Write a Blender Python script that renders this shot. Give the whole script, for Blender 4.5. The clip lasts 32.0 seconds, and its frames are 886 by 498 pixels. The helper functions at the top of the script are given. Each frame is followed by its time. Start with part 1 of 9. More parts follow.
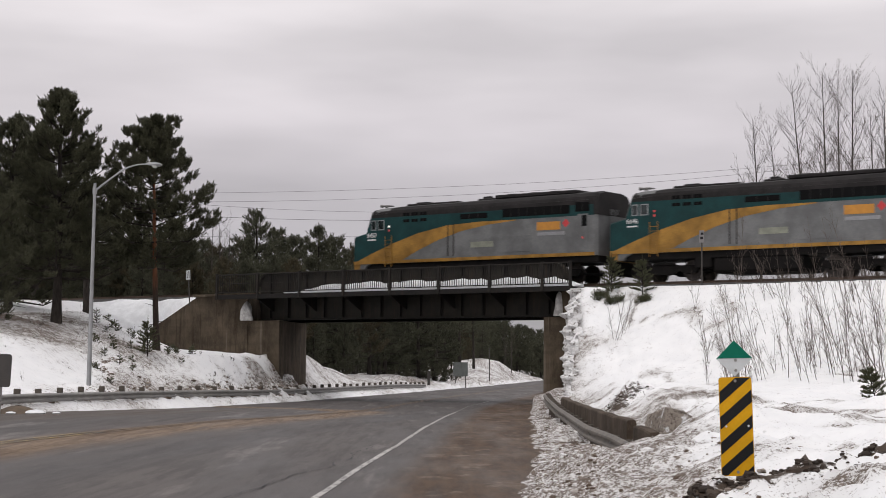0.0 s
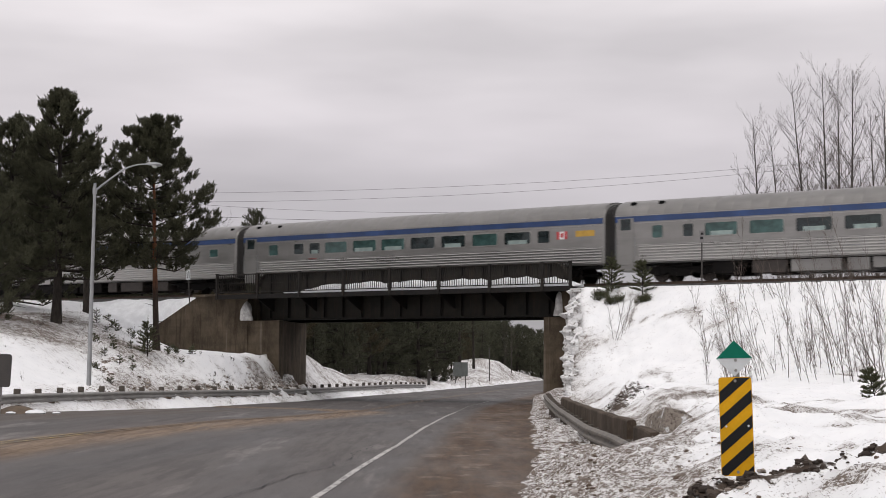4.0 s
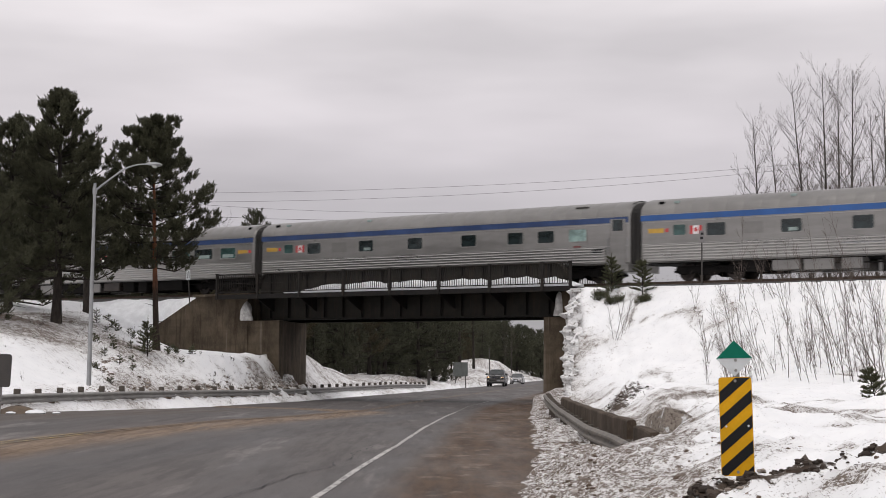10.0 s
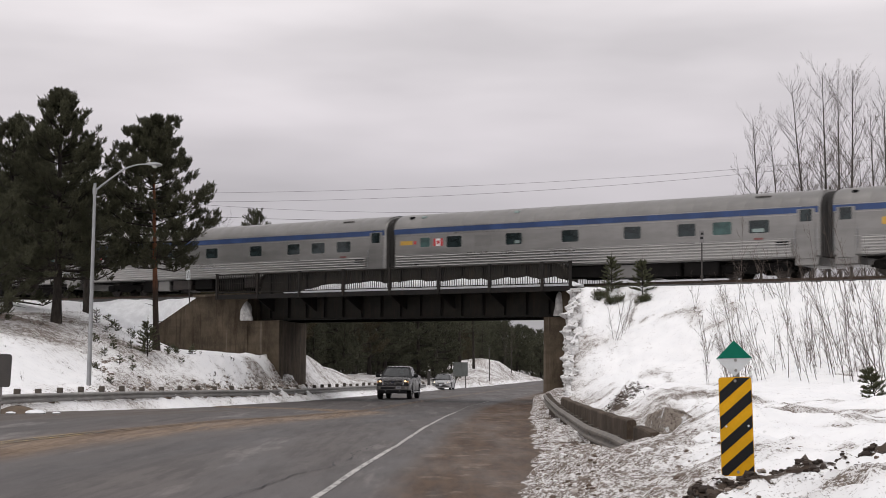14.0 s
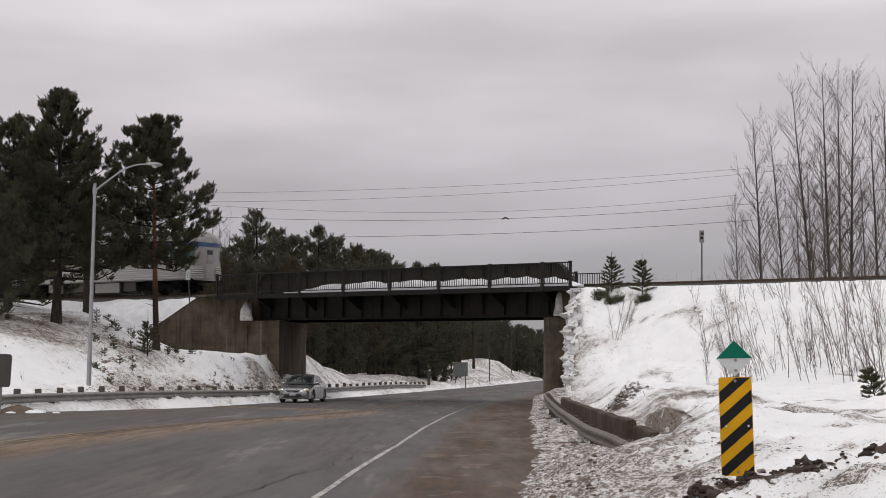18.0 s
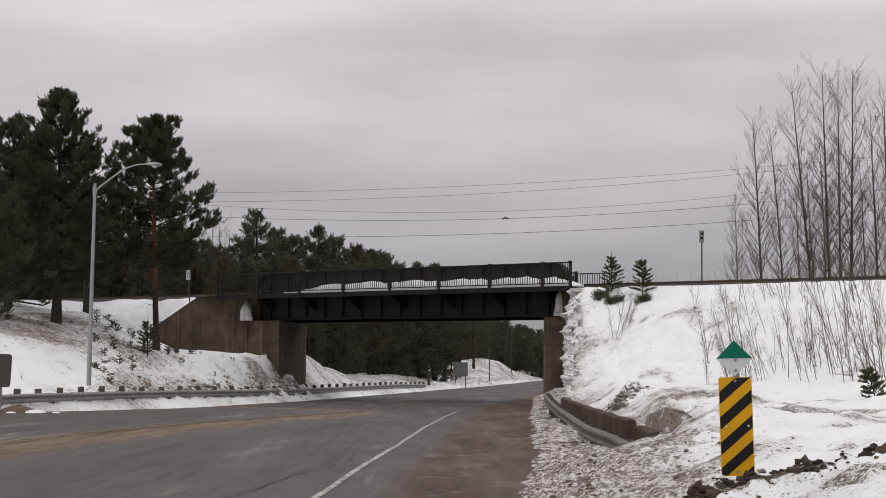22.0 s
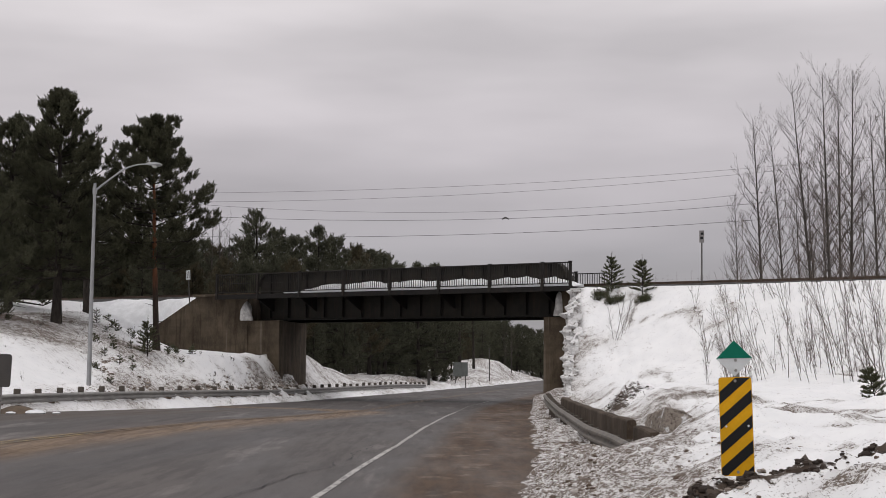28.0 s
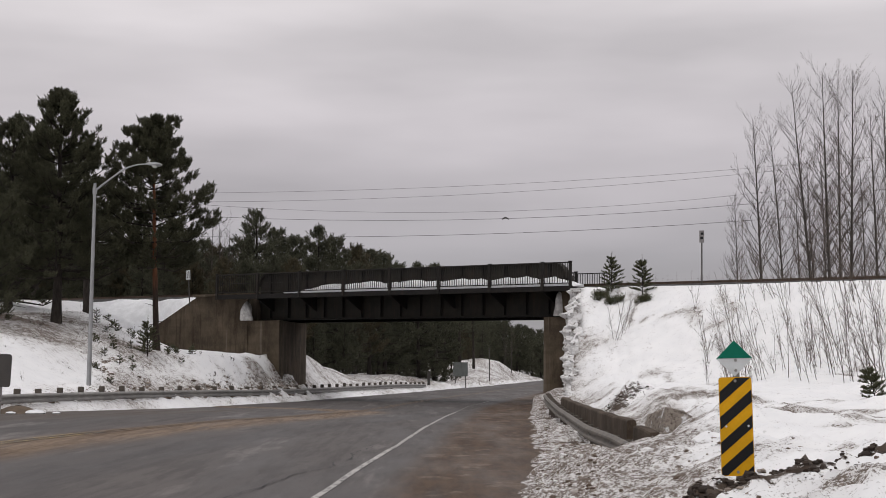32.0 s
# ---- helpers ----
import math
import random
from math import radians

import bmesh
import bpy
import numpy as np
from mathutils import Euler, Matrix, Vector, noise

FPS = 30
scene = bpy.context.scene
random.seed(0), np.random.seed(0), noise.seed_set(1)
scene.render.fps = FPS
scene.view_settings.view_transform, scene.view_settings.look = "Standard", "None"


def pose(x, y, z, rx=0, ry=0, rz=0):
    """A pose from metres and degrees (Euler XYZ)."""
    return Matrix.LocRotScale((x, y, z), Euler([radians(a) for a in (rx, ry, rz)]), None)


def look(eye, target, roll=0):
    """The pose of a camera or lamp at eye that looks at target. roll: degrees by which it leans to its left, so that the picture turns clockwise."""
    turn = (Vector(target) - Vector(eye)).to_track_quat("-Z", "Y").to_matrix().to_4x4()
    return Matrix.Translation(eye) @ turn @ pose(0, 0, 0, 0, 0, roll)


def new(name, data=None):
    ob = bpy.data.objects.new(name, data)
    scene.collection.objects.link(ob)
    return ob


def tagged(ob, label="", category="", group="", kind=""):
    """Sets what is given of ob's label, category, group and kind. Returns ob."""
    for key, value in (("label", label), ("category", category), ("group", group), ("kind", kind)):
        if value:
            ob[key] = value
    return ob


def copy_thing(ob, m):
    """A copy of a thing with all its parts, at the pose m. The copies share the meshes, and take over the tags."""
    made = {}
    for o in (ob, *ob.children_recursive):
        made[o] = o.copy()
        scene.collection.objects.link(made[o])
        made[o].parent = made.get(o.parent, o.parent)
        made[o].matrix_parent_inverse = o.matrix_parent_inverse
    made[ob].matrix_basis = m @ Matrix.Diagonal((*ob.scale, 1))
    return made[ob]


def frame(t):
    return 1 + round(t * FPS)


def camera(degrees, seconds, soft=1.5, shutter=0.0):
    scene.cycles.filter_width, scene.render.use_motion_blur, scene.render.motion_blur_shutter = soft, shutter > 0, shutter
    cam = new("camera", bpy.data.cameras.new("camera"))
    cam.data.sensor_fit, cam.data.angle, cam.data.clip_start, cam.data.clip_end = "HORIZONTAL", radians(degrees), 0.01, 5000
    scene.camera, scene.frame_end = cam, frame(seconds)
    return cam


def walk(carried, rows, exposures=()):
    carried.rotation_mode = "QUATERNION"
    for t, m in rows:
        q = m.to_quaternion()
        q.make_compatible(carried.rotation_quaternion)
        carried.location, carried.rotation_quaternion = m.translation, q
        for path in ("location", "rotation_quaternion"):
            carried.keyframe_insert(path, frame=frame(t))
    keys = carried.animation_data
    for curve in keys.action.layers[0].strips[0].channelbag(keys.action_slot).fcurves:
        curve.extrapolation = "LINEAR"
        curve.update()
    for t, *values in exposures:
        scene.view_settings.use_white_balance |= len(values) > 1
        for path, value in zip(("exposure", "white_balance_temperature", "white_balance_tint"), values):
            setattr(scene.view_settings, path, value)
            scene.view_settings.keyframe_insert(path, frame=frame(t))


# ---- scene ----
# ---- camera: a still tripod beside the road ----
TRACK_Y, TRACK_ANGLE, GRADE, RAIL_Z = 91.22, 0.66762, 0.0098, 6.14
EYE_Z = 1.55
cam = camera(29.731, 32.0, soft=0.9, shutter=0.25)
STILL = Matrix.Translation((0, 0, EYE_Z)) @ Matrix.Rotation(math.radians(90) + math.atan(219 / 2953.6), 4, "X")
walk(cam, [(0.0, STILL), (32.0, STILL)], exposures=[(0.0, 0.20), (2.0, 0.23), (3.0, 0.23), (14.0, 0.23), (16.5, 0.15), (17.2, 0.10), (19.0, 0.0), (32.0, 0.0)])

# ---- overcast daylight ----
world = bpy.data.worlds.new("overcast")
scene.world = world
world.use_nodes = True
wn, wl = world.node_tree.nodes, world.node_tree.links
wn.clear()
w_out = wn.new("ShaderNodeOutputWorld")
w_bg = wn.new("ShaderNodeBackground")
w_sky = wn.new("ShaderNodeTexSky")
w_sky.sky_type, w_sky.sun_disc = "NISHITA", False
w_sky.sun_elevation, w_sky.sun_rotation = radians(58), radians(205)
w_co = wn.new("ShaderNodeTexCoord")
w_sep = wn.new("ShaderNodeSeparateXYZ")
wl.new(w_co.outputs["Generated"], w_sep.inputs[0])
# cloud base: brighter towards the zenith
w_rise = wn.new("ShaderNodeValToRGB")
cr = w_rise.color_ramp
cr.elements[0].position, cr.elements[0].color = 0.0, (0.40, 0.388, 0.408, 1)
cr.elements[1].position, cr.elements[1].color = 1.0, (0.80, 0.79, 0.80, 1)
for at, col in ((0.07, (0.405, 0.385, 0.41, 1)), (0.105, (0.54, 0.505, 0.53, 1)), (0.15, (0.635, 0.595, 0.615, 1)), (0.22, (0.765, 0.725, 0.735, 1)), (0.45, (0.85, 0.82, 0.83, 1))):
    e = cr.elements.new(at)
    e.color = col
for e in cr.elements:
    e.color = (e.color[0] * 1.012, e.color[1], e.color[2], 1)
wl.new(w_sep.outputs["Z"], w_rise.inputs[0])
w_map = wn.new("ShaderNodeMapping")
w_map.inputs["Scale"].default_value = (1.8, 1.8, 8.0)
wl.new(w_co.outputs["Generated"], w_map.inputs[0])
w_noise = wn.new("ShaderNodeTexNoise")
w_noise.inputs["Scale"].default_value, w_noise.inputs["Detail"].default_value, w_noise.inputs["Roughness"].default_value = 2.2, 4.0, 0.45
wl.new(w_map.outputs[0], w_noise.inputs["Vector"])
w_mr = wn.new("ShaderNodeMapRange")
w_mr.inputs["From Min"].default_value, w_mr.inputs["From Max"].default_value = 0.3, 0.7
w_mr.inputs["To Min"].default_value, w_mr.inputs["To Max"].default_value = 0.80, 1.15
wl.new(w_noise.outputs["Fac"], w_mr.inputs["Value"])
w_mul = wn.new("ShaderNodeMix")
w_mul.data_type, w_mul.blend_type = "RGBA", "MULTIPLY"
w_mul.inputs["Factor"].default_value = 1.0
wl.new(w_rise.outputs["Color"], w_mul.inputs["A"])
wl.new(w_mr.outputs[0], w_mul.inputs["B"])
w_dim = wn.new("ShaderNodeMix")
w_dim.data_type, w_dim.blend_type = "RGBA", "MULTIPLY"
w_dim.inputs["Factor"].default_value = 1.0
w_dim.inputs["B"].default_value = (0.1, 0.1, 0.1, 1)
wl.new(w_sky.outputs[0], w_dim.inputs["A"])
w_mix = wn.new("ShaderNodeMix")
w_mix.data_type = "RGBA"
w_mix.inputs["Factor"].default_value = 0.93
wl.new(w_dim.outputs["Result"], w_mix.inputs["A"])
wl.new(w_mul.outputs["Result"], w_mix.inputs["B"])
wl.new(w_mix.outputs["Result"], w_bg.inputs["Color"])
w_bg.inputs["Strength"].default_value = 0.965
wl.new(w_bg.outputs[0], w_out.inputs["Surface"])
sun = new("sun", bpy.data.lights.new("sun", "SUN"))
sun.data.energy, sun.data.angle, sun.data.color = 0.66, radians(25), (1.0, 0.96, 0.9)
sun.matrix_world = look((-22, -48, 85), (0, 0, 0))

# ---- shared builders ----
TRACK = (Matrix.Translation((0, TRACK_Y, 0)) @ Matrix.Rotation(-TRACK_ANGLE, 4, "Z") @ Matrix.Translation((0, 0, RAIL_Z))
         @ Matrix.Rotation(GRADE, 4, "Y") @ Matrix.Translation((0, 0, -RAIL_Z)))
rnd = random.Random(11)


class Shape:
    """Collects vertices and faces of one mesh."""

    def __init__(self):
        self.v, self.f, self.m = [], [], []

    def add(self, vs, fs, mi=0):
        n = len(self.v)
        self.v.extend(tuple(p) for p in vs)
        self.f.extend(tuple(i + n for i in f) for f in fs)
        self.m.extend([mi] * len(fs))
        return self

    def box(self, c, d, bev=0.0, rot=None, mi=0):
        hx, hy, hz = d[0] / 2, d[1] / 2, d[2] / 2
        b = min(bev, hx * 0.9, hy * 0.9, hz * 0.9)
        vs, fs = [], []
        if b <= 0:
            vs = [(x, y, z) for x in (-hx, hx) for y in (-hy, hy) for z in (-hz, hz)]
            fs = [(0, 1, 3, 2), (4, 6, 7, 5), (0, 4, 5, 1), (2, 3, 7, 6), (0, 2, 6, 4), (1, 5, 7, 3)]
        else:
            idx = {}
            for sx in (-1, 1):
                for sy in (-1, 1):
                    for sz in (-1, 1):
                        for ax in range(3):
                            q = [sx * (hx - b), sy * (hy - b), sz * (hz - b)]
                            q[ax] = (sx * hx, sy * hy, sz * hz)[ax]
                            idx[(sx, sy, sz, ax)] = len(vs)
                            vs.append(tuple(q))
            for ax in range(3):
                o1, o2 = [(1, 2), (2, 0), (0, 1)][ax]
                for sg in (-1, 1):
                    loop = []
                    for a1, a2 in ((-1, -1), (1, -1), (1, 1), (-1, 1)):
                        k = [0, 0, 0]
                        k[ax], k[o1], k[o2] = sg, a1, a2
                        loop.append(idx[(*k, ax)])
                    fs.append(tuple(loop if sg > 0 else loop[::-1]))
                # edges along ax
                for s1 in (-1, 1):
                    for s2 in (-1, 1):
                        k0, k1 = [0, 0, 0], [0, 0, 0]
                        k0[ax], k1[ax] = -1, 1
                        for k in (k0, k1):
                            k[o1], k[o2] = s1, s2
                        quad = [idx[(*k0, o1)], idx[(*k1, o1)], idx[(*k1, o2)], idx[(*k0, o2)]]
                        fs.append(tuple(quad if s1 * s2 < 0 else quad[::-1]))
            for sx in (-1, 1):
                for sy in (-1, 1):
                    for sz in (-1, 1):
                        tri = [idx[(sx, sy, sz, 0)], idx[(sx, sy, sz, 1)], idx[(sx, sy, sz, 2)]]
                        fs.append(tuple(tri if sx * sy * sz > 0 else tri[::-1]))
        if rot is not None:
            vs = [rot @ Vector(p) for p in vs]
        vs = [(p[0] + c[0], p[1] + c[1], p[2] + c[2]) for p in vs]
        return self.add(vs, fs, mi)

    def tube(self, pts, radii, n=8, cap=True, mi=0):
        pts = [Vector(p) for p in pts]
        if not hasattr(radii, "__len__"):
            radii = [radii] * len(pts)
        vs, fs = [], []
        for i, p in enumerate(pts):
            d = (pts[min(i + 1, len(pts) - 1)] - pts[max(i - 1, 0)])
            d = d.normalized() if d.length > 1e-9 else Vector((0, 0, 1))
            ref = Vector((0, 0, 1)) if abs(d.z) < 0.9 else Vector((1, 0, 0))
            a = d.cross(ref).normalized()
            b = d.cross(a)
            for k in range(n):
                t = 2 * math.pi * k / n
                vs.append(p + (a * math.cos(t) + b * math.sin(t)) * radii[i])
        for i in range(len(pts) - 1):
            for k in range(n):
                k2 = (k + 1) % n
                fs.append((i * n + k, (i + 1) * n + k, (i + 1) * n + k2, i * n + k2))
        if cap:
            fs.append(tuple(range(n)))
            fs.append(tuple((len(pts) - 1) * n + k for k in reversed(range(n))))
        return self.add(vs, fs, mi)

    def loft(self, sections, closed=True, cap=True, mi=0):
        n = len(sections[0])
        vs = [p for s in sections for p in s]
        fs = []
        for i in range(len(sections) - 1):
            for k in range(n if closed else n - 1):
                k2 = (k + 1) % n
                fs.append((i * n + k, i * n + k2, (i + 1) * n + k2, (i + 1) * n + k))
        if cap and closed:
            fs.append(tuple(reversed(range(n))))
            fs.append(tuple((len(sections) - 1) * n + k for k in range(n)))
        return self.add(vs, fs, mi)

    def prism(self, poly, axis, lo, hi, mi=0):
        """Extrudes a polygon of two coordinates along an axis."""
        def put(p, h):
            return (h, p[0], p[1]) if axis == "x" else (p[0], h, p[1]) if axis == "y" else (p[0], p[1], h)
        n = len(poly)
        vs = [put(p, lo) for p in poly] + [put(p, hi) for p in poly]
        fs = [tuple(range(n)), tuple(reversed(range(n, 2 * n)))]
        fs += [(k, n + k, n + (k + 1) % n, (k + 1) % n) for k in range(n)]
        return self.add(vs, fs, mi)

    def mesh(self, name, mats, smooth=0.0, recalc=True):
        me = bpy.data.meshes.new(name)
        me.from_pydata(self.v, [], self.f)
        for mt in (mats if isinstance(mats, (list, tuple)) else [mats]):
            me.materials.append(mt)
        if any(self.m):
            me.polygons.foreach_set("material_index", self.m)
        if recalc:
            bm = bmesh.new()
            bm.from_mesh(me)
            bmesh.ops.recalc_face_normals(bm, faces=bm.faces)
            bm.to_mesh(me)
            bm.free()
        if smooth:
            me.polygons.foreach_set("use_smooth", [True] * len(me.polygons))
            me.set_sharp_from_angle(angle=radians(smooth))
        me.update()
        return me


def part(name, shape, material, parent, label="", smooth=0.0, at=None, recalc=True):
    me = shape if isinstance(shape, bpy.types.Mesh) else shape.mesh(name, material, smooth, recalc)
    ob = new(name, me)
    ob.parent = parent
    if at is not None:
        ob.matrix_basis = at
    return tagged(ob, label) if label else ob


def thing(name, m, label, category, group="", kind=""):
    ob = new(name)
    ob.empty_display_size = 0.2
    ob.matrix_basis = m
    return tagged(ob, label, category, group, kind)


def solid(name, shape, material, label, category="", group="", kind="", smooth=0.0, m=None, recalc=True):
    ob = new(name, shape.mesh(name, material, smooth, recalc))
    if m is not None:
        ob.matrix_basis = m
    return tagged(ob, label, category, group, kind)


def ellipsoid(c, rad, rot=None, n=14, rings=8):
    """A closed rounded lens."""
    sh, secs = Shape(), []
    for i in range(rings + 1):
        a = -math.pi / 2 + math.pi * (0.02 + 0.96 * i / rings)
        ring = []
        for k in range(n):
            b = 2 * math.pi * k / n
            p = Vector((rad[0] * math.sin(a), rad[1] * math.cos(a) * math.cos(b), rad[2] * math.cos(a) * math.sin(b)))
            if rot is not None:
                p = rot @ p
            ring.append((p.x + c[0], p.y + c[1], p.z + c[2]))
        secs.append(ring)
    return sh.loft(secs)


# ---- value noise on arrays ----
def hash2(ix, iy, seed):
    h = (ix.astype(np.int64) * 374761393 + iy.astype(np.int64) * 668265263 + seed * 974711) & 0x7FFFFFFF
    h = ((h ^ (h >> 13)) * 1274126177) & 0x7FFFFFFF
    return ((h ^ (h >> 16)) & 0xFFFF) / 65535.0


def vnoise(x, y, seed=0):
    ix, iy = np.floor(x), np.floor(y)
    fx, fy = x - ix, y - iy
    fx, fy = fx * fx * (3 - 2 * fx), fy * fy * (3 - 2 * fy)
    a, b = hash2(ix, iy, seed), hash2(ix + 1, iy, seed)
    c, d = hash2(ix, iy + 1, seed), hash2(ix + 1, iy + 1, seed)
    return (a + (b - a) * fx) * (1 - fy) + (c + (d - c) * fx) * fy - 0.5


def fbm(x, y, octaves=4, seed=0, gain=0.5):
    out, amp = 0.0, 1.0
    for k in range(octaves):
        out = out + vnoise(x * 2 ** k + 17.3 * k, y * 2 ** k - 9.1 * k, seed + k) * amp
        amp *= gain
    return out


def step(a, b, x):
    t = np.clip((x - a) / (b - a), 0, 1)
    return t * t * (3 - 2 * t)
# ---- materials ----
class Mat:
    """A small wrapper round a node material."""

    def __init__(self, name, rough=0.8, metal=0.0, color=(0.5, 0.5, 0.5), spec=0.5):
        self.mat = bpy.data.materials.new(name)
        self.mat.use_nodes = True
        self.n, self.l = self.mat.node_tree.nodes, self.mat.node_tree.links
        self.b = self.n["Principled BSDF"]
        self.b.inputs["Roughness"].default_value = rough
        self.b.inputs["Metallic"].default_value = metal
        self.b.inputs["Base Color"].default_value = (*color, 1)
        self.b.inputs["Specular IOR Level"].default_value = spec
        self.co = self.n.new("ShaderNodeTexCoord").outputs["Object"]

    def coords(self, scale=(1, 1, 1), src=None):
        mp = self.n.new("ShaderNodeMapping")
        mp.inputs["Scale"].default_value = scale
        self.l.new(src or self.co, mp.inputs[0])
        return mp.outputs[0]

    def noise(self, scale, detail=4.0, rough=0.55, stretch=None, src=None, distort=0.0):
        t = self.n.new("ShaderNodeTexNoise")
        t.inputs["Scale"].default_value, t.inputs["Detail"].default_value = scale, detail
        t.inputs["Roughness"].default_value, t.inputs["Distortion"].default_value = rough, distort
        self.l.new(self.coords(stretch, src) if stretch else (src or self.co), t.inputs["Vector"])
        return t.outputs["Fac"]

    def ramp(self, fac, lo, hi, a=0.0, b=1.0):
        r = self.n.new("ShaderNodeMapRange")
        r.interpolation_type = "SMOOTHSTEP"
        for k, val in (("From Min", lo), ("From Max", hi), ("To Min", a), ("To Max", b)):
            r.inputs[k].default_value = val
        self.l.new(fac, r.inputs["Value"])
        return r.outputs[0]

    def math(self, op, a, b=None):
        m = self.n.new("ShaderNodeMath")
        m.operation = op
        for i, x in enumerate((a, b)):
            if x is None:
                continue
            if isinstance(x, (int, float)):
                m.inputs[i].default_value = x
            else:
                self.l.new(x, m.inputs[i])
        return m.outputs[0]

    def mix(self, fac, a, b, blend="MIX"):
        m = self.n.new("ShaderNodeMix")
        m.data_type, m.blend_type = "RGBA", blend
        for key, x in (("Factor", fac), ("A", a), ("B", b)):
            if isinstance(x, (int, float)):
                m.inputs[key].default_value = x
            elif isinstance(x, tuple):
                m.inputs[key].default_value = (*x, 1)
            else:
                self.l.new(x, m.inputs[key])
        return m.outputs["Result"]

    def attr(self, name):
        a = self.n.new("ShaderNodeAttribute")
        a.attribute_name = name
        return a.outputs["Fac"]

    def color(self, src):
        self.l.new(src, self.b.inputs["Base Color"])
        return self

    def rough(self, src):
        self.l.new(src, self.b.inputs["Roughness"])
        return self

    def bump(self, src, strength=0.3, dist=0.02):
        bp = self.n.new("ShaderNodeBump")
        bp.inputs["Strength"].default_value, bp.inputs["Distance"].default_value = strength, dist
        self.l.new(src, bp.inputs["Height"])
        self.l.new(bp.outputs[0], self.b.inputs["Normal"])
        return self

    def random(self):
        return self.n.new("ShaderNodeObjectInfo").outputs["Random"]

    def island(self):
        return self.n.new("ShaderNodeNewGeometry").outputs["Random Per Island"]


def plain(name, color, rough=0.6, metal=0.0, vary=0.25, scale=3.0, fine=40.0, bump=0.0, stretch=None, spec=0.5):
    """A surface with two scales of variation."""
    m = Mat(name, rough, metal, color, spec)
    big = m.noise(scale, 4, 0.6, stretch)
    small = m.noise(fine, 3, 0.6, stretch)
    dark = tuple(c * (1 - vary) for c in color)
    lite = tuple(min(1, c * (1 + vary * 0.7)) for c in color)
    c1 = m.mix(m.ramp(big, 0.3, 0.7), dark, lite)
    c2 = m.mix(m.ramp(small, 0.3, 0.7, 0, 0.35), c1, tuple(c * (1 - vary * 1.3) if vary < 0.7 else c * 0.2 for c in color))
    m.color(c2)
    m.rough(m.ramp(big, 0.25, 0.75, max(0.03, rough - 0.12), min(1, rough + 0.1)))
    if bump:
        m.bump(small, 0.5, bump)
    return m.mat


def mat_snow_ground():
    m = Mat("snow", 0.75, 0, (0.85, 0.86, 0.88), 0.25)
    dirt_shade, soil = m.attr("dirt_shade"), m.attr("soil")
    n1 = m.noise(1.3, 6, 0.65)
    n2 = m.noise(3.2, 8, 0.8)
    n3 = m.noise(28.0, 5, 0.8)
    clean = m.mix(m.ramp(n1, 0.3, 0.7), (0.86, 0.862, 0.875), (0.93, 0.928, 0.934))
    clean = m.mix(m.ramp(dirt_shade, 0.12, 0.6, 0, 0.5), clean, (0.52, 0.495, 0.475))
    speck = m.ramp(m.math("ADD", m.math("MULTIPLY", n2, 0.45), m.math("MULTIPLY", n3, 0.55)), 0.36, 0.64)
    grime = m.mix(m.noise(18.0, 4, 0.7), (0.075, 0.056, 0.045), (0.24, 0.195, 0.165))
    amount = m.math("SUBTRACT", m.math("ADD", dirt_shade, speck), 1.0)
    amount = m.ramp(amount, -0.02, 0.16)
    c = m.mix(amount, clean, grime)
    n4 = m.noise(9.0, 6, 0.8)
    earth = m.mix(n4, (0.022, 0.016, 0.012), (0.12, 0.088, 0.066))
    e_amt = m.ramp(m.math("ADD", soil, m.math("MULTIPLY", m.math("SUBTRACT", m.math("ADD", m.math("MULTIPLY", n2, 0.5), m.math("MULTIPLY", n4, 0.5)), 0.5), 2.4)), 0.46, 0.56)
    m.color(m.mix(e_amt, c, earth))
    h = m.math("ADD", m.math("MULTIPLY", n2, 0.8), m.math("MULTIPLY", n3, 0.35))
    h = m.math("MULTIPLY", h, m.math("ADD", m.math("MULTIPLY", dirt_shade, 2.2), 0.12))
    m.bump(h, 0.4, 0.10)
    m.rough(m.ramp(amount, 0, 1, 0.7, 0.95))
    return m.mat


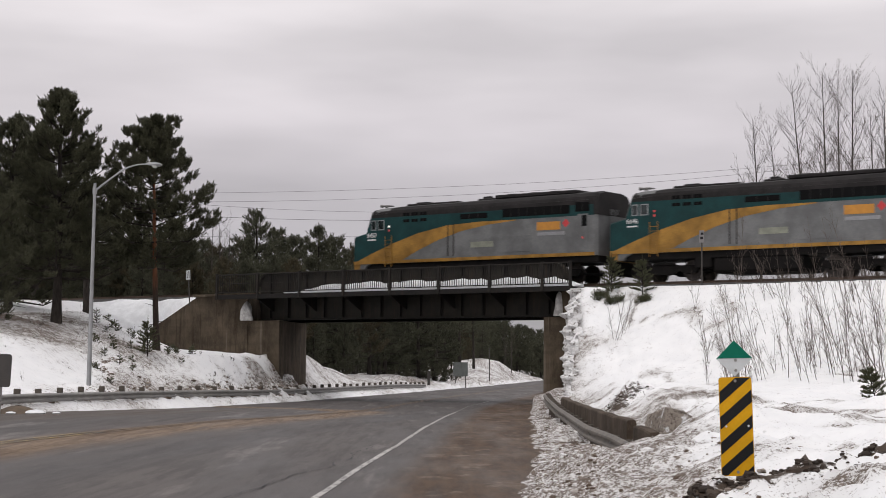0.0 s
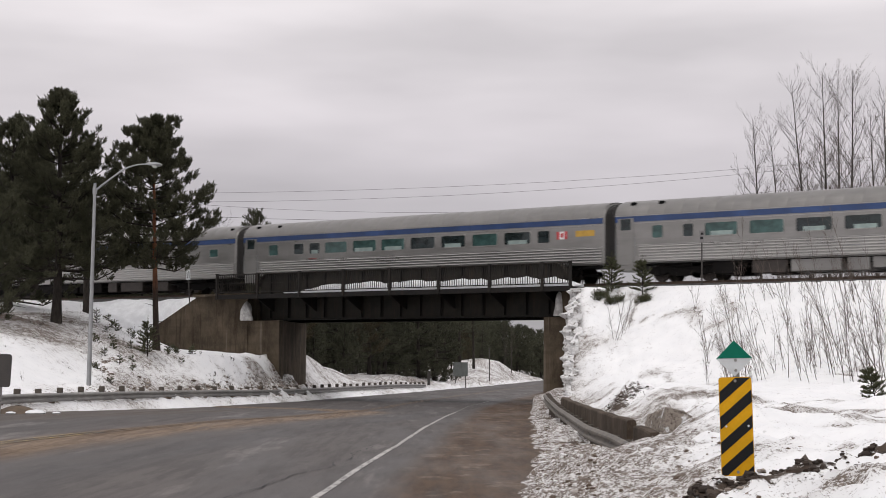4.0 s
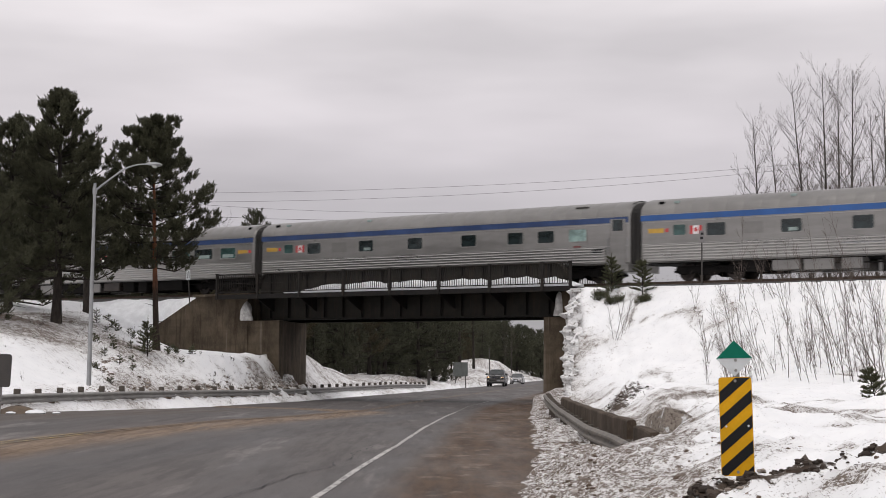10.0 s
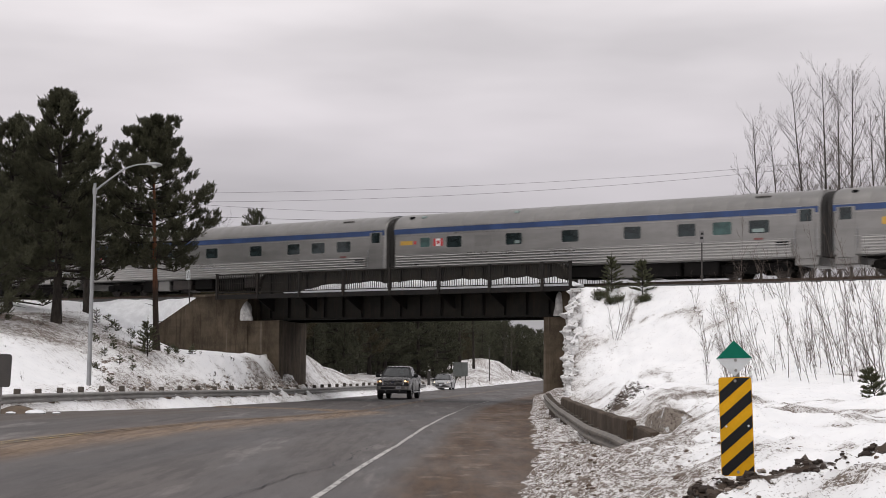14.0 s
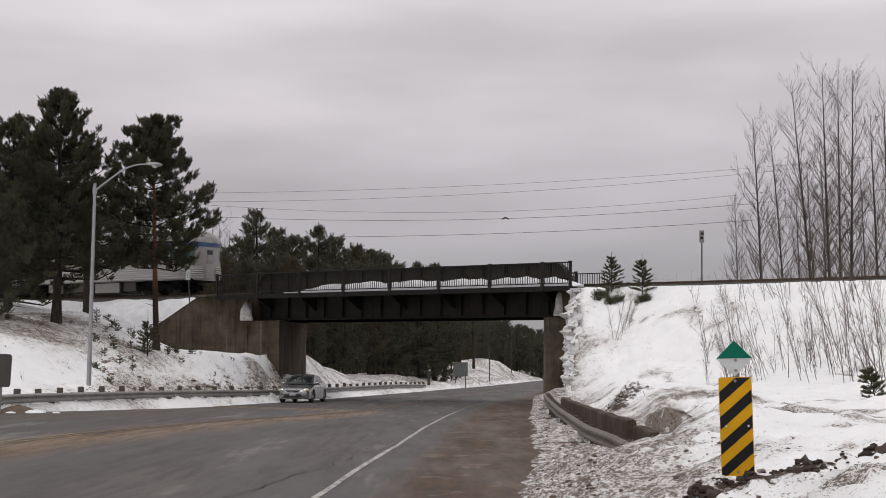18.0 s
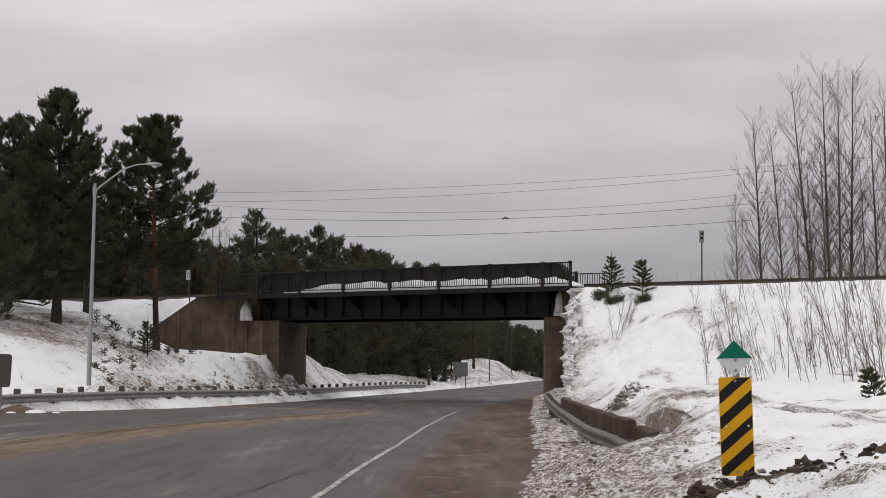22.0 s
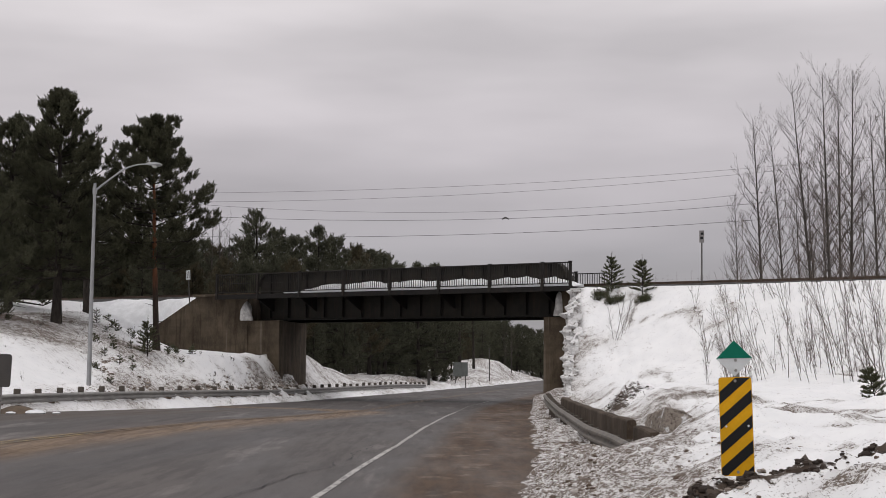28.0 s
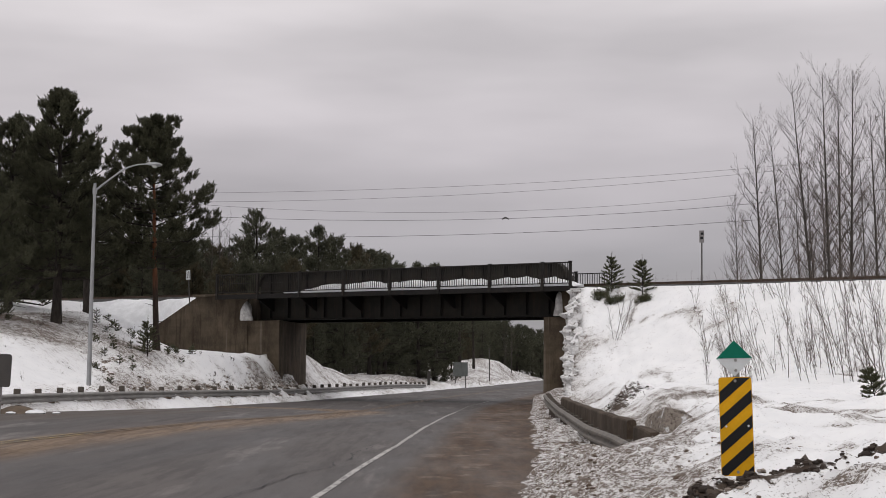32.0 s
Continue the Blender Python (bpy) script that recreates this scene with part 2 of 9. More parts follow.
def mat_asphalt():
    m = Mat("asphalt", 0.75, 0, (0.06, 0.06, 0.065), 0.22)
    lat = m.attr("from_yellow")
    edge = m.attr("from_white")
    along = m.noise(0.35, 5, 0.6, (1.6, 0.22, 1))
    fine = m.noise(30, 3, 0.7)
    mid = m.noise(2.2, 6, 0.7, (1.5, 0.11, 1))
    base = m.mix(m.ramp(along, 0.3, 0.7), (0.057, 0.051, 0.049), (0.118, 0.105, 0.100))
    base = m.mix(m.ramp(mid, 0.42, 0.62, 0, 0.6), base, (0.046, 0.041, 0.040))
    base = m.mix(m.ramp(fine, 0.4, 0.7, 0, 0.35), base, (0.125, 0.113, 0.108))
    streak = m.ramp(m.noise(0.8, 6, 0.7, (1.5, 0.13, 1)), 0.54, 0.66, 0, 0.65)
    base = m.mix(streak, base, (0.19, 0.172, 0.162))
    # brown sand swept beside the centre line and on the shoulder
    band = m.math("MULTIPLY", m.ramp(lat, -0.7, 0.1), m.ramp(lat, 1.1, 2.3, 1, 0))
    sand = m.mix(m.ramp(m.noise(3, 6, 0.75, (1.6, 0.12, 1)), 0.36, 0.64), (0.098, 0.061, 0.036), (0.225, 0.160, 0.108))
    b_amt = m.math("MULTIPLY", band, m.ramp(m.noise(0.9, 5, 0.7, (1.2, 0.16, 1)), 0.26, 0.44))
    c = m.mix(m.math("MULTIPLY", b_amt, 0.95), base, sand)
    left = m.math("MULTIPLY", m.ramp(lat, -4.6, -3.6, 1, 0), m.ramp(mid, 0.3, 0.6))
    c = m.mix(m.math("MULTIPLY", left, 0.7), c, (0.10, 0.078, 0.062))
    tracks = m.math("MULTIPLY", m.ramp(lat, 2.6, 3.2), m.ramp(lat, 3.8, 4.4, 1, 0))
    c = m.mix(m.math("MULTIPLY", tracks, 0.25), c, (0.045, 0.045, 0.05))
    # shade of the bridge and drip-wet asphalt below it, darkened in the colour
    shaded_damp = m.attr("shaded_damp")
    c = m.mix(m.math("MULTIPLY", shaded_damp, 0.7), c, (0.026, 0.024, 0.024))
    sh = m.ramp(edge, 0.45, 1.25)
    sh = m.math("MULTIPLY", sh, m.ramp(m.noise(1.6, 5, 0.7, (1.6, 0.25, 1)), 0.18, 0.5, 0.5, 1.0))
    mud = m.mix(m.ramp(m.noise(1.4, 7, 0.75, (2.2, 0.28, 1)), 0.36, 0.64), (0.044, 0.0245, 0.0128), (0.090, 0.052, 0.0285))
    mud = m.mix(m.ramp(m.noise(0.9, 6, 0.72, (1.3, 0.55, 1)), 0.53, 0.66, 0, 0.8), mud, (0.20, 0.15, 0.112))
    m.color(m.mix(sh, c, mud))
    m.rough(m.ramp(along, 0.3, 0.7, 0.5, 0.8))
    m.bump(fine, 0.35, 0.012)
    return m.mat


def mat_worn_paint(name, col, at=0.44, under=(0.10, 0.095, 0.09)):
    m = Mat(name, 0.7)
    n = m.noise(9, 5, 0.75, (1.5, 0.5, 1))
    n2 = m.noise(1.1, 4, 0.7)
    wear = m.ramp(m.math("ADD", m.math("MULTIPLY", n, 0.65), m.math("MULTIPLY", n2, 0.35)), at, at + 0.12)
    m.color(m.mix(wear, col, under))
    m.bump(n, 0.2, 0.004)
    return m.mat


def mat_concrete(name, lo, hi, streak, lime=0.0):
    m = Mat(name, 0.9, 0, hi, 0.15)
    n1 = m.noise(0.7, 6, 0.65)
    drip = m.noise(0.9, 6, 0.75, (1.0, 1.0, 0.35))
    fine = m.noise(25, 4, 0.7)
    c = m.mix(m.ramp(n1, 0.3, 0.7), lo, hi)
    c = m.mix(m.ramp(drip, 0.45, 0.7, 0, 0.75), c, streak)
    if lime:
        runs = m.noise(1.5, 5, 0.6, (1.3, 1.3, 0.07))
        c = m.mix(m.ramp(runs, 0.56, 0.70, 0, lime), c, (0.24, 0.21, 0.175))
        c = m.mix(m.ramp(m.noise(1.9, 5, 0.6, (1.6, 1.6, 0.09)), 0.55, 0.68, 0, 0.7), c, streak)
        # board marks of the shuttering
        c = m.mix(m.ramp(m.noise(3.0, 2, 0.4, (0.05, 0.05, 1.6)), 0.5, 0.62, 0, 0.25), c, lo)
    c = m.mix(m.ramp(fine, 0.45, 0.75, 0, 0.3), c, tuple(x * 1.5 for x in hi))
    m.color(c)
    m.bump(m.math("ADD", n1, m.math("MULTIPLY", fine, 0.4)), 0.5, 0.03)
    return m.mat


def mat_rust(name, lo, hi, rust, amt=0.5, rough=0.75):
    m = Mat(name, rough, 0.0, lo, 0.35)
    n1 = m.noise(1.2, 6, 0.7)
    drip = m.noise(2.5, 5, 0.7, (1.5, 1.5, 0.2))
    c = m.mix(m.ramp(n1, 0.3, 0.7), lo, hi)
    c = m.mix(m.ramp(drip, 0.5, 0.72, 0, amt), c, rust)
    m.color(c)
    m.bump(m.noise(30, 4, 0.7), 0.4, 0.01)
    return m.mat


def mat_steel_body(name, base, rough, metal=0.85):
    m = Mat(name, rough, metal, base, 0.5)
    streaks = m.noise(1.1, 5, 0.65, (0.35, 1.0, 1.6))
    panels = m.noise(0.6, 3, 0.6, (0.8, 1, 0.1))
    drip = m.noise(5.0, 5, 0.7, (1.6, 1, 0.18))
    c = m.mix(m.ramp(streaks, 0.3, 0.7), tuple(x * 0.85 for x in base), tuple(min(1, x * 1.1) for x in base))
    c = m.mix(m.ramp(panels, 0.35, 0.7, 0, 0.3), c, tuple(x * 0.7 for x in base))
    c = m.mix(m.ramp(drip, 0.5, 0.9, 0, 0.3), c, (base[0] * 0.5, base[1] * 0.46, base[2] * 0.43))
    m.color(c)
    m.rough(m.ramp(streaks, 0.25, 0.75, rough - 0.08, rough + 0.12))
    return m.mat


def mat_glass(name, col, rough=0.06, spec=0.7):
    m = Mat(name, rough, 0.0, col, spec)
    n = m.noise(2.0, 3, 0.6)
    m.color(m.mix(m.ramp(n, 0.35, 0.65), tuple(x * 0.6 for x in col), tuple(x * 1.3 for x in col)))
    return m.mat


def mat_leaf(name, lo, hi):
    m = Mat(name, 0.75, 0, hi, 0.25)
    isl = m.island()
    c = m.mix(isl, lo, hi)
    c = m.mix(m.ramp(m.noise(0.9, 3, 0.6), 0.35, 0.7, 0, 0.6), c, lo)
    c = m.mix(m.ramp(m.random(), 0, 1, 0, 0.35), c, tuple(x * 0.6 for x in hi))
    m.color(c)
    return m.mat


def mat_bark(name, lo, hi, orange=None):
    m = Mat(name, 0.9, 0, lo, 0.2)
    n = m.noise(6, 5, 0.7, (1.6, 1.6, 0.4))
    c = m.mix(m.ramp(n, 0.3, 0.7), lo, hi)
    if orange:
        sep = m.n.new("ShaderNodeSeparateXYZ")
        m.l.new(m.co, sep.inputs[0])
        c = m.mix(m.ramp(m.math("ADD", sep.outputs["Z"], m.math("MULTIPLY", n, 1.5)), 3.4, 5.0, 0, 0.75), c, orange)
    m.color(c)
    m.bump(n, 0.6, 0.03)
    return m.mat


def mat_lamp(name, col, strength):
    m = Mat(name, 0.3, 0, col)
    m.b.inputs["Emission Color"].default_value = (*col, 1)
    m.b.inputs["Emission Strength"].default_value = strength
    return m.mat


def clod_material():
    m = Mat("ploughed_snow_clods", 0.85, 0, (0.8, 0.8, 0.8), 0.2)
    isl = m.island()
    c = m.mix(m.ramp(isl, 0.20, 0.45), (0.78, 0.775, 0.775), (0.32, 0.275, 0.24))
    c = m.mix(m.ramp(isl, 0.60, 0.78), c, (0.12, 0.088, 0.068))
    c = m.mix(m.ramp(m.noise(16, 4, 0.7), 0.5, 0.75, 0, 0.55), c, (0.28, 0.235, 0.2))
    m.color(c)
    m.bump(m.noise(40, 3, 0.7), 0.4, 0.01)
    return m.mat


CLODS = clod_material()


def broken_edge():
    m = Mat("broken_snow_edge", 0.85, 0, (0.8, 0.8, 0.8), 0.2)
    n1, n2 = m.noise(1.6, 6, 0.75), m.noise(9, 5, 0.75)
    mixed = m.math("ADD", m.math("MULTIPLY", n1, 0.6), m.math("MULTIPLY", n2, 0.4))
    c = m.mix(m.ramp(n2, 0.35, 0.7), (0.88, 0.88, 0.89), (0.66, 0.645, 0.63))
    m.color(m.mix(m.ramp(mixed, 0.535, 0.60), c, (0.085, 0.062, 0.047)))
    m.bump(mixed, 0.7, 0.12)
    return m.mat


EDGE_SNOW = broken_edge()
SNOW = mat_snow_ground()
SNOW_CLEAN = plain("packed_snow", (0.84, 0.85, 0.87), 0.7, 0, 0.12, 2.0, 14.0, 0.03)
SNOW_GREY = plain("grimy_packed_snow", (0.5, 0.49, 0.48), 0.8, 0, 0.45, 3.0, 16.0, 0.04)
ASPHALT = mat_asphalt()
WHITE_LINE = mat_worn_paint("white_line_paint", (0.50, 0.48, 0.46), 0.455)
WHITE_FAINT = mat_worn_paint("faded_white_line_paint", (0.30, 0.285, 0.27), 0.40)
YELLOW_LINE = mat_worn_paint("yellow_line_paint", (0.38, 0.265, 0.10), 0.43)
YELLOW_FAINT = mat_worn_paint("sanded_yellow_line_paint", (0.19, 0.135, 0.075), 0.40, (0.15, 0.098, 0.063))
CONCRETE = mat_concrete("stained_concrete", (0.050, 0.039, 0.028), (0.118, 0.092, 0.066), (0.028, 0.019, 0.012), 0.45)
BARRIER = mat_concrete("old_barrier_concrete", (0.058, 0.043, 0.032), (0.12, 0.094, 0.072), (0.026, 0.018, 0.013))
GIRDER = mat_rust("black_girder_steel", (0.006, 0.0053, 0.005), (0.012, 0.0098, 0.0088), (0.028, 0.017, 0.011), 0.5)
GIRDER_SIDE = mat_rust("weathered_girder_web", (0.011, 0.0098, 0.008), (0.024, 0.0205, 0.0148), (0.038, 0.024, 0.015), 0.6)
RAILING = mat_rust("dark_railing_steel", (0.0105, 0.009, 0.008), (0.020, 0.0168, 0.0138), (0.036, 0.022, 0.0145), 0.5)
GALV = plain("galvanised_steel", (0.33, 0.335, 0.34), 0.45, 0.55, 0.2, 1.5, 25.0)
GALV_DULL = plain("dull_galvanised_steel", (0.27, 0.262, 0.25), 0.65, 0.15, 0.3, 2.0, 18.0)
POST_WOOD = plain("weathered_timber_post", (0.10, 0.085, 0.07), 0.9, 0, 0.4, 4.0, 30.0, 0.01)
GALV_RUSTY = plain("rusty_galvanised_steel", (0.17, 0.152, 0.132), 0.7, 0.15, 0.45, 2.0, 18.0)
BALLAST = plain("ballast_stone", (0.07, 0.066, 0.064), 0.95, 0, 0.5, 3.0, 14.0, 0.06)
RAIL_STEEL = plain("rail_steel", (0.11, 0.075, 0.055), 0.55, 0.5, 0.3, 3.0, 30.0)
TIE_WOOD = plain("creosote_timber", (0.04, 0.033, 0.028), 0.9, 0, 0.4, 3.0, 30.0, 0.01)
# ---- plan of the road and the ground ----
def left_rail_x(y):
    return np.interp(y, [-60, 22, 57.1, 67, 72.8, 81, 90, 108, 130, 145, 200, 381, 900, 3000], [-19, -15.2, -14.28, -13.28, -12.2, -10.75, -8.75, -6.5, -3.7, -1.6, 5.0, 24, 90, 400])


def white_x(y):
    return np.interp(y, [-60, 0, 20.6, 28.6, 35.2, 47.1, 58.6, 77.5, 100, 150, 200, 381, 900, 3000], [-4.5, -2.2, -1.6, -1.3, -1.0, -0.54, 0.05, 1.2, 3.4, 8.9, 14.7, 34, 100, 410])


def yellow_x(y):
    return np.interp(y, [-60, 20, 32, 36, 39.5, 43.5, 49.8, 55, 60, 67, 80, 100, 150, 200, 381, 900, 3000], [-11.5, -9.2, -8.4, -8.05, -7.6, -7.0, -6.2, -5.2, -4.4, -3.3, -2.2, -0.4, 5.2, 11.0, 30.3, 96, 406])


def snow_edge_x(y):
    return np.interp(y, [-60, 0, 20, 32, 42, 57, 74, 90, 150, 200, 381, 900, 3000], [-1.5, 0.3, 0.95, 1.85, 2.3, 3.05, 4.0, 5.8, 11.6, 17.4, 37, 103, 413])


def right_rail_x(y):
    return np.interp(y, [27, 36, 50, 60, 66, 70], [3.2, 3.12, 3.45, 3.75, 3.98, 4.25])


def right_rail_z(y):
    return np.interp(y, [27, 31, 37, 50, 58, 66], [0.18, 0.25, 0.265, 0.375, 0.48, 0.635])


def cliff_x(y):
    return np.interp(y, [40, 60, 75, 84, 92, 110], [4.5, 4.7, 5.3, 6.05, 7.4, 10]) + step(62, 70, y) * (0.55 + 0.7 * fbm(y * 0.9, y * 0.15, 3, 27) + 0.5 * vnoise(y * 3.1, y * 0.4, 29))


def road_z(x, y):
    c = 0.03 * (1 - step(42, 78, y))
    return c * np.clip(white_x(y) - x, 0, 12)


def track_coords(x, y):
    """Distance along the track (to the left and away) and towards the road's near side."""
    ca, sa = math.cos(TRACK_ANGLE), math.sin(TRACK_ANGLE)
    dx, dy = x, y - TRACK_Y
    return -dx * ca + dy * sa, -dx * sa - dy * ca


def ground_z(x, y):
    x, y = np.asarray(x, float), np.asarray(y, float)
    s, w = track_coords(x, y)
    top = RAIL_Z - 0.40 + GRADE * np.clip(s, -300, 500)
    xl, xr = left_rail_x(y), snow_edge_x(y)
    rz = road_z(x, y)
    # left of the road: a long rise to the track, held back by the wing wall near the bridge
    d1 = np.maximum(xl - x - 0.3, 0)
    d2 = np.maximum(w - 3.4 - 1.2 * step(20, 26, s), 0)
    hold = step(2.0, 9.0, d1) * step(8, 16, w + 2 * np.clip(s - 20, 0, 20))
    rise = d1 / (d1 + d2 + 1e-6)
    shape = 1 - (1 - rise) ** 2.6
    high = 0.75 + (top - 0.75) * shape
    reach = np.interp(y, [70, 86], [7.5, 1.7])
    low = 0.6 + 1.80 * step(0.0, 1.0, d1 / reach) + 0.08 * np.clip(d1 - 2, 0, 8)
    z_left = low + (high - low) * np.where(w > 0, hold, 1.0)
    z_left = np.where(w > 3.0, z_left, 0)
    # left, beyond the track: bank beside the road, then woodland
    behind = 0.3 + np.interp(y, [100, 112, 125, 140, 180, 240, 290], [3.1, 2.5, 1.7, 1.0, 0.9, 1.2, 1.6]) * step(0.2, np.interp(y, [112, 140], [3.6, 6.5]), d1) + 2.2 * step(6, 40, d1)
    hill = 2.0 * np.exp(-((y - 290) / 26.0) ** 2) * step(0.5, 5.0, d1) * step(18, 7, d1)
    behind = behind + hill
    near_track = step(-11, -4.5, w) * step(15.5, 21, s)
    z_left_far = behind * (1 - near_track) + top * near_track
    # right of the road: a low plateau and the embankment
    dr = np.maximum(x - xr, 0)
    plateau = 0.62 + 0.45 * step(30, 70, y) + 0.25 * step(6, 25, dr)
    face = top - np.maximum(w - 4.6, 0) * 0.62
    cliff = cliff_x(y)
    face = np.minimum(face, 0.3 + np.maximum(x - cliff, 0) * np.interp(y, [50, 70], [5.0, 14.0]))
    shelf = step(24, 28, y) * step(90, 75, y)
    lip = plateau * (step(0.2, 3.0, dr) * (1 - shelf) + step(1.75, 3.4, dr) * shelf) + 0.10 * step(0.0, 0.6, dr)
    z_right = np.maximum(lip, np.where(w > 0, face, 0))
    # smooth the foot of the embankment
    k = 0.7
    z_right = np.where(w > 0, np.maximum(z_right, 0.5 * (lip + face + np.sqrt((lip - face) ** 2 + k * k)) - 0.02 * k), z_right)
    z_right_far = np.maximum(1.0 * step(0, 4, dr), top - 0.4 * step(-2.2, -3.2, w) - np.maximum(-w - 4.6, 0) * 0.16)
    z_right_far = np.minimum(z_right_far, 0.2 + np.maximum(dr - 0.6, 0) * 2.0)
    mid = 0.5 * (xl + xr)
    on_top = w < 2.6 + 2.0 * step(20.5, 26, s)
    wall = np.interp(s, [15.9, 19.9, 26], [5.65, 3.8, 6.0])
    back = np.minimum(top, wall + np.clip(2.6 - w, 0, 9) * 5.0)
    z_l = np.where(w > 0, np.where(on_top, np.where(s > 15.5, np.where(s < 26, back, top), low), z_left), z_left_far)
    z_r = np.where(w > 0, z_right, z_right_far)
    z = np.where(x < mid, z_l, z_r)
    inside = (x > xl + 0.0) & (x < xr)
    z = np.where(inside, rz - 0.12, z)
    # relief
    off = np.clip(np.where(x < mid, xl - x, x - xr), 0, 50)
    rough = step(0, 1.0, off) * step(3.6, 8.0, np.abs(w))
    z = z + rough * (fbm(x * 0.22, y * 0.22, 3, 3) * (0.35 + 0.35 * (x > mid)) + fbm(x * 0.9, y * 0.9, 3, 9) * 0.16)
    near_right = (x > mid) & (w > 5)
    clod = np.where(near_right, step(0.0, 0.5, x - xr + 0.4) * (1 - step(1.5, 6.5, x - xr) * 0.75), 0.0)
    z = z + clod * (np.abs(fbm(x * 2.3, y * 1.5, 4, 21)) * (0.16 + 0.16 * step(2.0, 3.2, x - xr)) - 0.03)
    z = z + clod * step(34, 26, y) * (np.abs(fbm(x * 5.2, y * 4.2, 3, 25)) * 0.13 - 0.02)
    clod_l = np.where(x < mid, step(-1.6, -0.2, xl - x) * (1 - step(1.5, 4.0, xl - x)) * (0.45 + 0.55 * step(58, 70, y)), 0.0)
    z = z + clod_l * (np.abs(fbm(x * 1.4, y * 1.0, 4, 33)) * 0.42 + 0.02)
    # ploughed spill over the pavement's edges
    spill_r = np.exp(-np.clip(xr - x, 0, 5) / 0.22) * (x < xr) * (x > mid)
    z = z + spill_r * (0.13 + 0.16 * fbm(x * 3.1, y * 1.6, 4, 41))
    spill_l = step(xl + 0.75, xl + 0.15, x + 0.5 * fbm(x * 0.9, y * 0.5, 3, 43)) * (x > xl) * (x < mid)
    z = z + spill_l * (0.10 + 0.16 * fbm(x * 0.7, y * 0.35, 3, 47)) * (y < 260)
    under = np.exp(-((x - xl - 0.1) / 0.55) ** 2) * (y < 150) * (w > -60)
    z = np.where(under > 0.25, np.maximum(z, under * np.interp(y, [22, 57, 73, 90, 130, 146], [0.57, 0.53, 0.46, 0.34, 0.34, 0.2])), z)
    by_rail = step(0.75, 0.3, np.abs(x - right_rail_x(y) - 0.1)) * step(29, 32, y) * step(66, 63, y)
    z = np.minimum(z, z + by_rail * (np.minimum(z, right_rail_z(y) - 0.07) - z))
    # ridge of dug-up earth beside the hazard marker
    ridge = np.exp(-((y - 15.15 - 0.5 * (x - 3.0)) / 0.5) ** 2) * step(1.4, 2.4, x) * step(9, 6, x)
    z = z + ridge * (0.04 + 0.34 * np.abs(fbm(x * 3.6, y * 3.6, 4, 55)))
    mound = 0.30 * np.exp(-(((x - 5.6) / 1.3) ** 2 + ((y - 52) / 3.2) ** 2)) + 0.50 * np.exp(-(((x - 4.9) / 0.75) ** 2 + ((y - 32.5) / 2.2) ** 2))
    z = z + mound * (0.75 + 0.6 * fbm(x * 1.2, y * 1.2, 3, 61))
    # ploughed heap behind the left rail
    z = z + 0.55 * np.exp(-(((x + 14.4) / 1.0) ** 2 + ((y - 75.5) / 2.0) ** 2)) * (0.8 + 0.9 * fbm(x * 1.6, y * 1.2, 3, 63))
    # an undercut, dug-up edge of the bank
    cut = np.exp(-((y - 49.9) / 0.9) ** 2) * step(3.9, 4.5, x) * step(6.9, 6.2, x)
    z = z + cut * (0.05 + 0.30 * np.abs(fbm(x * 2.6, y * 2.6, 4, 67)))
    return z


def axis(*runs):
    out = []
    for a, b, d in runs:
        n = max(1, int(round((b - a) / d)))
        out.extend(a + (b - a) * i / n for i in range(n))
    return np.array(out + [runs[-1][1]])


def grid_mesh(name, xs, ys, zfun, mat):
    gx, gy = np.meshgrid(xs, ys)
    gz = zfun(gx, gy)
    nx, ny = len(xs), len(ys)
    me = bpy.data.meshes.new(name)
    co = np.stack([gx, gy, gz], -1).reshape(-1, 3)
    i = np.arange(nx * ny).reshape(ny, nx)
    q = np.stack([i[:-1, :-1], i[:-1, 1:], i[1:, 1:], i[1:, :-1]], -1).reshape(-1, 4)
    me.vertices.add(len(co))
    me.vertices.foreach_set("co", co.astype(np.float32).ravel())
    me.loops.add(q.size)
    me.loops.foreach_set("vertex_index", q.ravel().astype(np.int32))
    me.polygons.add(len(q))
    me.polygons.foreach_set("loop_start", np.arange(0, q.size, 4, dtype=np.int32))
    me.polygons.foreach_set("use_smooth", np.ones(len(q), bool))
    me.materials.append(mat)
    me.update(calc_edges=True)
    return me, gx.ravel(), gy.ravel()


def put_attr(me, name, values):
    at = me.attributes.new(name, "FLOAT", "POINT")
    at.data.foreach_set("value", np.asarray(values, np.float32))


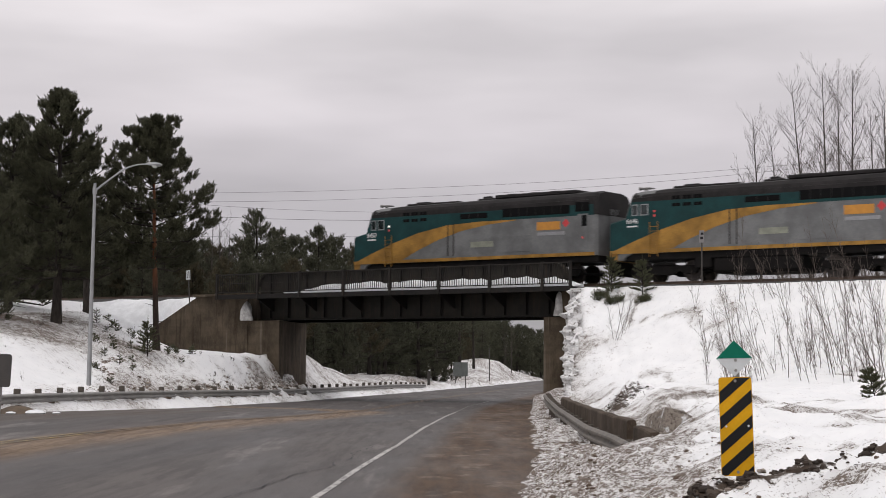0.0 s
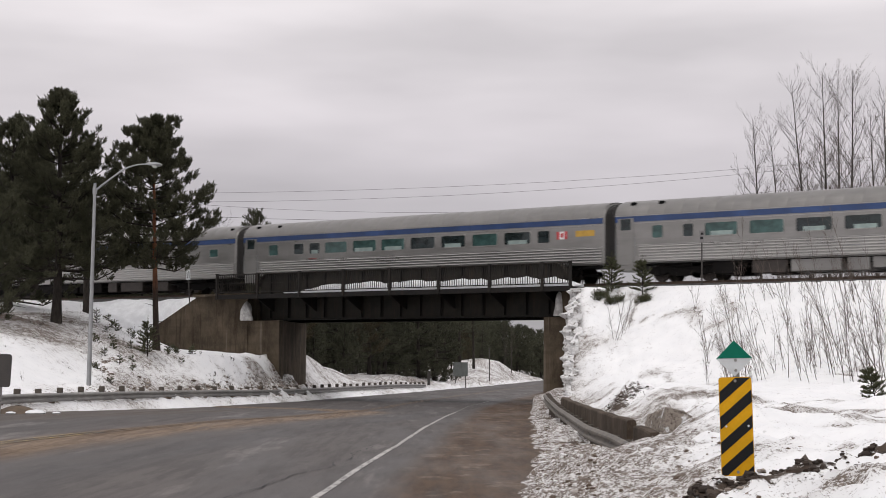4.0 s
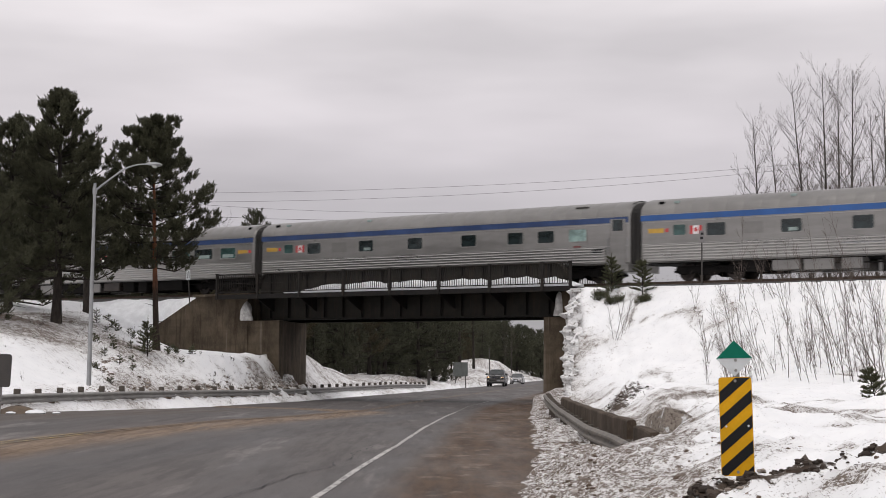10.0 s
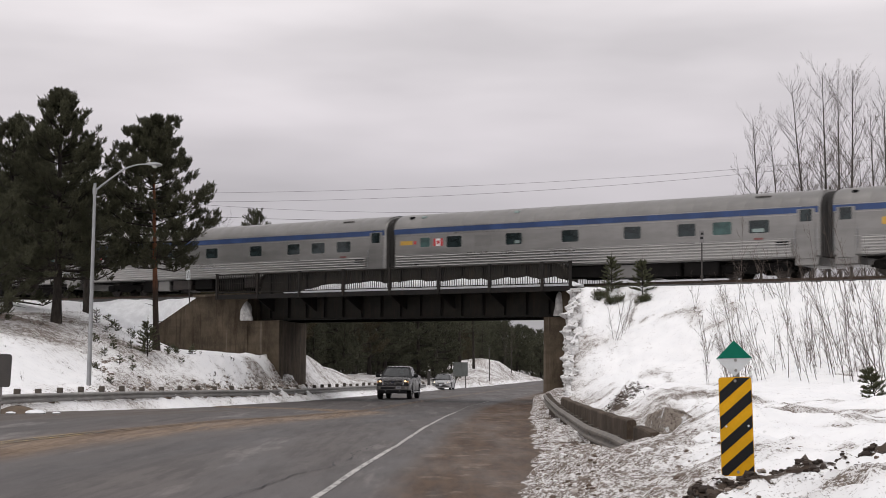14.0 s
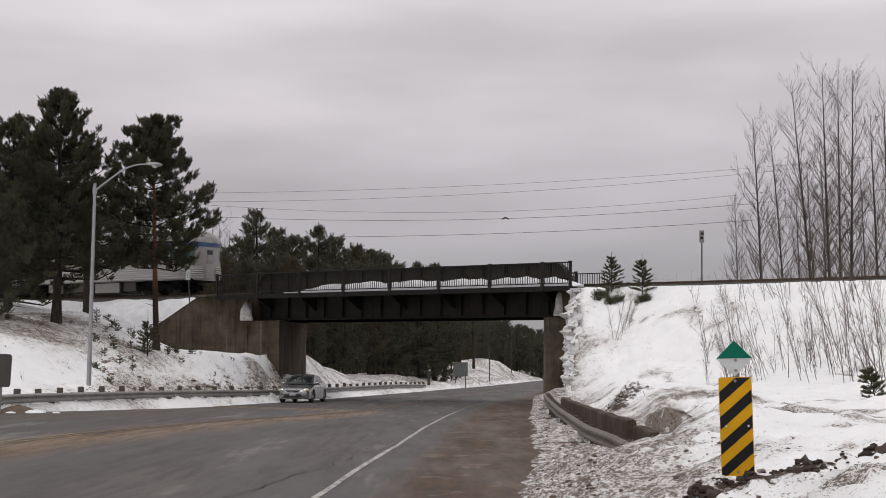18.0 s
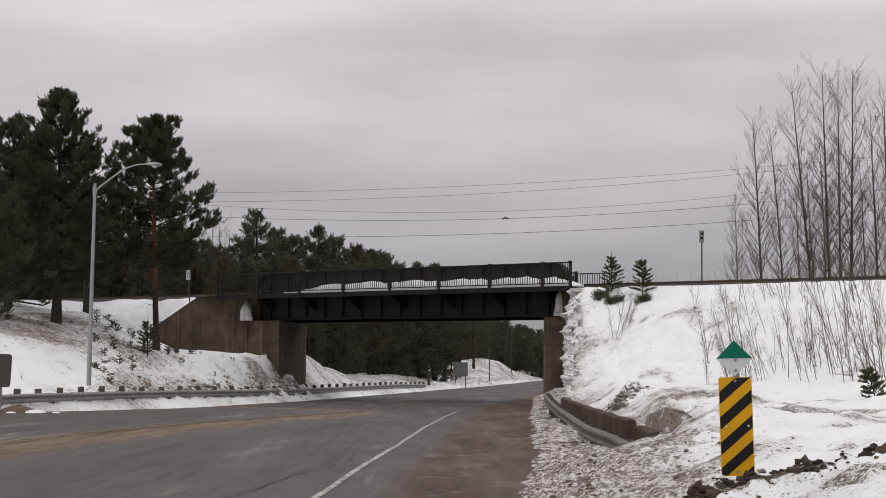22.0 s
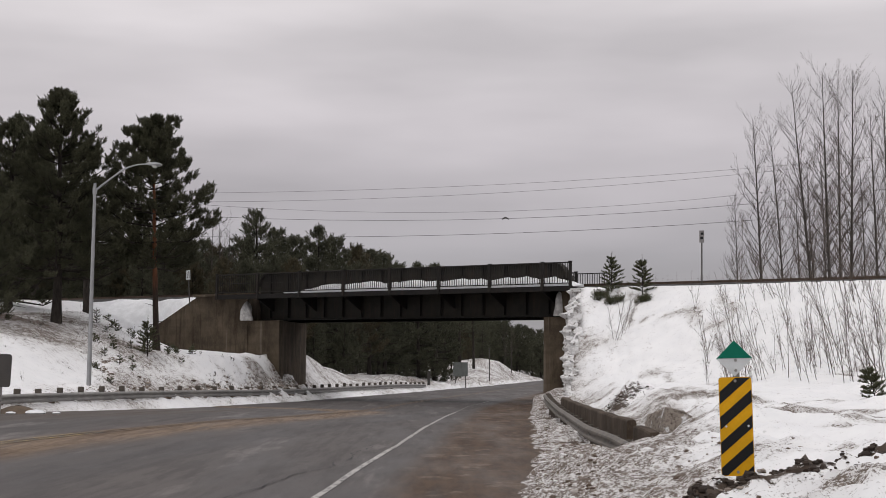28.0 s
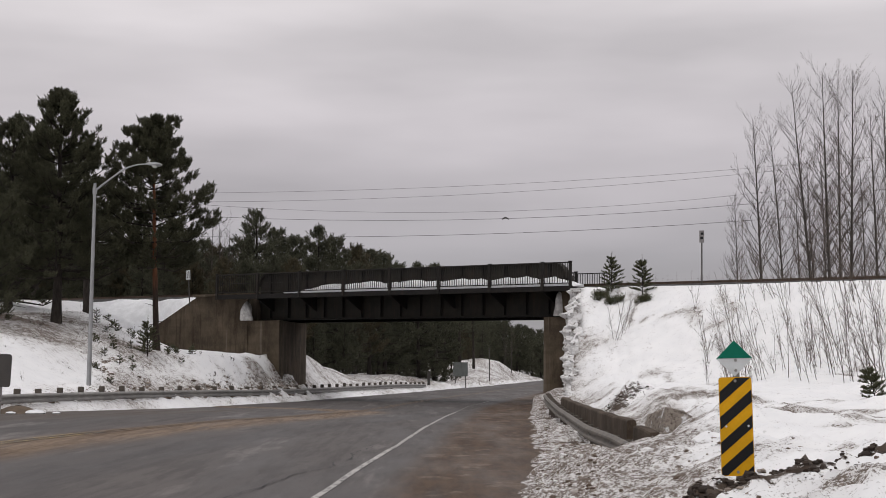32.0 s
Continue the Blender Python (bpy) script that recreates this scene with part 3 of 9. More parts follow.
def build_ground():
    xs = axis((-3000, -500, 500), (-500, -62, 5), (-62, -16, 0.55), (-16, 0.4, 0.4), (0.4, 9, 0.1), (9, 16, 0.3), (16, 60, 0.6), (60, 300, 4), (300, 3000, 450))
    ys = axis((-3000, -240, 460), (-240, 4, 4), (4, 12, 0.4), (12, 22, 0.1), (22, 45, 0.2), (45, 54, 0.15), (54, 130, 0.5), (130, 300, 2.5), (300, 560, 6), (560, 4000, 430))
    me, x, y = grid_mesh("ground", xs, ys, ground_z, SNOW)
    s, w = track_coords(x, y)
    xl, xr = left_rail_x(y), snow_edge_x(y)
    dr, dl = x - xr, xl - x
    mid = 0.5 * (xl + xr)
    right = x > mid
    dirt_shade = np.zeros_like(x)
    patch = fbm(x * 0.5, y * 0.5, 3, 71)
    dirt_shade = np.where(right & (w > 3), 0.52 * step(-1.0, 0.0, dr) * (1 - step(0.7, 3.2, dr + patch * 2.2)) + 0.14 + 0.42 * step(0.10, 0.34, fbm(x * 0.45, y * 1.1, 4, 83)) * step(14, 5, dr) * step(58, 40, y), dirt_shade)
    # around the pines the crowns' shade is put into this mask with needle litter
    dirt_shade = np.where(~right, np.where(w > 0, 0.10 + (0.22 + 0.28 * step(62, 76, y)) * step(-0.4, 0.3, dl) * (1 - step(np.interp(y, [76, 84], [1.0, 0.5]), np.interp(y, [76, 84], [3.4, 1.7]), dl + patch * 2)) + (0.70 + patch * 0.6) * np.exp(-(((x + 20.0) / 4.6) ** 2 + ((y - 79.5) / 6.5) ** 2)) + (0.16 + patch * 0.9) * np.exp(-(((x + 14.6) / 1.9) ** 2 + ((y - 81) / 4.5) ** 2)), 0.50 + patch * 0.4), dirt_shade)
    dirt_shade = np.where(~right & (dl < 0.1), 0.30 + patch * 0.3, dirt_shade)
    dirt_shade = np.where(right & (w > 3) & (w < 30) & (y > 58), np.maximum(dirt_shade, (0.40 + patch * 0.8) * (1 - step(1.2, 4.4, dr + patch * 3))), dirt_shade)
    soil = np.exp(-((y - 15.1 - 0.5 * (x - 3.0)) / 0.55) ** 2) * step(1.3, 2.2, x) * step(11, 7, x) * 0.66
    soil = np.maximum(soil, 0.62 * np.exp(-(((x - 5.15) / 1.35) ** 2 + ((y - 49.2 - 0.6 * (x - 5.15)) / 1.5) ** 2)))
    # under the pines: litter, and crown shade put into the soil colour
    soil = np.maximum(soil, (0.30 + patch * 0.4) * np.exp(-(((x + 19.5) / 4.0) ** 2 + ((y - 80) / 5) ** 2)))
    soil = np.maximum(soil, 0.24 * step(0.3, 1.2, dl) * (1 - step(1.6, 3.2, dl)) * step(60, 72, y) * step(100, 92, y) * (~right))
    seam = np.abs(fbm(x * 0.16, y * 0.16, 3, 91))
    dirt_shade = np.where(right & (w > 5) & (w < 18) & (dr > 3), dirt_shade + 0.40 * (1 - step(0.0, 0.035, seam)), dirt_shade)
    put_attr(me, "dirt_shade", np.clip(dirt_shade, 0, np.where(right & (y < 60), 0.60, 1.0)))
    put_attr(me, "soil", np.clip(soil, 0, 1))
    return tagged(new("ground", me), "snow-covered ground with ploughed dirty banks and embankment", "ground", kind="structure")


build_ground()


def strip(name, y0, y1, dy, x_of, width, lift, mat, label):
    """A painted line that follows the road."""
    ys = np.arange(y0, y1, dy)
    sh = Shape()
    vs, fs = [], []
    for i, yy in enumerate(ys):
        xx = float(x_of(yy))
        wob = 0.006 * math.sin(yy * 0.37) + 0.004 * math.sin(yy * 0.9)
        for xo in (-width / 2 + wob, width / 2 + wob * 0.5):
            vs.append((xx + xo, float(yy), float(road_z(xx + xo, yy)) + 0.012 * float(fbm(np.array((xx + xo) * 0.8), np.array(yy * 0.3), 3, 5)) + lift * 0.55))
        if i:
            fs.append((2 * i - 2, 2 * i - 1, 2 * i + 1, 2 * i))
    sh.add(vs, fs)
    return sh


def build_road():
    ys = axis((-200, 10, 6), (10, 90, 0.5), (90, 260, 2), (260, 900, 12))
    ts = np.linspace(0, 1, 70)
    gy, gt = np.meshgrid(ys, ts, indexing="ij")
    x0, x1 = left_rail_x(gy) + 0.1, snow_edge_x(gy) + 0.9
    gx = x0 + (x1 - x0) * gt
    gz = road_z(gx, gy) + 0.012 * fbm(gx * 0.8, gy * 0.3, 3, 5)
    ny, nx = gx.shape
    me = bpy.data.meshes.new("road")
    idx = np.arange(nx * ny).reshape(ny, nx)
    q = np.stack([idx[:-1, :-1], idx[:-1, 1:], idx[1:, 1:], idx[1:, :-1]], -1).reshape(-1, 4)
    me.from_pydata(np.stack([gx, gy, gz], -1).reshape(-1, 3).tolist(), [], q.tolist())
    me.polygons.foreach_set("use_smooth", [True] * len(me.polygons))
    me.materials.append(ASPHALT)
    put_attr(me, "from_yellow", (gx - yellow_x(gy) + 20 * step(62, 95, gy)).ravel())
    put_attr(me, "from_white", (gx - white_x(gy)).ravel())
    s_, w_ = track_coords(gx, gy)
    # strip under the bridge where its shade and wet are put into the colour
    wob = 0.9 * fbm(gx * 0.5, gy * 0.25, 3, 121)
    put_attr(me, "shaded_damp", (step(-3.4, -1.6, w_ + wob) * step(4.0, 1.8, w_ + wob)).ravel())
    me.update()
    road = tagged(new("road", me), "worn grey asphalt road with brown sanded shoulder", "road", kind="structure")
    part("edge_line", strip("edge_line", 8, 66, 0.8, white_x, 0.10, 0.016, WHITE_LINE, ""), WHITE_LINE, road, "worn white edge line", recalc=False)
    part("edge_line", strip("edge_line", 66, 400, 0.8, white_x, 0.09, 0.016, WHITE_FAINT, ""), WHITE_FAINT, road, "white edge line almost worn away", recalc=False)
    for off in (-0.13, 0.13):
        part("centre_line", strip("centre_line", 14, 38.5, 0.5, lambda y: yellow_x(y) + off, 0.11, 0.016, YELLOW_LINE, ""), YELLOW_LINE, road, "worn double yellow centre line", recalc=False)
        part("centre_line", strip("centre_line", 38.5, 300, 0.8, lambda y: yellow_x(y) + off, 0.11, 0.016, YELLOW_FAINT, ""), YELLOW_FAINT, road, "centre line almost hidden by sand", recalc=False)
    # cracks sealed with tar wander over the near lane
    crk = random.Random(3)
    for cx, cy, dx, dy, n in ((-2.75, 17.5, 0.009, 0.3, 62),):
        vs, fs = [], []
        px, py = cx, cy
        for i in range(n):
            px += dx + crk.uniform(-0.09, 0.09)
            py += dy
            wd = crk.uniform(0.003, 0.018)
            zz = float(road_z(px, py)) + 0.014
            vs += [(px - wd, py, zz), (px + wd, py + 0.02, zz)]
            if i:
                fs.append((2 * i - 2, 2 * i - 1, 2 * i + 1, 2 * i))
        part("crack", Shape().add(vs, fs), plain("tar_crack", (0.022, 0.022, 0.024), 0.8), road, "dark crack in the asphalt", recalc=False)
    return road


build_road()
# ---- railway bridge ----
def build_bridge():
    br = thing("railway_bridge", TRACK, "black steel through-girder railway bridge with side walkways over the road", "bridge")
    top, bot = 7.13, 4.45
    for side in (-1, 1):
        y = 2.6 * side
        skew = 0.0 if side < 0 else -3.2
        sh = Shape()
        # web with a rounded upper corner at both ends
        poly = [(-11.3, bot), (9.95, bot), (9.95, top - 0.75)]
        for k in range(1, 7):
            a = math.pi / 2 * k / 6
            poly.append((9.2 + 0.75 * math.cos(a), top - 0.75 + 0.75 * math.sin(a)))
        for k in range(0, 7):
            a = math.pi / 2 + math.pi / 2 * k / 6
            poly.append((-10.55 + 0.75 * math.cos(a), top - 0.75 + 0.75 * math.sin(a)))
        poly = [(a + skew, b) for a, b in poly]
        sh.prism(poly, "y", y - 0.02, y + 0.02)
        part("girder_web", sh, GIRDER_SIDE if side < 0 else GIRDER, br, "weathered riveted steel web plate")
        fl = Shape()
        fl.box((-0.7 + skew, y, bot + 0.015), (21.2, 0.42, 0.05), 0.01)
        part("bottom_flange", fl, GIRDER, br)
        fl = Shape()
        pts = poly[2:]
        for (xa, za), (xb, zb) in zip(pts[:-1], pts[1:]):
            mx, mz = (xa + xb) / 2, (za + zb) / 2
            ln = math.hypot(xb - xa, zb - za)
            rot = Matrix.Rotation(-math.atan2(zb - za, xb - xa), 3, "Y")
            fl.box((mx, y, mz), (ln + 0.02, 0.40, 0.045), 0.0, rot)
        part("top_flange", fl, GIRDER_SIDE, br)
        for i in range(15):
            st = Shape()
            x = -10.4 + i * 1.38 + skew
            st.box((x, y - 0.10, (top + bot) / 2), (0.025, 0.16, top - bot - 0.2), 0.004)
            st.box((x + 0.055, y - 0.035, (top + bot) / 2), (0.09, 0.02, top - bot - 0.2), 0.004)
            part("stiffener", st, GIRDER, br)
    deck = Shape()
    deck.prism([(-11.4, -2.55), (9.8, -2.55), (6.6, 2.55), (-14.6, 2.55)], "z", 5.48, 5.76)
    part("deck", deck, GIRDER, br)
    for i in range(8):
        fb = Shape()
        x = -10.2 + i * 2.76
        fb.prism([(x, -2.5), (x + 0.3, -2.5), (x - 2.9, 2.5), (x - 3.2, 2.5)], "z", 4.65, 5.45)
        part("floor_beam", fb, GIRDER, br)
    # walkways on brackets with railings
    picket = Shape().box((0, 0, 0), (0.028, 0.028, 0.98)).mesh("picket", RAILING)
    for side, xa, xb in ((-1, -13.6, 11.2), (1, -17.0, 6.1)):
        wk = Shape()
        wk.box(((xa + xb) / 2, 3.33 * side, 5.82), (xb - xa, 1.3, 0.09), 0.01)
        part("walkway", wk, GIRDER, br)
        edge = Shape()
        edge.box(((xa + xb) / 2, 4.0 * side, 5.76), (xb - xa, 0.08, 0.26), 0.01)
        part("walkway_edge", edge, GIRDER, br)
        for i in range(7):
            x = -10.22 + 3.275 * i - (0 if side < 0 else 3.6)
            bk = Shape()
            bk.prism([(2.64 * side, 5.75), (3.98 * side, 5.75), (3.98 * side, 5.6), (2.64 * side, 4.9)], "x", x - 0.03, x + 0.03)
            part("bracket", bk, GIRDER, br)
        posts = [-13.46, -10.2, -6.97, -3.71, -0.43, 2.88, 6.17, 9.41, 11.08] if side < 0 else [-16.8 + 3.26 * i for i in range(8)]
        y = 4.04 * side
        for x in posts:
            ps = Shape()
            ps.box((x, y, 6.38), (0.15, 0.12, 1.42), 0.015)
            ps.box((x, y + 0.02, 7.09), (0.18, 0.16, 0.03), 0.008)
            part("post", ps, RAILING, br)
        for x0, x1 in zip(posts[:-1], posts[1:]):
            pan = Shape()
            ln, mx = x1 - x0 - 0.15, (x0 + x1) / 2
            pan.box((mx, y, 7.03), (ln, 0.07, 0.07), 0.01)
            pan.box((mx, y, 6.02), (ln, 0.05, 0.05), 0.008)
            pan.box((mx, y, 6.52), (ln, 0.03, 0.035), 0.0)
            n = int(ln / 0.145)
            panel = part("railing_panel", pan, RAILING, br)
            for k in range(n):
                part("picket", picket, None, panel, at=Matrix.Translation((x0 + 0.075 + ln * (k + 0.5) / n, y, 6.52)))
    # far railing runs on over the approach
    y = 4.04
    ap = Shape()
    ap.box((7.25, y, 6.97), (2.5, 0.05, 0.05), 0.008)
    panel = part("railing_panel", ap, RAILING, br)
    for k in range(16):
        part("picket", picket, None, panel, at=Matrix.Translation((6.15 + 0.155 * k, y, 6.5)))
    # timbers, rails on the deck belong to the track
    return br


build_bridge()


def build_bridge_snow():
    # drift lying on the near walkway, deeper to the middle of each bay
    sh = Shape()
    n = 150
    secs = []
    for i in range(n + 1):
        x = -8.2 + (11.0 + 8.2) * i / n
        grow = min(1.0, (x + 8.2) / 3.0)
        top = 5.88 + (0.43 + 0.05 * math.sin(x * 1.92 + 0.6) + 0.04 * math.sin(x * 4.3) + 0.025 * math.sin(x * 11)) * grow * (1.0 if x < 9.3 else max(0.1, 1 - (x - 9.3) / 1.7))
        top = max(top, 5.88)
        secs.append([(x, -2.72, 5.87), (x, -2.72, top + 0.10 * grow), (x, -3.2, top + 0.03 * grow), (x, -3.75, top - 0.05 * grow), (x, -3.97, 5.95 + 0.04 * grow), (x, -3.97, 5.87)])
    sh.loft(secs)
    solid("snow_drift", sh, SNOW_CLEAN, "wind-shaped snow drift lying along the bridge walkway", "snow", smooth=60, m=TRACK)


build_bridge_snow()


def build_wall_drift():
    # snow lying behind the sloping wing wall, up to the track
    sh, secs = Shape(), []
    for i in range(25):
        x = -15.6 - 9.4 * i / 24
        wall = float(np.interp(-x, [15.9, 19.9, 25], [5.80, 3.93, 5.6]))
        up = 0.05 * math.sin(x * 1.3) + 0.03 * math.sin(x * 3.1)
        front = -3.28 if x > -19.9 else -3.28 - 0.9 * min(1, (-19.9 - x) / 3)
        secs.append([(x, front, 3.0), (x, front, wall - 0.12), (x, front + 0.18, wall + 0.05), (x, -2.5, min(5.83, max(5.62, wall + 0.75)) + up), (x, -1.95, 5.84 + up), (x, -1.5, 5.8), (x, -1.5, 3.0)])
    sh.loft(secs)
    solid("snow_drift", sh, SNOW_CLEAN, "smooth snow drift behind the sloping wing wall", "snow", smooth=50, m=TRACK)


build_wall_drift()


def build_abutments():
    # left abutment: near face, bridge seat, breast wall along the road, wing wall
    sk = 0.62   # the breast wall runs with the road, askew to the track
    ab = thing("abutment", TRACK, "brown stained concrete bridge abutment with sloping wing wall", "abutment")
    body = Shape()
    body.prism([(-11.65, -3.3), (-9.15, -3.3), (-13.3, 3.4), (-15.8, 3.4)], "z", -0.6, 4.41)
    part("breast_wall", body, CONCRETE, ab)
    col = Shape()
    col.prism([(-9.55, -3.36), (-9.09, -3.36), (-13.2, 3.3), (-13.6, 3.3)], "z", -0.6, 4.30)
    part("pilaster", col, CONCRETE, ab, "dark stained concrete pilaster below the girder seat")
    back = Shape()
    back.prism([(-15.9, -3.35), (-11.62, -3.35), (-15.8, 3.35), (-18.5, 3.35)], "z", -0.5, 5.84)
    part("back_wall", back, CONCRETE, ab)
    wing = Shape()
    wing.prism([(-15.88, -0.5), (-19.9, -0.5), (-19.9, 3.95), (-15.88, 5.82)], "y", -3.33, -2.0)
    part("wing_wall", wing, CONCRETE, ab)
    cop = Shape()
    rot = Matrix.Rotation(-math.atan2(5.82 - 3.95, 4.02), 3, "Y")
    cop.box((-13.8, -3.32, 5.90), (4.3, 0.5, 0.14), 0.02)
    part("coping", cop, CONCRETE, ab)
    # right abutment
    ab2 = thing("abutment", TRACK, "dark concrete bridge abutment with snow heaped against its side", "abutment")
    b2 = Shape()
    b2.prism([(9.0, -3.3), (11.95, -3.3), (7.8, 3.4), (4.9, 3.4)], "z", -0.6, 4.40)
    part("breast_wall", b2, CONCRETE, ab2)
    b5 = Shape()
    b5.prism([(11.96, -3.15), (13.4, -3.15), (12.4, -1.5), (11.0, -1.5)], "z", -0.6, 5.6)
    part("wing_wall", b5, CONCRETE, ab2, "dark stained return wall half buried in snow")
    b3 = Shape()
    b3.prism([(10.1, -3.35), (12.2, -3.35), (8.1, 3.4), (6.0, 3.4)], "z", 4.39, 5.84)
    part("back_wall", b3, CONCRETE, ab2)
    b4 = Shape()
    b4.box((9.75, -2.6, 4.43 + 0.03), (0.9, 0.6, 0.06), 0.01)
    part("bearing_plate", b4, GIRDER, ab2)
    # plough-packed snow stuck on the ledges at both girder ends
    for pts, lab in ((((-11.6, -3.45, 4.42), (0.8, 0.6, 1.1)), "snow lump on the bridge seat"), (((9.95, -3.3, 4.45), (0.55, 0.5, 1.2)), "snow lump on the bridge seat")):
        (cx, cy, cz), (dx, dy, dz) = pts
        sh = Shape()
        secs = []
        for i in range(9):
            t = i / 8
            r = math.sqrt(max(0.02, 1 - t ** 2.2))
            ring = []
            for k in range(14):
                a = 2 * math.pi * k / 14
                q = 1 + 0.16 * math.sin(3 * a + 5 * t + cx)
                ring.append((cx + dx / 2 * r * q * math.cos(a), cy + dy / 2 * r * q * math.sin(a), cz + dz * t))
            secs.append(ring)
        sh.loft(secs)
        solid("snow_lump", sh, SNOW_GREY, lab, "snow", smooth=70, m=TRACK)


build_abutments()


def build_ice_crust():
    # broken edge of the bank beside the right abutment: a ragged wall of packed snow, with earth showing through
    ys, fs = np.arange(61.0, 86.01, 0.16), np.linspace(0, 1, 46)
    gy, gf = np.meshgrid(ys, fs, indexing="ij")
    cx = cliff_x(gy)
    s_, w = track_coords(cx + 0.4, gy)
    top = np.minimum(RAIL_Z - 0.42 + GRADE * s_ - np.maximum(w - 4.6, 0) * 0.62, 5.7)
    gz_ = 0.05 + (top - 0.05) * gf
    rag = np.abs(fbm(gy * 1.3 + gz_ * 0.8, gz_ * 2.3, 4, 111, 0.7)) * 0.55 + 0.16 * vnoise(gy * 5.0, gz_ * 6.5, 113)
    gx = cx + 0.05 - rag + 0.35 * gf ** 6
    gz_ = gz_ + 0.10 * vnoise(gy * 3.0, gz_ * 3.0, 115) * np.sin(gf * math.pi)
    n, m = gx.shape
    front = np.stack([gx, gy, gz_], -1).reshape(-1, 3)
    back = front + np.array([0.9, 0.0, -0.25])
    i = np.arange(n * m).reshape(n, m)
    q = np.stack([i[:-1, :-1], i[1:, :-1], i[1:, 1:], i[:-1, 1:]], -1).reshape(-1, 4)
    k = n * m
    rim = [(i[a, -1], i[a + 1, -1], k + i[a + 1, -1], k + i[a, -1]) for a in range(n - 1)] + [(i[0, a], i[0, a + 1], k + i[0, a + 1], k + i[0, a]) for a in range(m - 1)] + [(i[-1, a], i[-1, a + 1], k + i[-1, a + 1], k + i[-1, a]) for a in range(m - 1)]
    sh = Shape().add(np.concatenate([front, back]).tolist(), [tuple(map(int, f)) for f in q] + [tuple(map(int, f + k))[::-1] for f in q] + [tuple(map(int, f)) for f in rim])
    solid("snow_edge", sh, EDGE_SNOW, "ragged broken edge of the snow bank with earth showing through", "snow", smooth=45)


build_ice_crust()


def build_track():
    tr = thing("railway_track", TRACK, "railway track on dark ballast along the embankment", "railway track", kind="structure")
    for xa, xb in ((-480, -13.2), (9.2, 300)):
        bal = Shape()
        n = 160
        secs = []
        for i in range(n + 1):
            t = i / n
            x = xa + (xb - xa) * t
            j = 0.05 * math.sin(x * 2.3) + 0.05 * math.sin(x * 5.7)
            secs.append([(x, -2.35 + j, 5.5), (x, -1.75 + j, 5.97), (x, 1.75 + j, 5.97), (x, 2.35 + j, 5.5)])
        bal.loft(secs)
        part("ballast_bed", bal, BALLAST, tr)
    for y in (-0.76, 0.76):
        for xa, xb in ((-480, 300),):
            r = Shape()
            poly = [(-0.07, 5.97), (0.07, 5.97), (0.07, 5.99), (0.012, 6.01), (0.012, 6.09), (0.036, 6.10), (0.036, 6.14), (-0.036, 6.14), (-0.036, 6.10), (-0.012, 6.09), (-0.012, 6.01), (-0.07, 5.99)]
            r.prism([(y + a, b) for a, b in poly], "x", xa, xb)
            part("rail", r, RAIL_STEEL, tr)
    tie = Shape().box((0, 0, 0), (0.23, 2.6, 0.2), 0.015).mesh("tie", TIE_WOOD)
    for i in range(290):
        x = -95 + i * 0.58
        part("tie", tie, None, tr, at=Matrix.Translation((x, rnd.uniform(-0.03, 0.03), 5.885)))
    return tr


build_track()
# ---- train ----
STEEL = mat_steel_body("stainless_steel", (0.28, 0.272, 0.261), 0.36, 0.8)
STEEL_FLUTE = plain("fluted_stainless_steel", (0.38, 0.37, 0.357), 0.34, 0.78, 0.14, 0.7, 5.0, 0.0, (0.25, 1.0, 1.0))
STEEL_ROOF = mat_steel_body("stainless_roof", (0.25, 0.242, 0.233), 0.45, 0.7)
STRIPE = plain("blue_letterboard_paint", (0.026, 0.058, 0.165), 0.4, 0, 0.3, 0.8, 12)
STRIPE_BRIGHT = plain("fresh_blue_letterboard_paint", (0.024, 0.095, 0.30), 0.4, 0, 0.2, 0.8, 12)
DIAPHRAGM = plain("black_rubber_bellows", (0.035, 0.032, 0.03), 0.8, 0, 0.4, 3, 20)
UNDER = plain("underfloor_grime", (0.012, 0.0108, 0.0104), 0.9, 0, 0.45, 2, 16, spec=0.12)
WHEEL = plain("wheel_steel", (0.06, 0.05, 0.045), 0.6, 0.4, 0.35, 4, 30)
PANE_DARK = mat_glass("dark_window_glass", (0.018, 0.026, 0.027))
PANE_TEAL = mat_glass("teal_window_glass", (0.042, 0.085, 0.08))
PANE_PALE = mat_glass("pale_window_glass", (0.24, 0.34, 0.32))
BLIND = plain("pale_window_blind", (0.27, 0.34, 0.325), 0.7, 0, 0.2)
FLAG_RED = plain("flag_red", (0.50, 0.035, 0.04), 0.5, 0, 0.15)
DULL_RED = plain("dull_red_lettering", (0.20, 0.07, 0.065), 0.6)
FLAG_WHITE = plain("flag_white", (0.75, 0.74, 0.74), 0.5, 0, 0.1)
LOGO_YELLOW = plain("logo_yellow", (0.52, 0.31, 0.05), 0.5, 0, 0.15)
LOGO_ORANGE = plain("logo_orange", (0.50, 0.22, 0.03), 0.5, 0, 0.15)
LETTER_GREY = plain("lettering_grey", (0.26, 0.26, 0.27), 0.6)
TEAL = plain("teal_locomotive_paint", (0.006, 0.040, 0.041), 0.45, 0, 0.3, 1.0, 14, spec=0.22)
LOCO_YELLOW = plain("yellow_locomotive_paint", (0.33, 0.175, 0.036), 0.5, 0, 0.4, 0.9, 14, spec=0.25)
LOCO_GREY = plain("grey_locomotive_paint", (0.150, 0.152, 0.153), 0.5, 0, 0.3, 0.8, 14, spec=0.25)
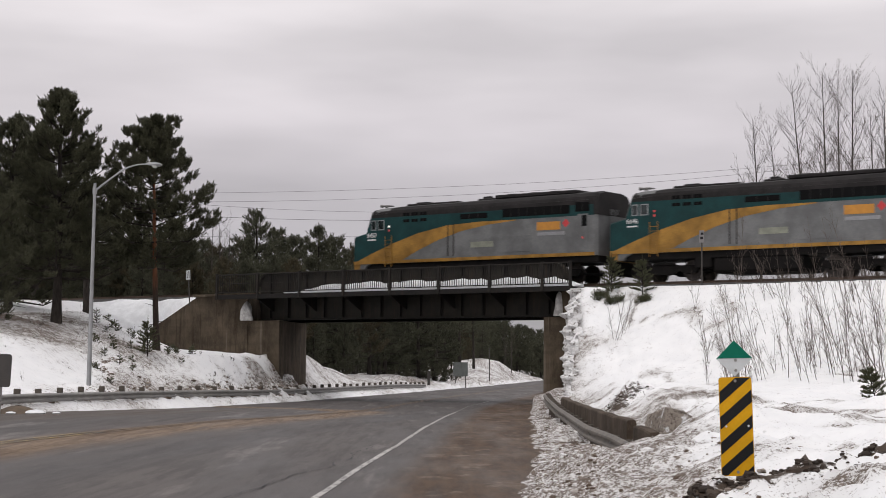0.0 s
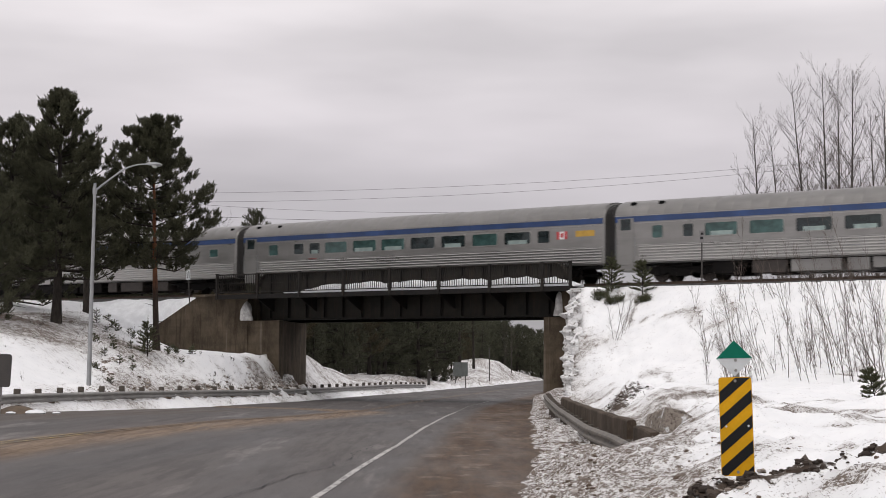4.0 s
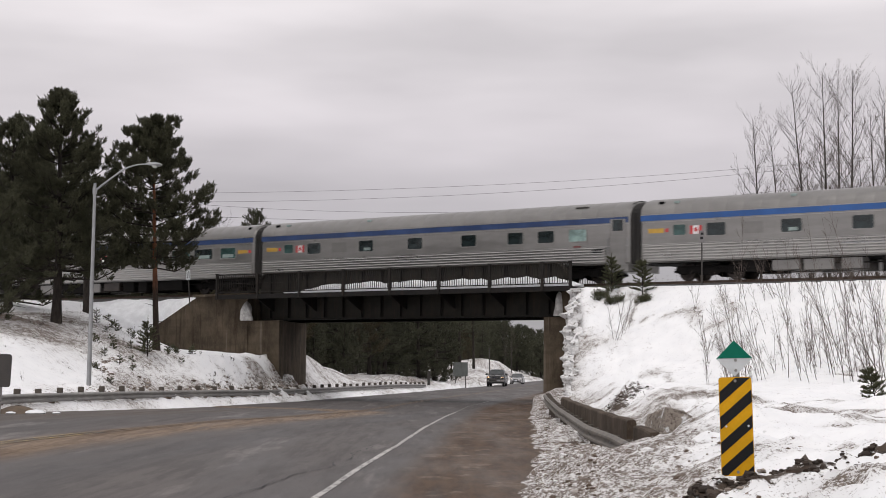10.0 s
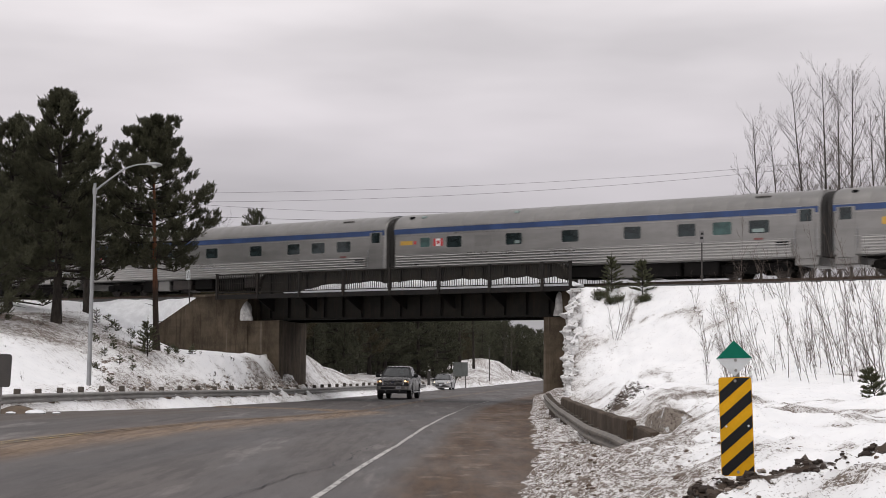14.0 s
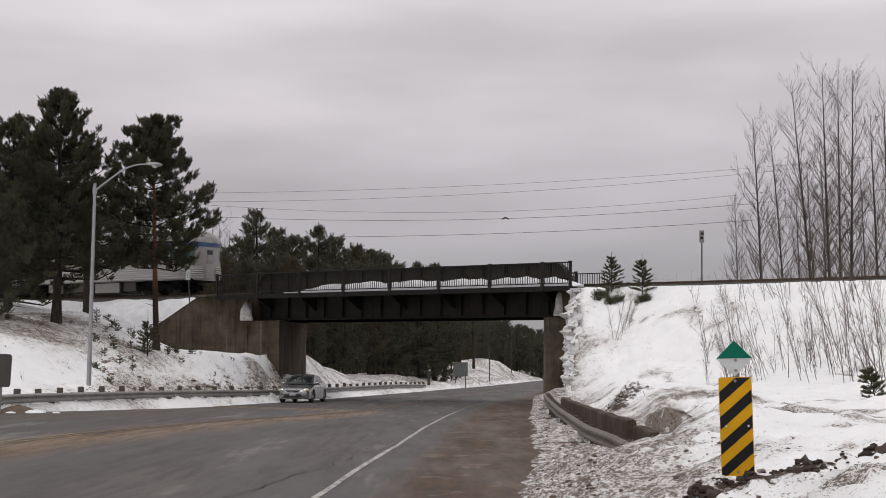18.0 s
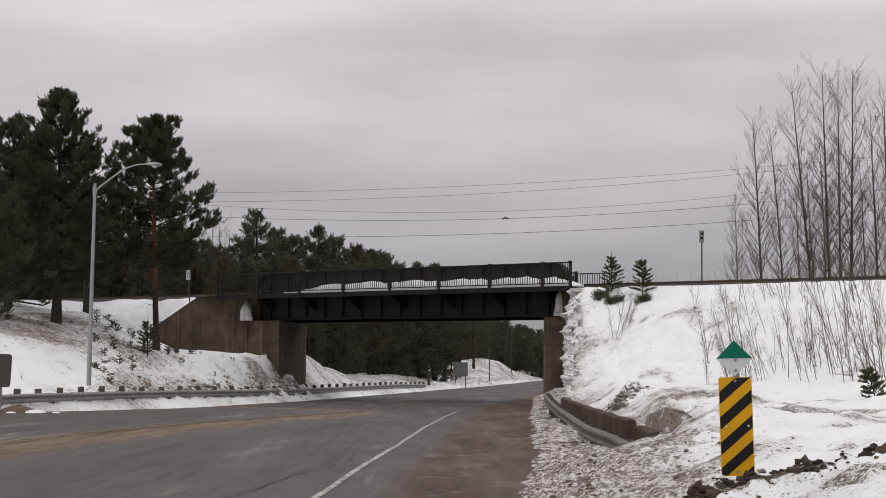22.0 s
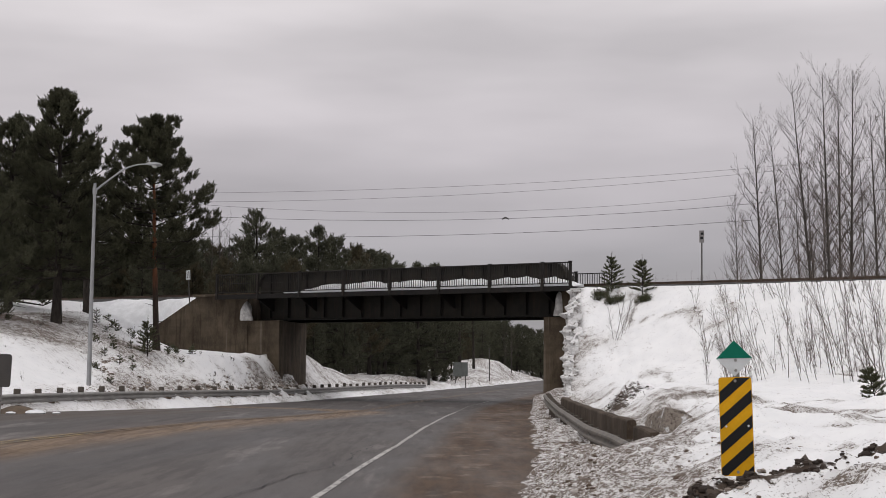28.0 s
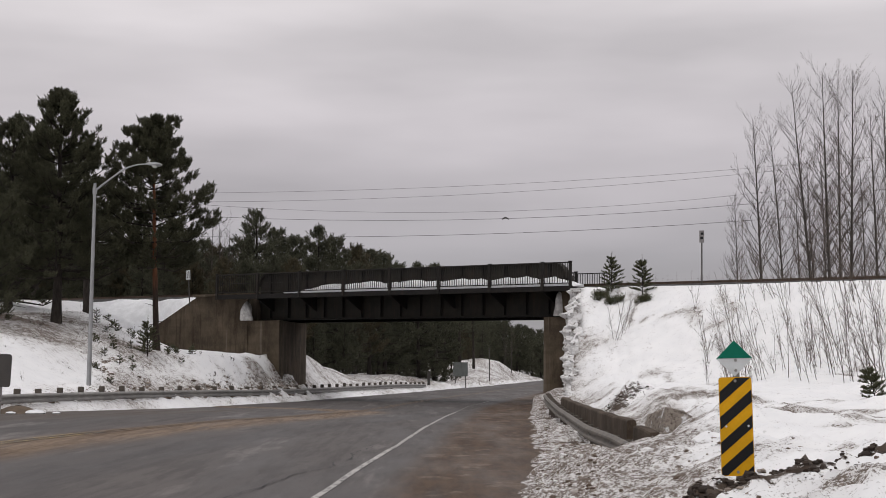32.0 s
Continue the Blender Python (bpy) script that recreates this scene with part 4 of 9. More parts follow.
LOCO_ROOF = plain("dark_locomotive_roof", (0.026, 0.0238, 0.0238), 0.7, 0, 0.45, 1.2, 14, spec=0.15)
GRILLE = plain("black_grille", (0.006, 0.0063, 0.0066), 0.8, 0, 0.4, 2, 40, spec=0.08)
LAMP_WHITE = mat_lamp("lit_white_lamp", (1.0, 0.97, 0.9), 0.6)
LAMP_RED = mat_lamp("red_marker_lamp", (0.5, 0.05, 0.05), 0.25)
FAIRING = plain("frosted_roof_fairing", (0.55, 0.535, 0.515), 0.7, 0, 0.2, 1.2, 10)
CAR_L, SIDE = 25.91, 1.52


def car_section(x, hw=SIDE, drop=0.0, low=0.88, pull=1.0):
    half = [(1.43, low), (1.52, low + 0.1), (1.52, 3.26), (1.47, 3.48), (1.33, 3.70), (1.05, 3.90), (0.6, 4.04), (0.2, 4.10)]
    k = hw / SIDE
    pts = [(-a * k, b - drop * max(0, (b - 3.26) / 0.85)) for a, b in half]
    return [(x, a, b) for a, b in pts] + [(x, -a, b) for a, b in reversed(pts)]


def rounded(w, h, r, n=3):
    out = []
    for cx, cz, a0 in ((w / 2 - r, h / 2 - r, 0), (-w / 2 + r, h / 2 - r, 90), (-w / 2 + r, -h / 2 + r, 180), (w / 2 - r, -h / 2 + r, 270)):
        for k in range(n + 1):
            a = radians(a0 + 90 * k / n)
            out.append((cx + r * math.cos(a), cz + r * math.sin(a)))
    return out


def window_meshes(w, h):
    """Frame ring and pane, facing -y, centred."""
    fr = Shape()
    o, i = rounded(w + 0.10, h + 0.10, 0.11), rounded(w, h, 0.08)
    n = len(o)
    vs = [(a, -0.018, b) for a, b in o] + [(a, -0.018, b) for a, b in i] + [(a, 0.0, b) for a, b in o] + [(a, 0.0, b) for a, b in i]
    fs = []
    for k in range(n):
        k2 = (k + 1) % n
        fs += [(k, k2, n + k2, n + k), (k, 2 * n + k, 2 * n + k2, k2), (n + k, n + k2, 3 * n + k2, 3 * n + k)]
    fr.add(vs, fs)
    pn = Shape()
    pn.prism(rounded(w + 0.01, h + 0.01, 0.08), "y", -0.006, -0.001)
    return fr, pn


WINDOWS = {}


def add_window(parent, q, z, w, h, side, pane):
    key = (round(w, 2), round(h, 2), pane.name)
    if key not in WINDOWS:
        fr, pn = window_meshes(key[0], key[1])
        WINDOWS[key] = (fr.mesh("window_frame", GALV_DULL), pn.mesh("pane", pane))
    fm, pm = WINDOWS[key]
    at = Matrix.Translation((q, -SIDE - 0.002, z)) if side < 0 else Matrix.Translation((q, SIDE + 0.002, z)) @ Matrix.Rotation(math.pi, 4, "Z")
    win = part("window", fm, None, parent, at=at)
    part("pane", pm, None, win)
    return win


def plate(q0, q1, z0, z1, depth=0.006, y=-SIDE):
    return Shape().box(((q0 + q1) / 2, y - depth / 2, (z0 + z1) / 2), (q1 - q0, depth, z1 - z0))


def flag(parent, q0, q1, z):
    h = (q1 - q0) * 0.62
    f = part("flag_panel", plate(q0, q1, z - h / 2, z + h / 2, 0.006), FLAG_WHITE, parent, "red and white flag emblem")
    w = (q1 - q0) * 0.25
    for a, b in ((q0, q0 + w), (q1 - w, q1)):
        part("bar", plate(a, b, z - h / 2, z + h / 2, 0.010), FLAG_RED, f)
    c, r = (q0 + q1) / 2, h * 0.36
    leaf = Shape()
    pts = []
    for k in range(11):
        a = math.pi / 2 + 2 * math.pi * k / 11
        rr = r * (1.0 if k % 2 == 0 else 0.55)
        pts.append((c + rr * math.cos(a) * 0.9, z + rr * math.sin(a)))
    leaf.prism(pts, "y", -SIDE - 0.012, -SIDE - 0.001)
    part("leaf", leaf, FLAG_RED, f)


def wheel_mesh(r):
    w = Shape()
    prof = [(-0.02, 0.06), (-0.05, 0.12), (-0.05, 0.2), (-0.02, 0.22), (-0.02, r - 0.1), (-0.06, r - 0.08), (-0.06, r), (0.05, r - 0.005), (0.05, r + 0.03), (0.075, r + 0.03), (0.075, r - 0.08), (0.02, r - 0.1), (0.02, 0.2), (0.06, 0.12)]
    n = 24
    secs = [[(c * math.cos(2 * math.pi * k / n), y, c * math.sin(2 * math.pi * k / n)) for y, c in prof] for k in range(n + 1)]
    w.loft(secs, closed=True, cap=False)
    return w.mesh("wheel", WHEEL, 40)


WHEEL_S, WHEEL_L = wheel_mesh(0.455), wheel_mesh(0.508)
BOGIES = {}


def bogie_frame(span, r):
    b = Shape()
    for y in (-1.02, 1.02):
        b.prism([(-span / 2 - 0.5, r + 0.1), (-span / 2 - 0.35, r - 0.12), (-span / 2 + 0.35, r - 0.12), (-span / 2 + 0.55, r - 0.02), (-0.4, r - 0.2), (0.4, r - 0.2), (span / 2 - 0.55, r - 0.02), (span / 2 - 0.35, r - 0.12), (span / 2 + 0.35, r - 0.12), (span / 2 + 0.5, r + 0.1), (span / 2 + 0.4, r + 0.25), (-span / 2 - 0.4, r + 0.25)], "y", y - 0.09, y + 0.09)
        for x in (-span / 2, span / 2):
            b.box((x, y * 1.1, r), (0.34, 0.12, 0.36), 0.05)
        for x in (-0.42, 0.0, 0.42):
            b.tube([(x, y, r - 0.12), (x, y, r + 0.34)], 0.1, 8)
        b.box((0, y * 1.12, r + 0.32), (1.3, 0.1, 0.12), 0.03)
    b.box((0, 0, r + 0.2), (0.6, 2.1, 0.25), 0.03)
    b.box((-span / 2 - 0.62, 0, r), (0.1, 1.9, 0.12), 0.02)
    b.box((span / 2 + 0.62, 0, r), (0.1, 1.9, 0.12), 0.02)
    return b.mesh("bogie", UNDER)


def add_bogie(parent, q, span, r, wheel):
    key = (span, r)
    if key not in BOGIES:
        BOGIES[key] = bogie_frame(span, r)
    bg = part("bogie", BOGIES[key], None, parent, at=Matrix.Translation((q, 0, 0)))
    for x in (-span / 2, span / 2):
        for y in (-0.75, 0.75):
            at = Matrix.Translation((x, y, r)) @ (Matrix.Identity(4) if y < 0 else Matrix.Rotation(math.pi, 4, "Z"))
            part("wheel", wheel, None, bg, at=at)
    return bg


def flutes(q0, q1, z0, z1, ribs):
    """Horizontal half-round ribs pressed into the lower side."""
    sh = Shape()
    for sg in (-1, 1):
        prof = []
        for k in range(ribs):
            za, zb = z0 + (z1 - z0) * k / ribs, z0 + (z1 - z0) * (k + 1) / ribs
            d = zb - za
            prof += [(0.006, za), (0.006, za + d * 0.26), (0.050, za + d * 0.36), (0.062, za + d * 0.62), (0.046, za + d * 0.88), (0.006, zb - 0.002)]
        secs = [[(q, sg * (SIDE + a), z) for a, z in prof] for q in (q0, q1)]
        sh.loft(secs, closed=False, cap=False)
    return sh


def car_underfloor(parent, seed):
    r = random.Random(seed)
    sp = Shape()
    sp.box((0, 0, 0.92), (24.6, 2.7, 0.16), 0.02)
    part("underframe", sp, UNDER, parent)
    q = -7.3
    while q < 6.6:
        ln = min(r.uniform(0.9, 2.6), 7.4 - q)
        bx = Shape()
        hh = r.uniform(0.5, 0.68)
        bx.box((q + ln / 2, -0.95, 0.86 - hh / 2), (ln - 0.1, 0.8, hh), 0.03)
        bx.box((q + ln / 2, 0.9, 0.86 - hh / 2), (ln - 0.15, 0.8, hh), 0.03)
        part("equipment_box", bx, (UNDER, UNDER, UNDER, WHEEL, STEEL_ROOF)[r.randrange(5)], parent)
        q += ln + (r.uniform(0.05, 0.3) if r.random() < 0.7 else r.uniform(0.5, 1.1))
    pipe = Shape()
    pipe.tube([(-10, -1.15, 0.62), (10, -1.15, 0.62)], 0.035, 6)
    part("pipe", pipe, UNDER, parent)


TAIL_T = (0, 0.25, 0.45, 0.62, 0.76, 0.87, 0.95, 1.0)


def tail_at(t):
    return CAR_L / 2 - 1.4 + 1.0 * t, SIDE * math.sqrt(max(0.06, 1 - (t * 0.98) ** 2.6))


def tail_skin(t):
    """A place on the faceted tail between its sections."""
    t = max(0.0, t)
    i = max(k for k in range(len(TAIL_T) - 1) if TAIL_T[k] <= t or k == 0)
    a, b = tail_at(TAIL_T[i]), tail_at(TAIL_T[i + 1])
    f = (t - TAIL_T[i]) / (TAIL_T[i + 1] - TAIL_T[i])
    return a[0] + (b[0] - a[0]) * f, a[1] + (b[1] - a[1]) * f


def coach_body(name, label, seed, vestibule=None, tail=False):
    """One stainless car, its middle at x = 0, rails at z = 0."""
    car = thing(name, Matrix.Identity(4), label, "railway car", "train")
    h = CAR_L / 2
    e0, e1 = -h + 0.30, h - 0.30
    body = Shape()
    if not tail:
        body.loft([car_section(e0, 1.42, 0.06), car_section(e0 + 0.12), car_section(e1 - 0.12), car_section(e1, 1.42, 0.06)])
    else:
        secs = [car_section(e0, 1.42, 0.06), car_section(e0 + 0.12)]
        for t in TAIL_T:
            secs.append(car_section(*tail_at(t), 0.55 * t ** 1.8))
        body.loft(secs)
    part("body_shell", body, STEEL, car, smooth=32)
    # roof skin, slightly proud of the shell, with seams
    end = e1 - 0.05 if not tail else h - 1.55
    roof = Shape()
    secs = []
    n = 27
    for i in range(n + 1):
        for dx, up in ((0.0, 0.004), (0.03, 0.010), ((end - e0 - 0.1) / n - 0.03, 0.010)):
            x = e0 + 0.05 + (end - e0 - 0.1) * i / n + dx
            if x > end:
                continue
            sec = [(p[0], p[1] * (1 + up / 1.5), p[2] + up * (0.3 if p[2] < 3.6 else 1)) for p in car_section(x)[2:-2]]
            secs.append([(p[0], p[1], p[2]) for p in sec if p[2] > 3.25])
    roof.loft(secs, closed=False, cap=False)
    part("roof", roof, STEEL_ROOF, car, smooth=25)
    stripe_end = h - 1.4 if tail else e1 - 0.02
    st = Shape()
    for sg in (-1, 1):
        st.box(((e0 + stripe_end) / 2, sg * (SIDE + 0.005), 3.085), (stripe_end - e0 - 0.1, 0.012, 0.27))
    part("letterboard", st, STRIPE_BRIGHT if seed == 7 else STRIPE, car, "blue painted stripe above the windows")
    bead = Shape()
    for zz in (1.80, 2.88, 3.25):
        for sg in (-1, 1):
            bead.box(((e0 + stripe_end) / 2, sg * (SIDE + 0.008), zz), (stripe_end - e0 - 0.1, 0.016, 0.03))
    part("moulding", bead, STEEL_FLUTE, car)
    # bellows at the ends
    for e, sg in ((e0, -1), (e1, 1)):
        if tail and sg > 0:
            continue
        d = Shape()
        for k in range(3):
            d.loft([[(e + sg * (0.03 + 0.09 * k + dx), p[1] * 0.96, 0.95 + (p[2] - 0.95) * 0.97) for p in car_section(0)] for dx in (0.0, 0.05)])
        part("bellows", d, DIAPHRAGM, car)
    if vestibule is not None:
        a, b = (e0 + 0.1, e0 + 1.25) if vestibule < 0 else (e1 - 1.25, e1 - 0.1)
        lo = Shape()
        lo.box(((a + b) / 2, 0, 0.72), (b - a, 3.0, 0.4), 0.03)
        part("vestibule_step", lo, STEEL, car)
        for sg in (-1, 1):
            dr = part("door", Shape().box(((a + b) / 2, sg * (SIDE + 0.012), 1.98), (b - a - 0.25, 0.03, 2.3), 0.01), STEEL, car, "stainless vestibule door")
            pn = Shape().box(((a + b) / 2 + (0.0), sg * (SIDE + 0.03), 2.82), (0.58, 0.01, 0.55), 0.004)
            part("pane", pn, PANE_DARK, dr)
            for q in (a + 0.02, b - 0.02):
                hr = Shape().tube([(q, sg * (SIDE + 0.05), 1.2), (q, sg * (SIDE + 0.05), 2.2)], 0.018, 6)
                part("grab_rail", hr, GALV, dr)
    car_underfloor(car, seed)
    for q in (-9.1, 9.1):
        add_bogie(car, q, 2.6, 0.455, WHEEL_S)
    return car


def roof_box(car, q, y=-0.95, z=3.9, d=(0.32, 0.3, 0.2), mat=None):
    part("roof_vent", Shape().box((q, y, z), d, 0.04), mat or GALV, car)


def fill_windows(car, spans, z=2.41, h=0.60, both=True):
    for i, (a, b, kind) in enumerate(spans):
        pane = {"d": PANE_DARK, "t": PANE_TEAL, "p": PANE_PALE}[kind]
        q = (a + b) / 2 - CAR_L / 2
        w = round((b - a) / 0.02) * 0.02 - 0.04
        add_window(car, q, z, w, h, -1, pane)
        if both:
            add_window(car, q, z, w, h, 1, PANE_DARK)


def blinds(car, spans, z=2.22, h=0.2):
    for a, b in spans:
        p = plate(a - CAR_L / 2, b - CAR_L / 2, z - h / 2, z + h / 2, 0.010)
        part("blind", p, BLIND, car, "pale blind behind a window")


def logo(car, a, b, z=2.42, h=0.34, dot=False):
    part("emblem", plate(a - CAR_L / 2, b - CAR_L / 2, z - h / 2, z + h / 2), LOGO_YELLOW, car, "yellow emblem panel")
    if dot:
        part("emblem_dot", plate(b - CAR_L / 2 + 0.08, b - CAR_L / 2 + 0.26, z - 0.09, z + 0.09), FLAG_RED, car)


def bars(car, a, b, z, h=0.09, mat=None):
    part("lettering", plate(a - CAR_L / 2, b - CAR_L / 2, z - h / 2, z + h / 2, 0.04), mat or LETTER_GREY, car)


def siding(car, spans, z0=0.95, z1=1.76, ribs=6):
    for a, b in spans:
        part("fluted_siding", flutes(a - CAR_L / 2, b - CAR_L / 2, z0, z1, ribs), STEEL_FLUTE, car, recalc=False, smooth=30)


def baggage_car():
    c = coach_body("baggage_car", "stainless steel baggage car with blue stripe and sliding doors", 1)
    siding(c, [(0.4, 7.2), (9.3, 25.5)])
    for sg in (-1, 1):
        d = part("door", Shape().box((8.25 - CAR_L / 2, sg * (SIDE + 0.015), 1.92), (1.95, 0.03, 2.05), 0.01), STEEL, c, "sliding baggage door")
        for q in (7.85, 8.7):
            part("pane", Shape().box((q - CAR_L / 2, sg * (SIDE + 0.034), 2.62), (0.66, 0.008, 0.44)), PANE_DARK, d)
    fill_windows(c, [(17.68, 18.4, "d"), (23.38, 24.11, "t")], 2.42, 0.44)
    part("panel", plate(5.6 - CAR_L / 2, 6.9 - CAR_L / 2, 2.1, 2.75, 0.008), STEEL_ROOF, c)
    part("panel", plate(10.0 - CAR_L / 2, 11.4 - CAR_L / 2, 2.1, 2.75, 0.008), STEEL_ROOF, c)
    flag(c, 3.17 - CAR_L / 2, 3.72 - CAR_L / 2, 2.32)
    logo(c, 0.65, 1.75, 2.3, 0.3)
    bars(c, 13.7, 14.63, 1.42)
    bars(c, 22.19, 22.69, 1.58)
    for q in (12.6, 15.0, 25.0):
        roof_box(c, q - CAR_L / 2, -1.2, 3.78, (0.25, 0.2, 0.2), GRILLE)
    return c


def coach_a():
    c = coach_body("coach", "stainless steel passenger coach with large windows and blue stripe", 2, -1)
    siding(c, [(1.75, 25.5)])
    fill_windows(c, [(2.42, 3.17, "t"), (4.43, 5.21, "d"), (5.65, 6.44, "d"), (6.84, 8.51, "t"), (8.95, 10.67, "t"), (11.04, 12.72, "t"), (13.13, 14.83, "d"), (15.26, 16.9, "d"), (17.36, 19.01, "t"), (19.45, 21.13, "d"), (21.56, 22.33, "d")], 2.42, 0.60)
    blinds(c, [(5.8, 6.3), (9.1, 10.4), (11.3, 12.5), (15.5, 16.6), (19.7, 20.9)])
    flag(c, 22.76 - CAR_L / 2, 23.4 - CAR_L / 2, 2.45)
    logo(c, 23.91, 25.05, 2.5, 0.3)
    bars(c, 5.6, 6.2, 1.83, 0.08, DULL_RED)
    bars(c, 12.4, 13.5, 1.42)
    for q in (1.3, 3.0):
        roof_box(c, q - CAR_L / 2, -1.2, 3.78, (0.25, 0.2, 0.2), GRILLE)
    return c


def coach_b():
    c = coach_body("coach", "stainless steel passenger coach with a yellow emblem near its end", 3, -1)
    siding(c, [(1.75, 25.5)])
    fill_windows(c, [(2.47, 3.1, "t"), (4.2, 4.78, "d"), (5.39, 7.15, "t"), (7.77, 9.55, "t"), (10.15, 11.96, "d"), (12.54, 14.33, "d"), (15.31, 17.11, "d"), (17.65, 19.46, "t"), (20.01, 21.83, "d"), (22.61, 23.79, "d")], 2.42, 0.60)
    blinds(c, [(5.7, 6.9), (10.5, 11.6), (13.0, 14.1), (17.9, 18.8)])
    flag(c, 21.89 - CAR_L / 2, 22.58 - CAR_L / 2, 2.42)
    logo(c, 24.18, 25.31, 2.45, 0.36)
    bars(c, 12.4, 13.3, 1.42)
    for q in (1.2, 2.8, 24.0, 24.6):
        roof_box(c, q - CAR_L / 2, -1.1, 3.84, (0.3, 0.25, 0.22), GRILLE)
    return c


def dome(car, q0, q1, panes, front_at):
    """Glazed observation dome on the roof: frame, side panes and curved end lights."""
    a, b = q0 - CAR_L / 2, q1 - CAR_L / 2
    half = [(1.36, 3.6), (1.36, 3.92), (1.33, 4.04), (1.05, 4.70), (0.9, 4.80), (0.45, 4.86), (0.0, 4.88)]

    def sec(x, k, dz=0.0):
        pts = [(-y * (0.88 + 0.12 * k), 3.6 + (z - 3.6) * k + dz) for y, z in half]
        return [(x, y, z) for y, z in pts] + [(x, -y, z) for y, z in reversed(pts[:-1])]

    def end_k(u):
        """How high the end of the dome stands, u metres before its end."""
        return float(np.interp(u, [0.0, 0.2, 0.45, 0.75, 1.1], [0.42, 0.66, 0.83, 0.95, 1.0]))
    dm = part("dome", Shape().loft([sec(a, 0.1), sec(a + 0.35, 0.55), sec(a + 0.75, 0.95), sec(a + 1.0, 1.0), *[sec(b - u, end_k(u)) for u in (1.95, 1.1, 0.75, 0.45, 0.2, 0.0)]]), STEEL, car, "glazed observation dome on the roof", smooth=35)
    n = len(panes) - 1
    for i in range(n):
        pa, pb = panes[i] - CAR_L / 2 + 0.06, panes[i + 1] - CAR_L / 2 - 0.06
        for sg in (-1, 1):
            sh = Shape()
            lo, hi = (1.318, 4.07), (1.068, 4.66)
            o = 0.012
            vs = [(pa, sg * (lo[0] + o), lo[1]), (pb, sg * (lo[0] + o), lo[1]), (pb, sg * (hi[0] + o), hi[1]), (pa, sg * (hi[0] + o), hi[1])]
            vs += [(x, y - sg * 0.02, z - 0.008) for x, y, z in vs]
            sh.add(vs, [(0, 1, 2, 3), (7, 6, 5, 4), (0, 4, 5, 1), (1, 5, 6, 2), (2, 6, 7, 3), (3, 7, 4, 0)])
            part("dome_pane", sh, PANE_DOME, dm)
    # curved end glazing, two lights a side
    for sg in (-1, 1):
        for ua, ub in ((1.86, 1.02), (0.92, 0.14)):
            secs = []
            for t in (0.0, 0.2, 0.4, 0.6, 0.8, 1.0):
                u = ua + (ub - ua) * t
                k = end_k(u)
                w = 0.88 + 0.12 * k
                inset = 0.10 if ua > 1 and t == 0 else 0.0
                lo, hi = 0.08 + inset, 0.90 - inset
                secs.append([(b - u, sg * ((1.33 - 0.28 * f) * w + 0.014), 3.6 + (0.44 + 0.66 * f) * k + 0.006) for f in (lo, hi)])
            part("end_light", Shape().loft(secs, closed=False, cap=False), PANE_DOME, dm, "curved end glass of the dome", recalc=False)
    return dm


PANE_DOME = mat_glass("dome_glass", (0.05, 0.055, 0.058))


def skyline_car():
    c = coach_body("dome_car", "stainless steel lounge car with a glazed observation dome", 4, 1)
    siding(c, [(0.5, 24.2)])
    fill_windows(c, [(0.93, 1.37, "t"), (2.1, 3.41, "d"), (4.2, 5.48, "t"), (6.09, 6.89, "t")], 2.36, 0.62)
    fill_windows(c, [(7.86, 8.75, "d"), (9.34, 10.19, "d"), (10.6, 11.43, "d"), (12.05, 12.89, "d")], 2.38, 0.42)
    fill_windows(c, [(16.46, 18.28, "d"), (18.83, 20.65, "d"), (21.21, 22.06, "d"), (23.14, 23.82, "t")], 2.42, 0.62)
    blinds(c, [(16.8, 17.9), (19.0, 20.0), (21.4, 21.9)])
    flag(c, 3.46 - CAR_L / 2, 4.13 - CAR_L / 2, 2.4)
    logo(c, 22.17, 23.04, 2.48, 0.32)
    part("panel", plate(15.13 - CAR_L / 2, 16.27 - CAR_L / 2, 2.15, 2.65, 0.008), STEEL_ROOF, c)
    part("name_board", plate(9.2 - CAR_L / 2, 10.4 - CAR_L / 2, 1.35, 1.6, 0.045), plain("name_board_blue", (0.3, 0.33, 0.45), 0.5), c)
    bars(c, 22.4, 22.8, 1.85, 0.09, DULL_RED)
    dome(c, 6.9, 15.1, [7.35, 8.45, 9.35, 10.3, 11.28, 12.28, 13.28], 15)
    sk = Shape().box((11.0 - CAR_L / 2, 0, 0.72), (10.5, 2.96, 0.5), 0.05)
    part("skirt", sk, STEEL, c)
    for q in (0.9, 1.5, 23.2, 24.6):
        roof_box(c, q - CAR_L / 2, -1.1, 3.84, (0.28, 0.25, 0.2), GRILLE)
    return c


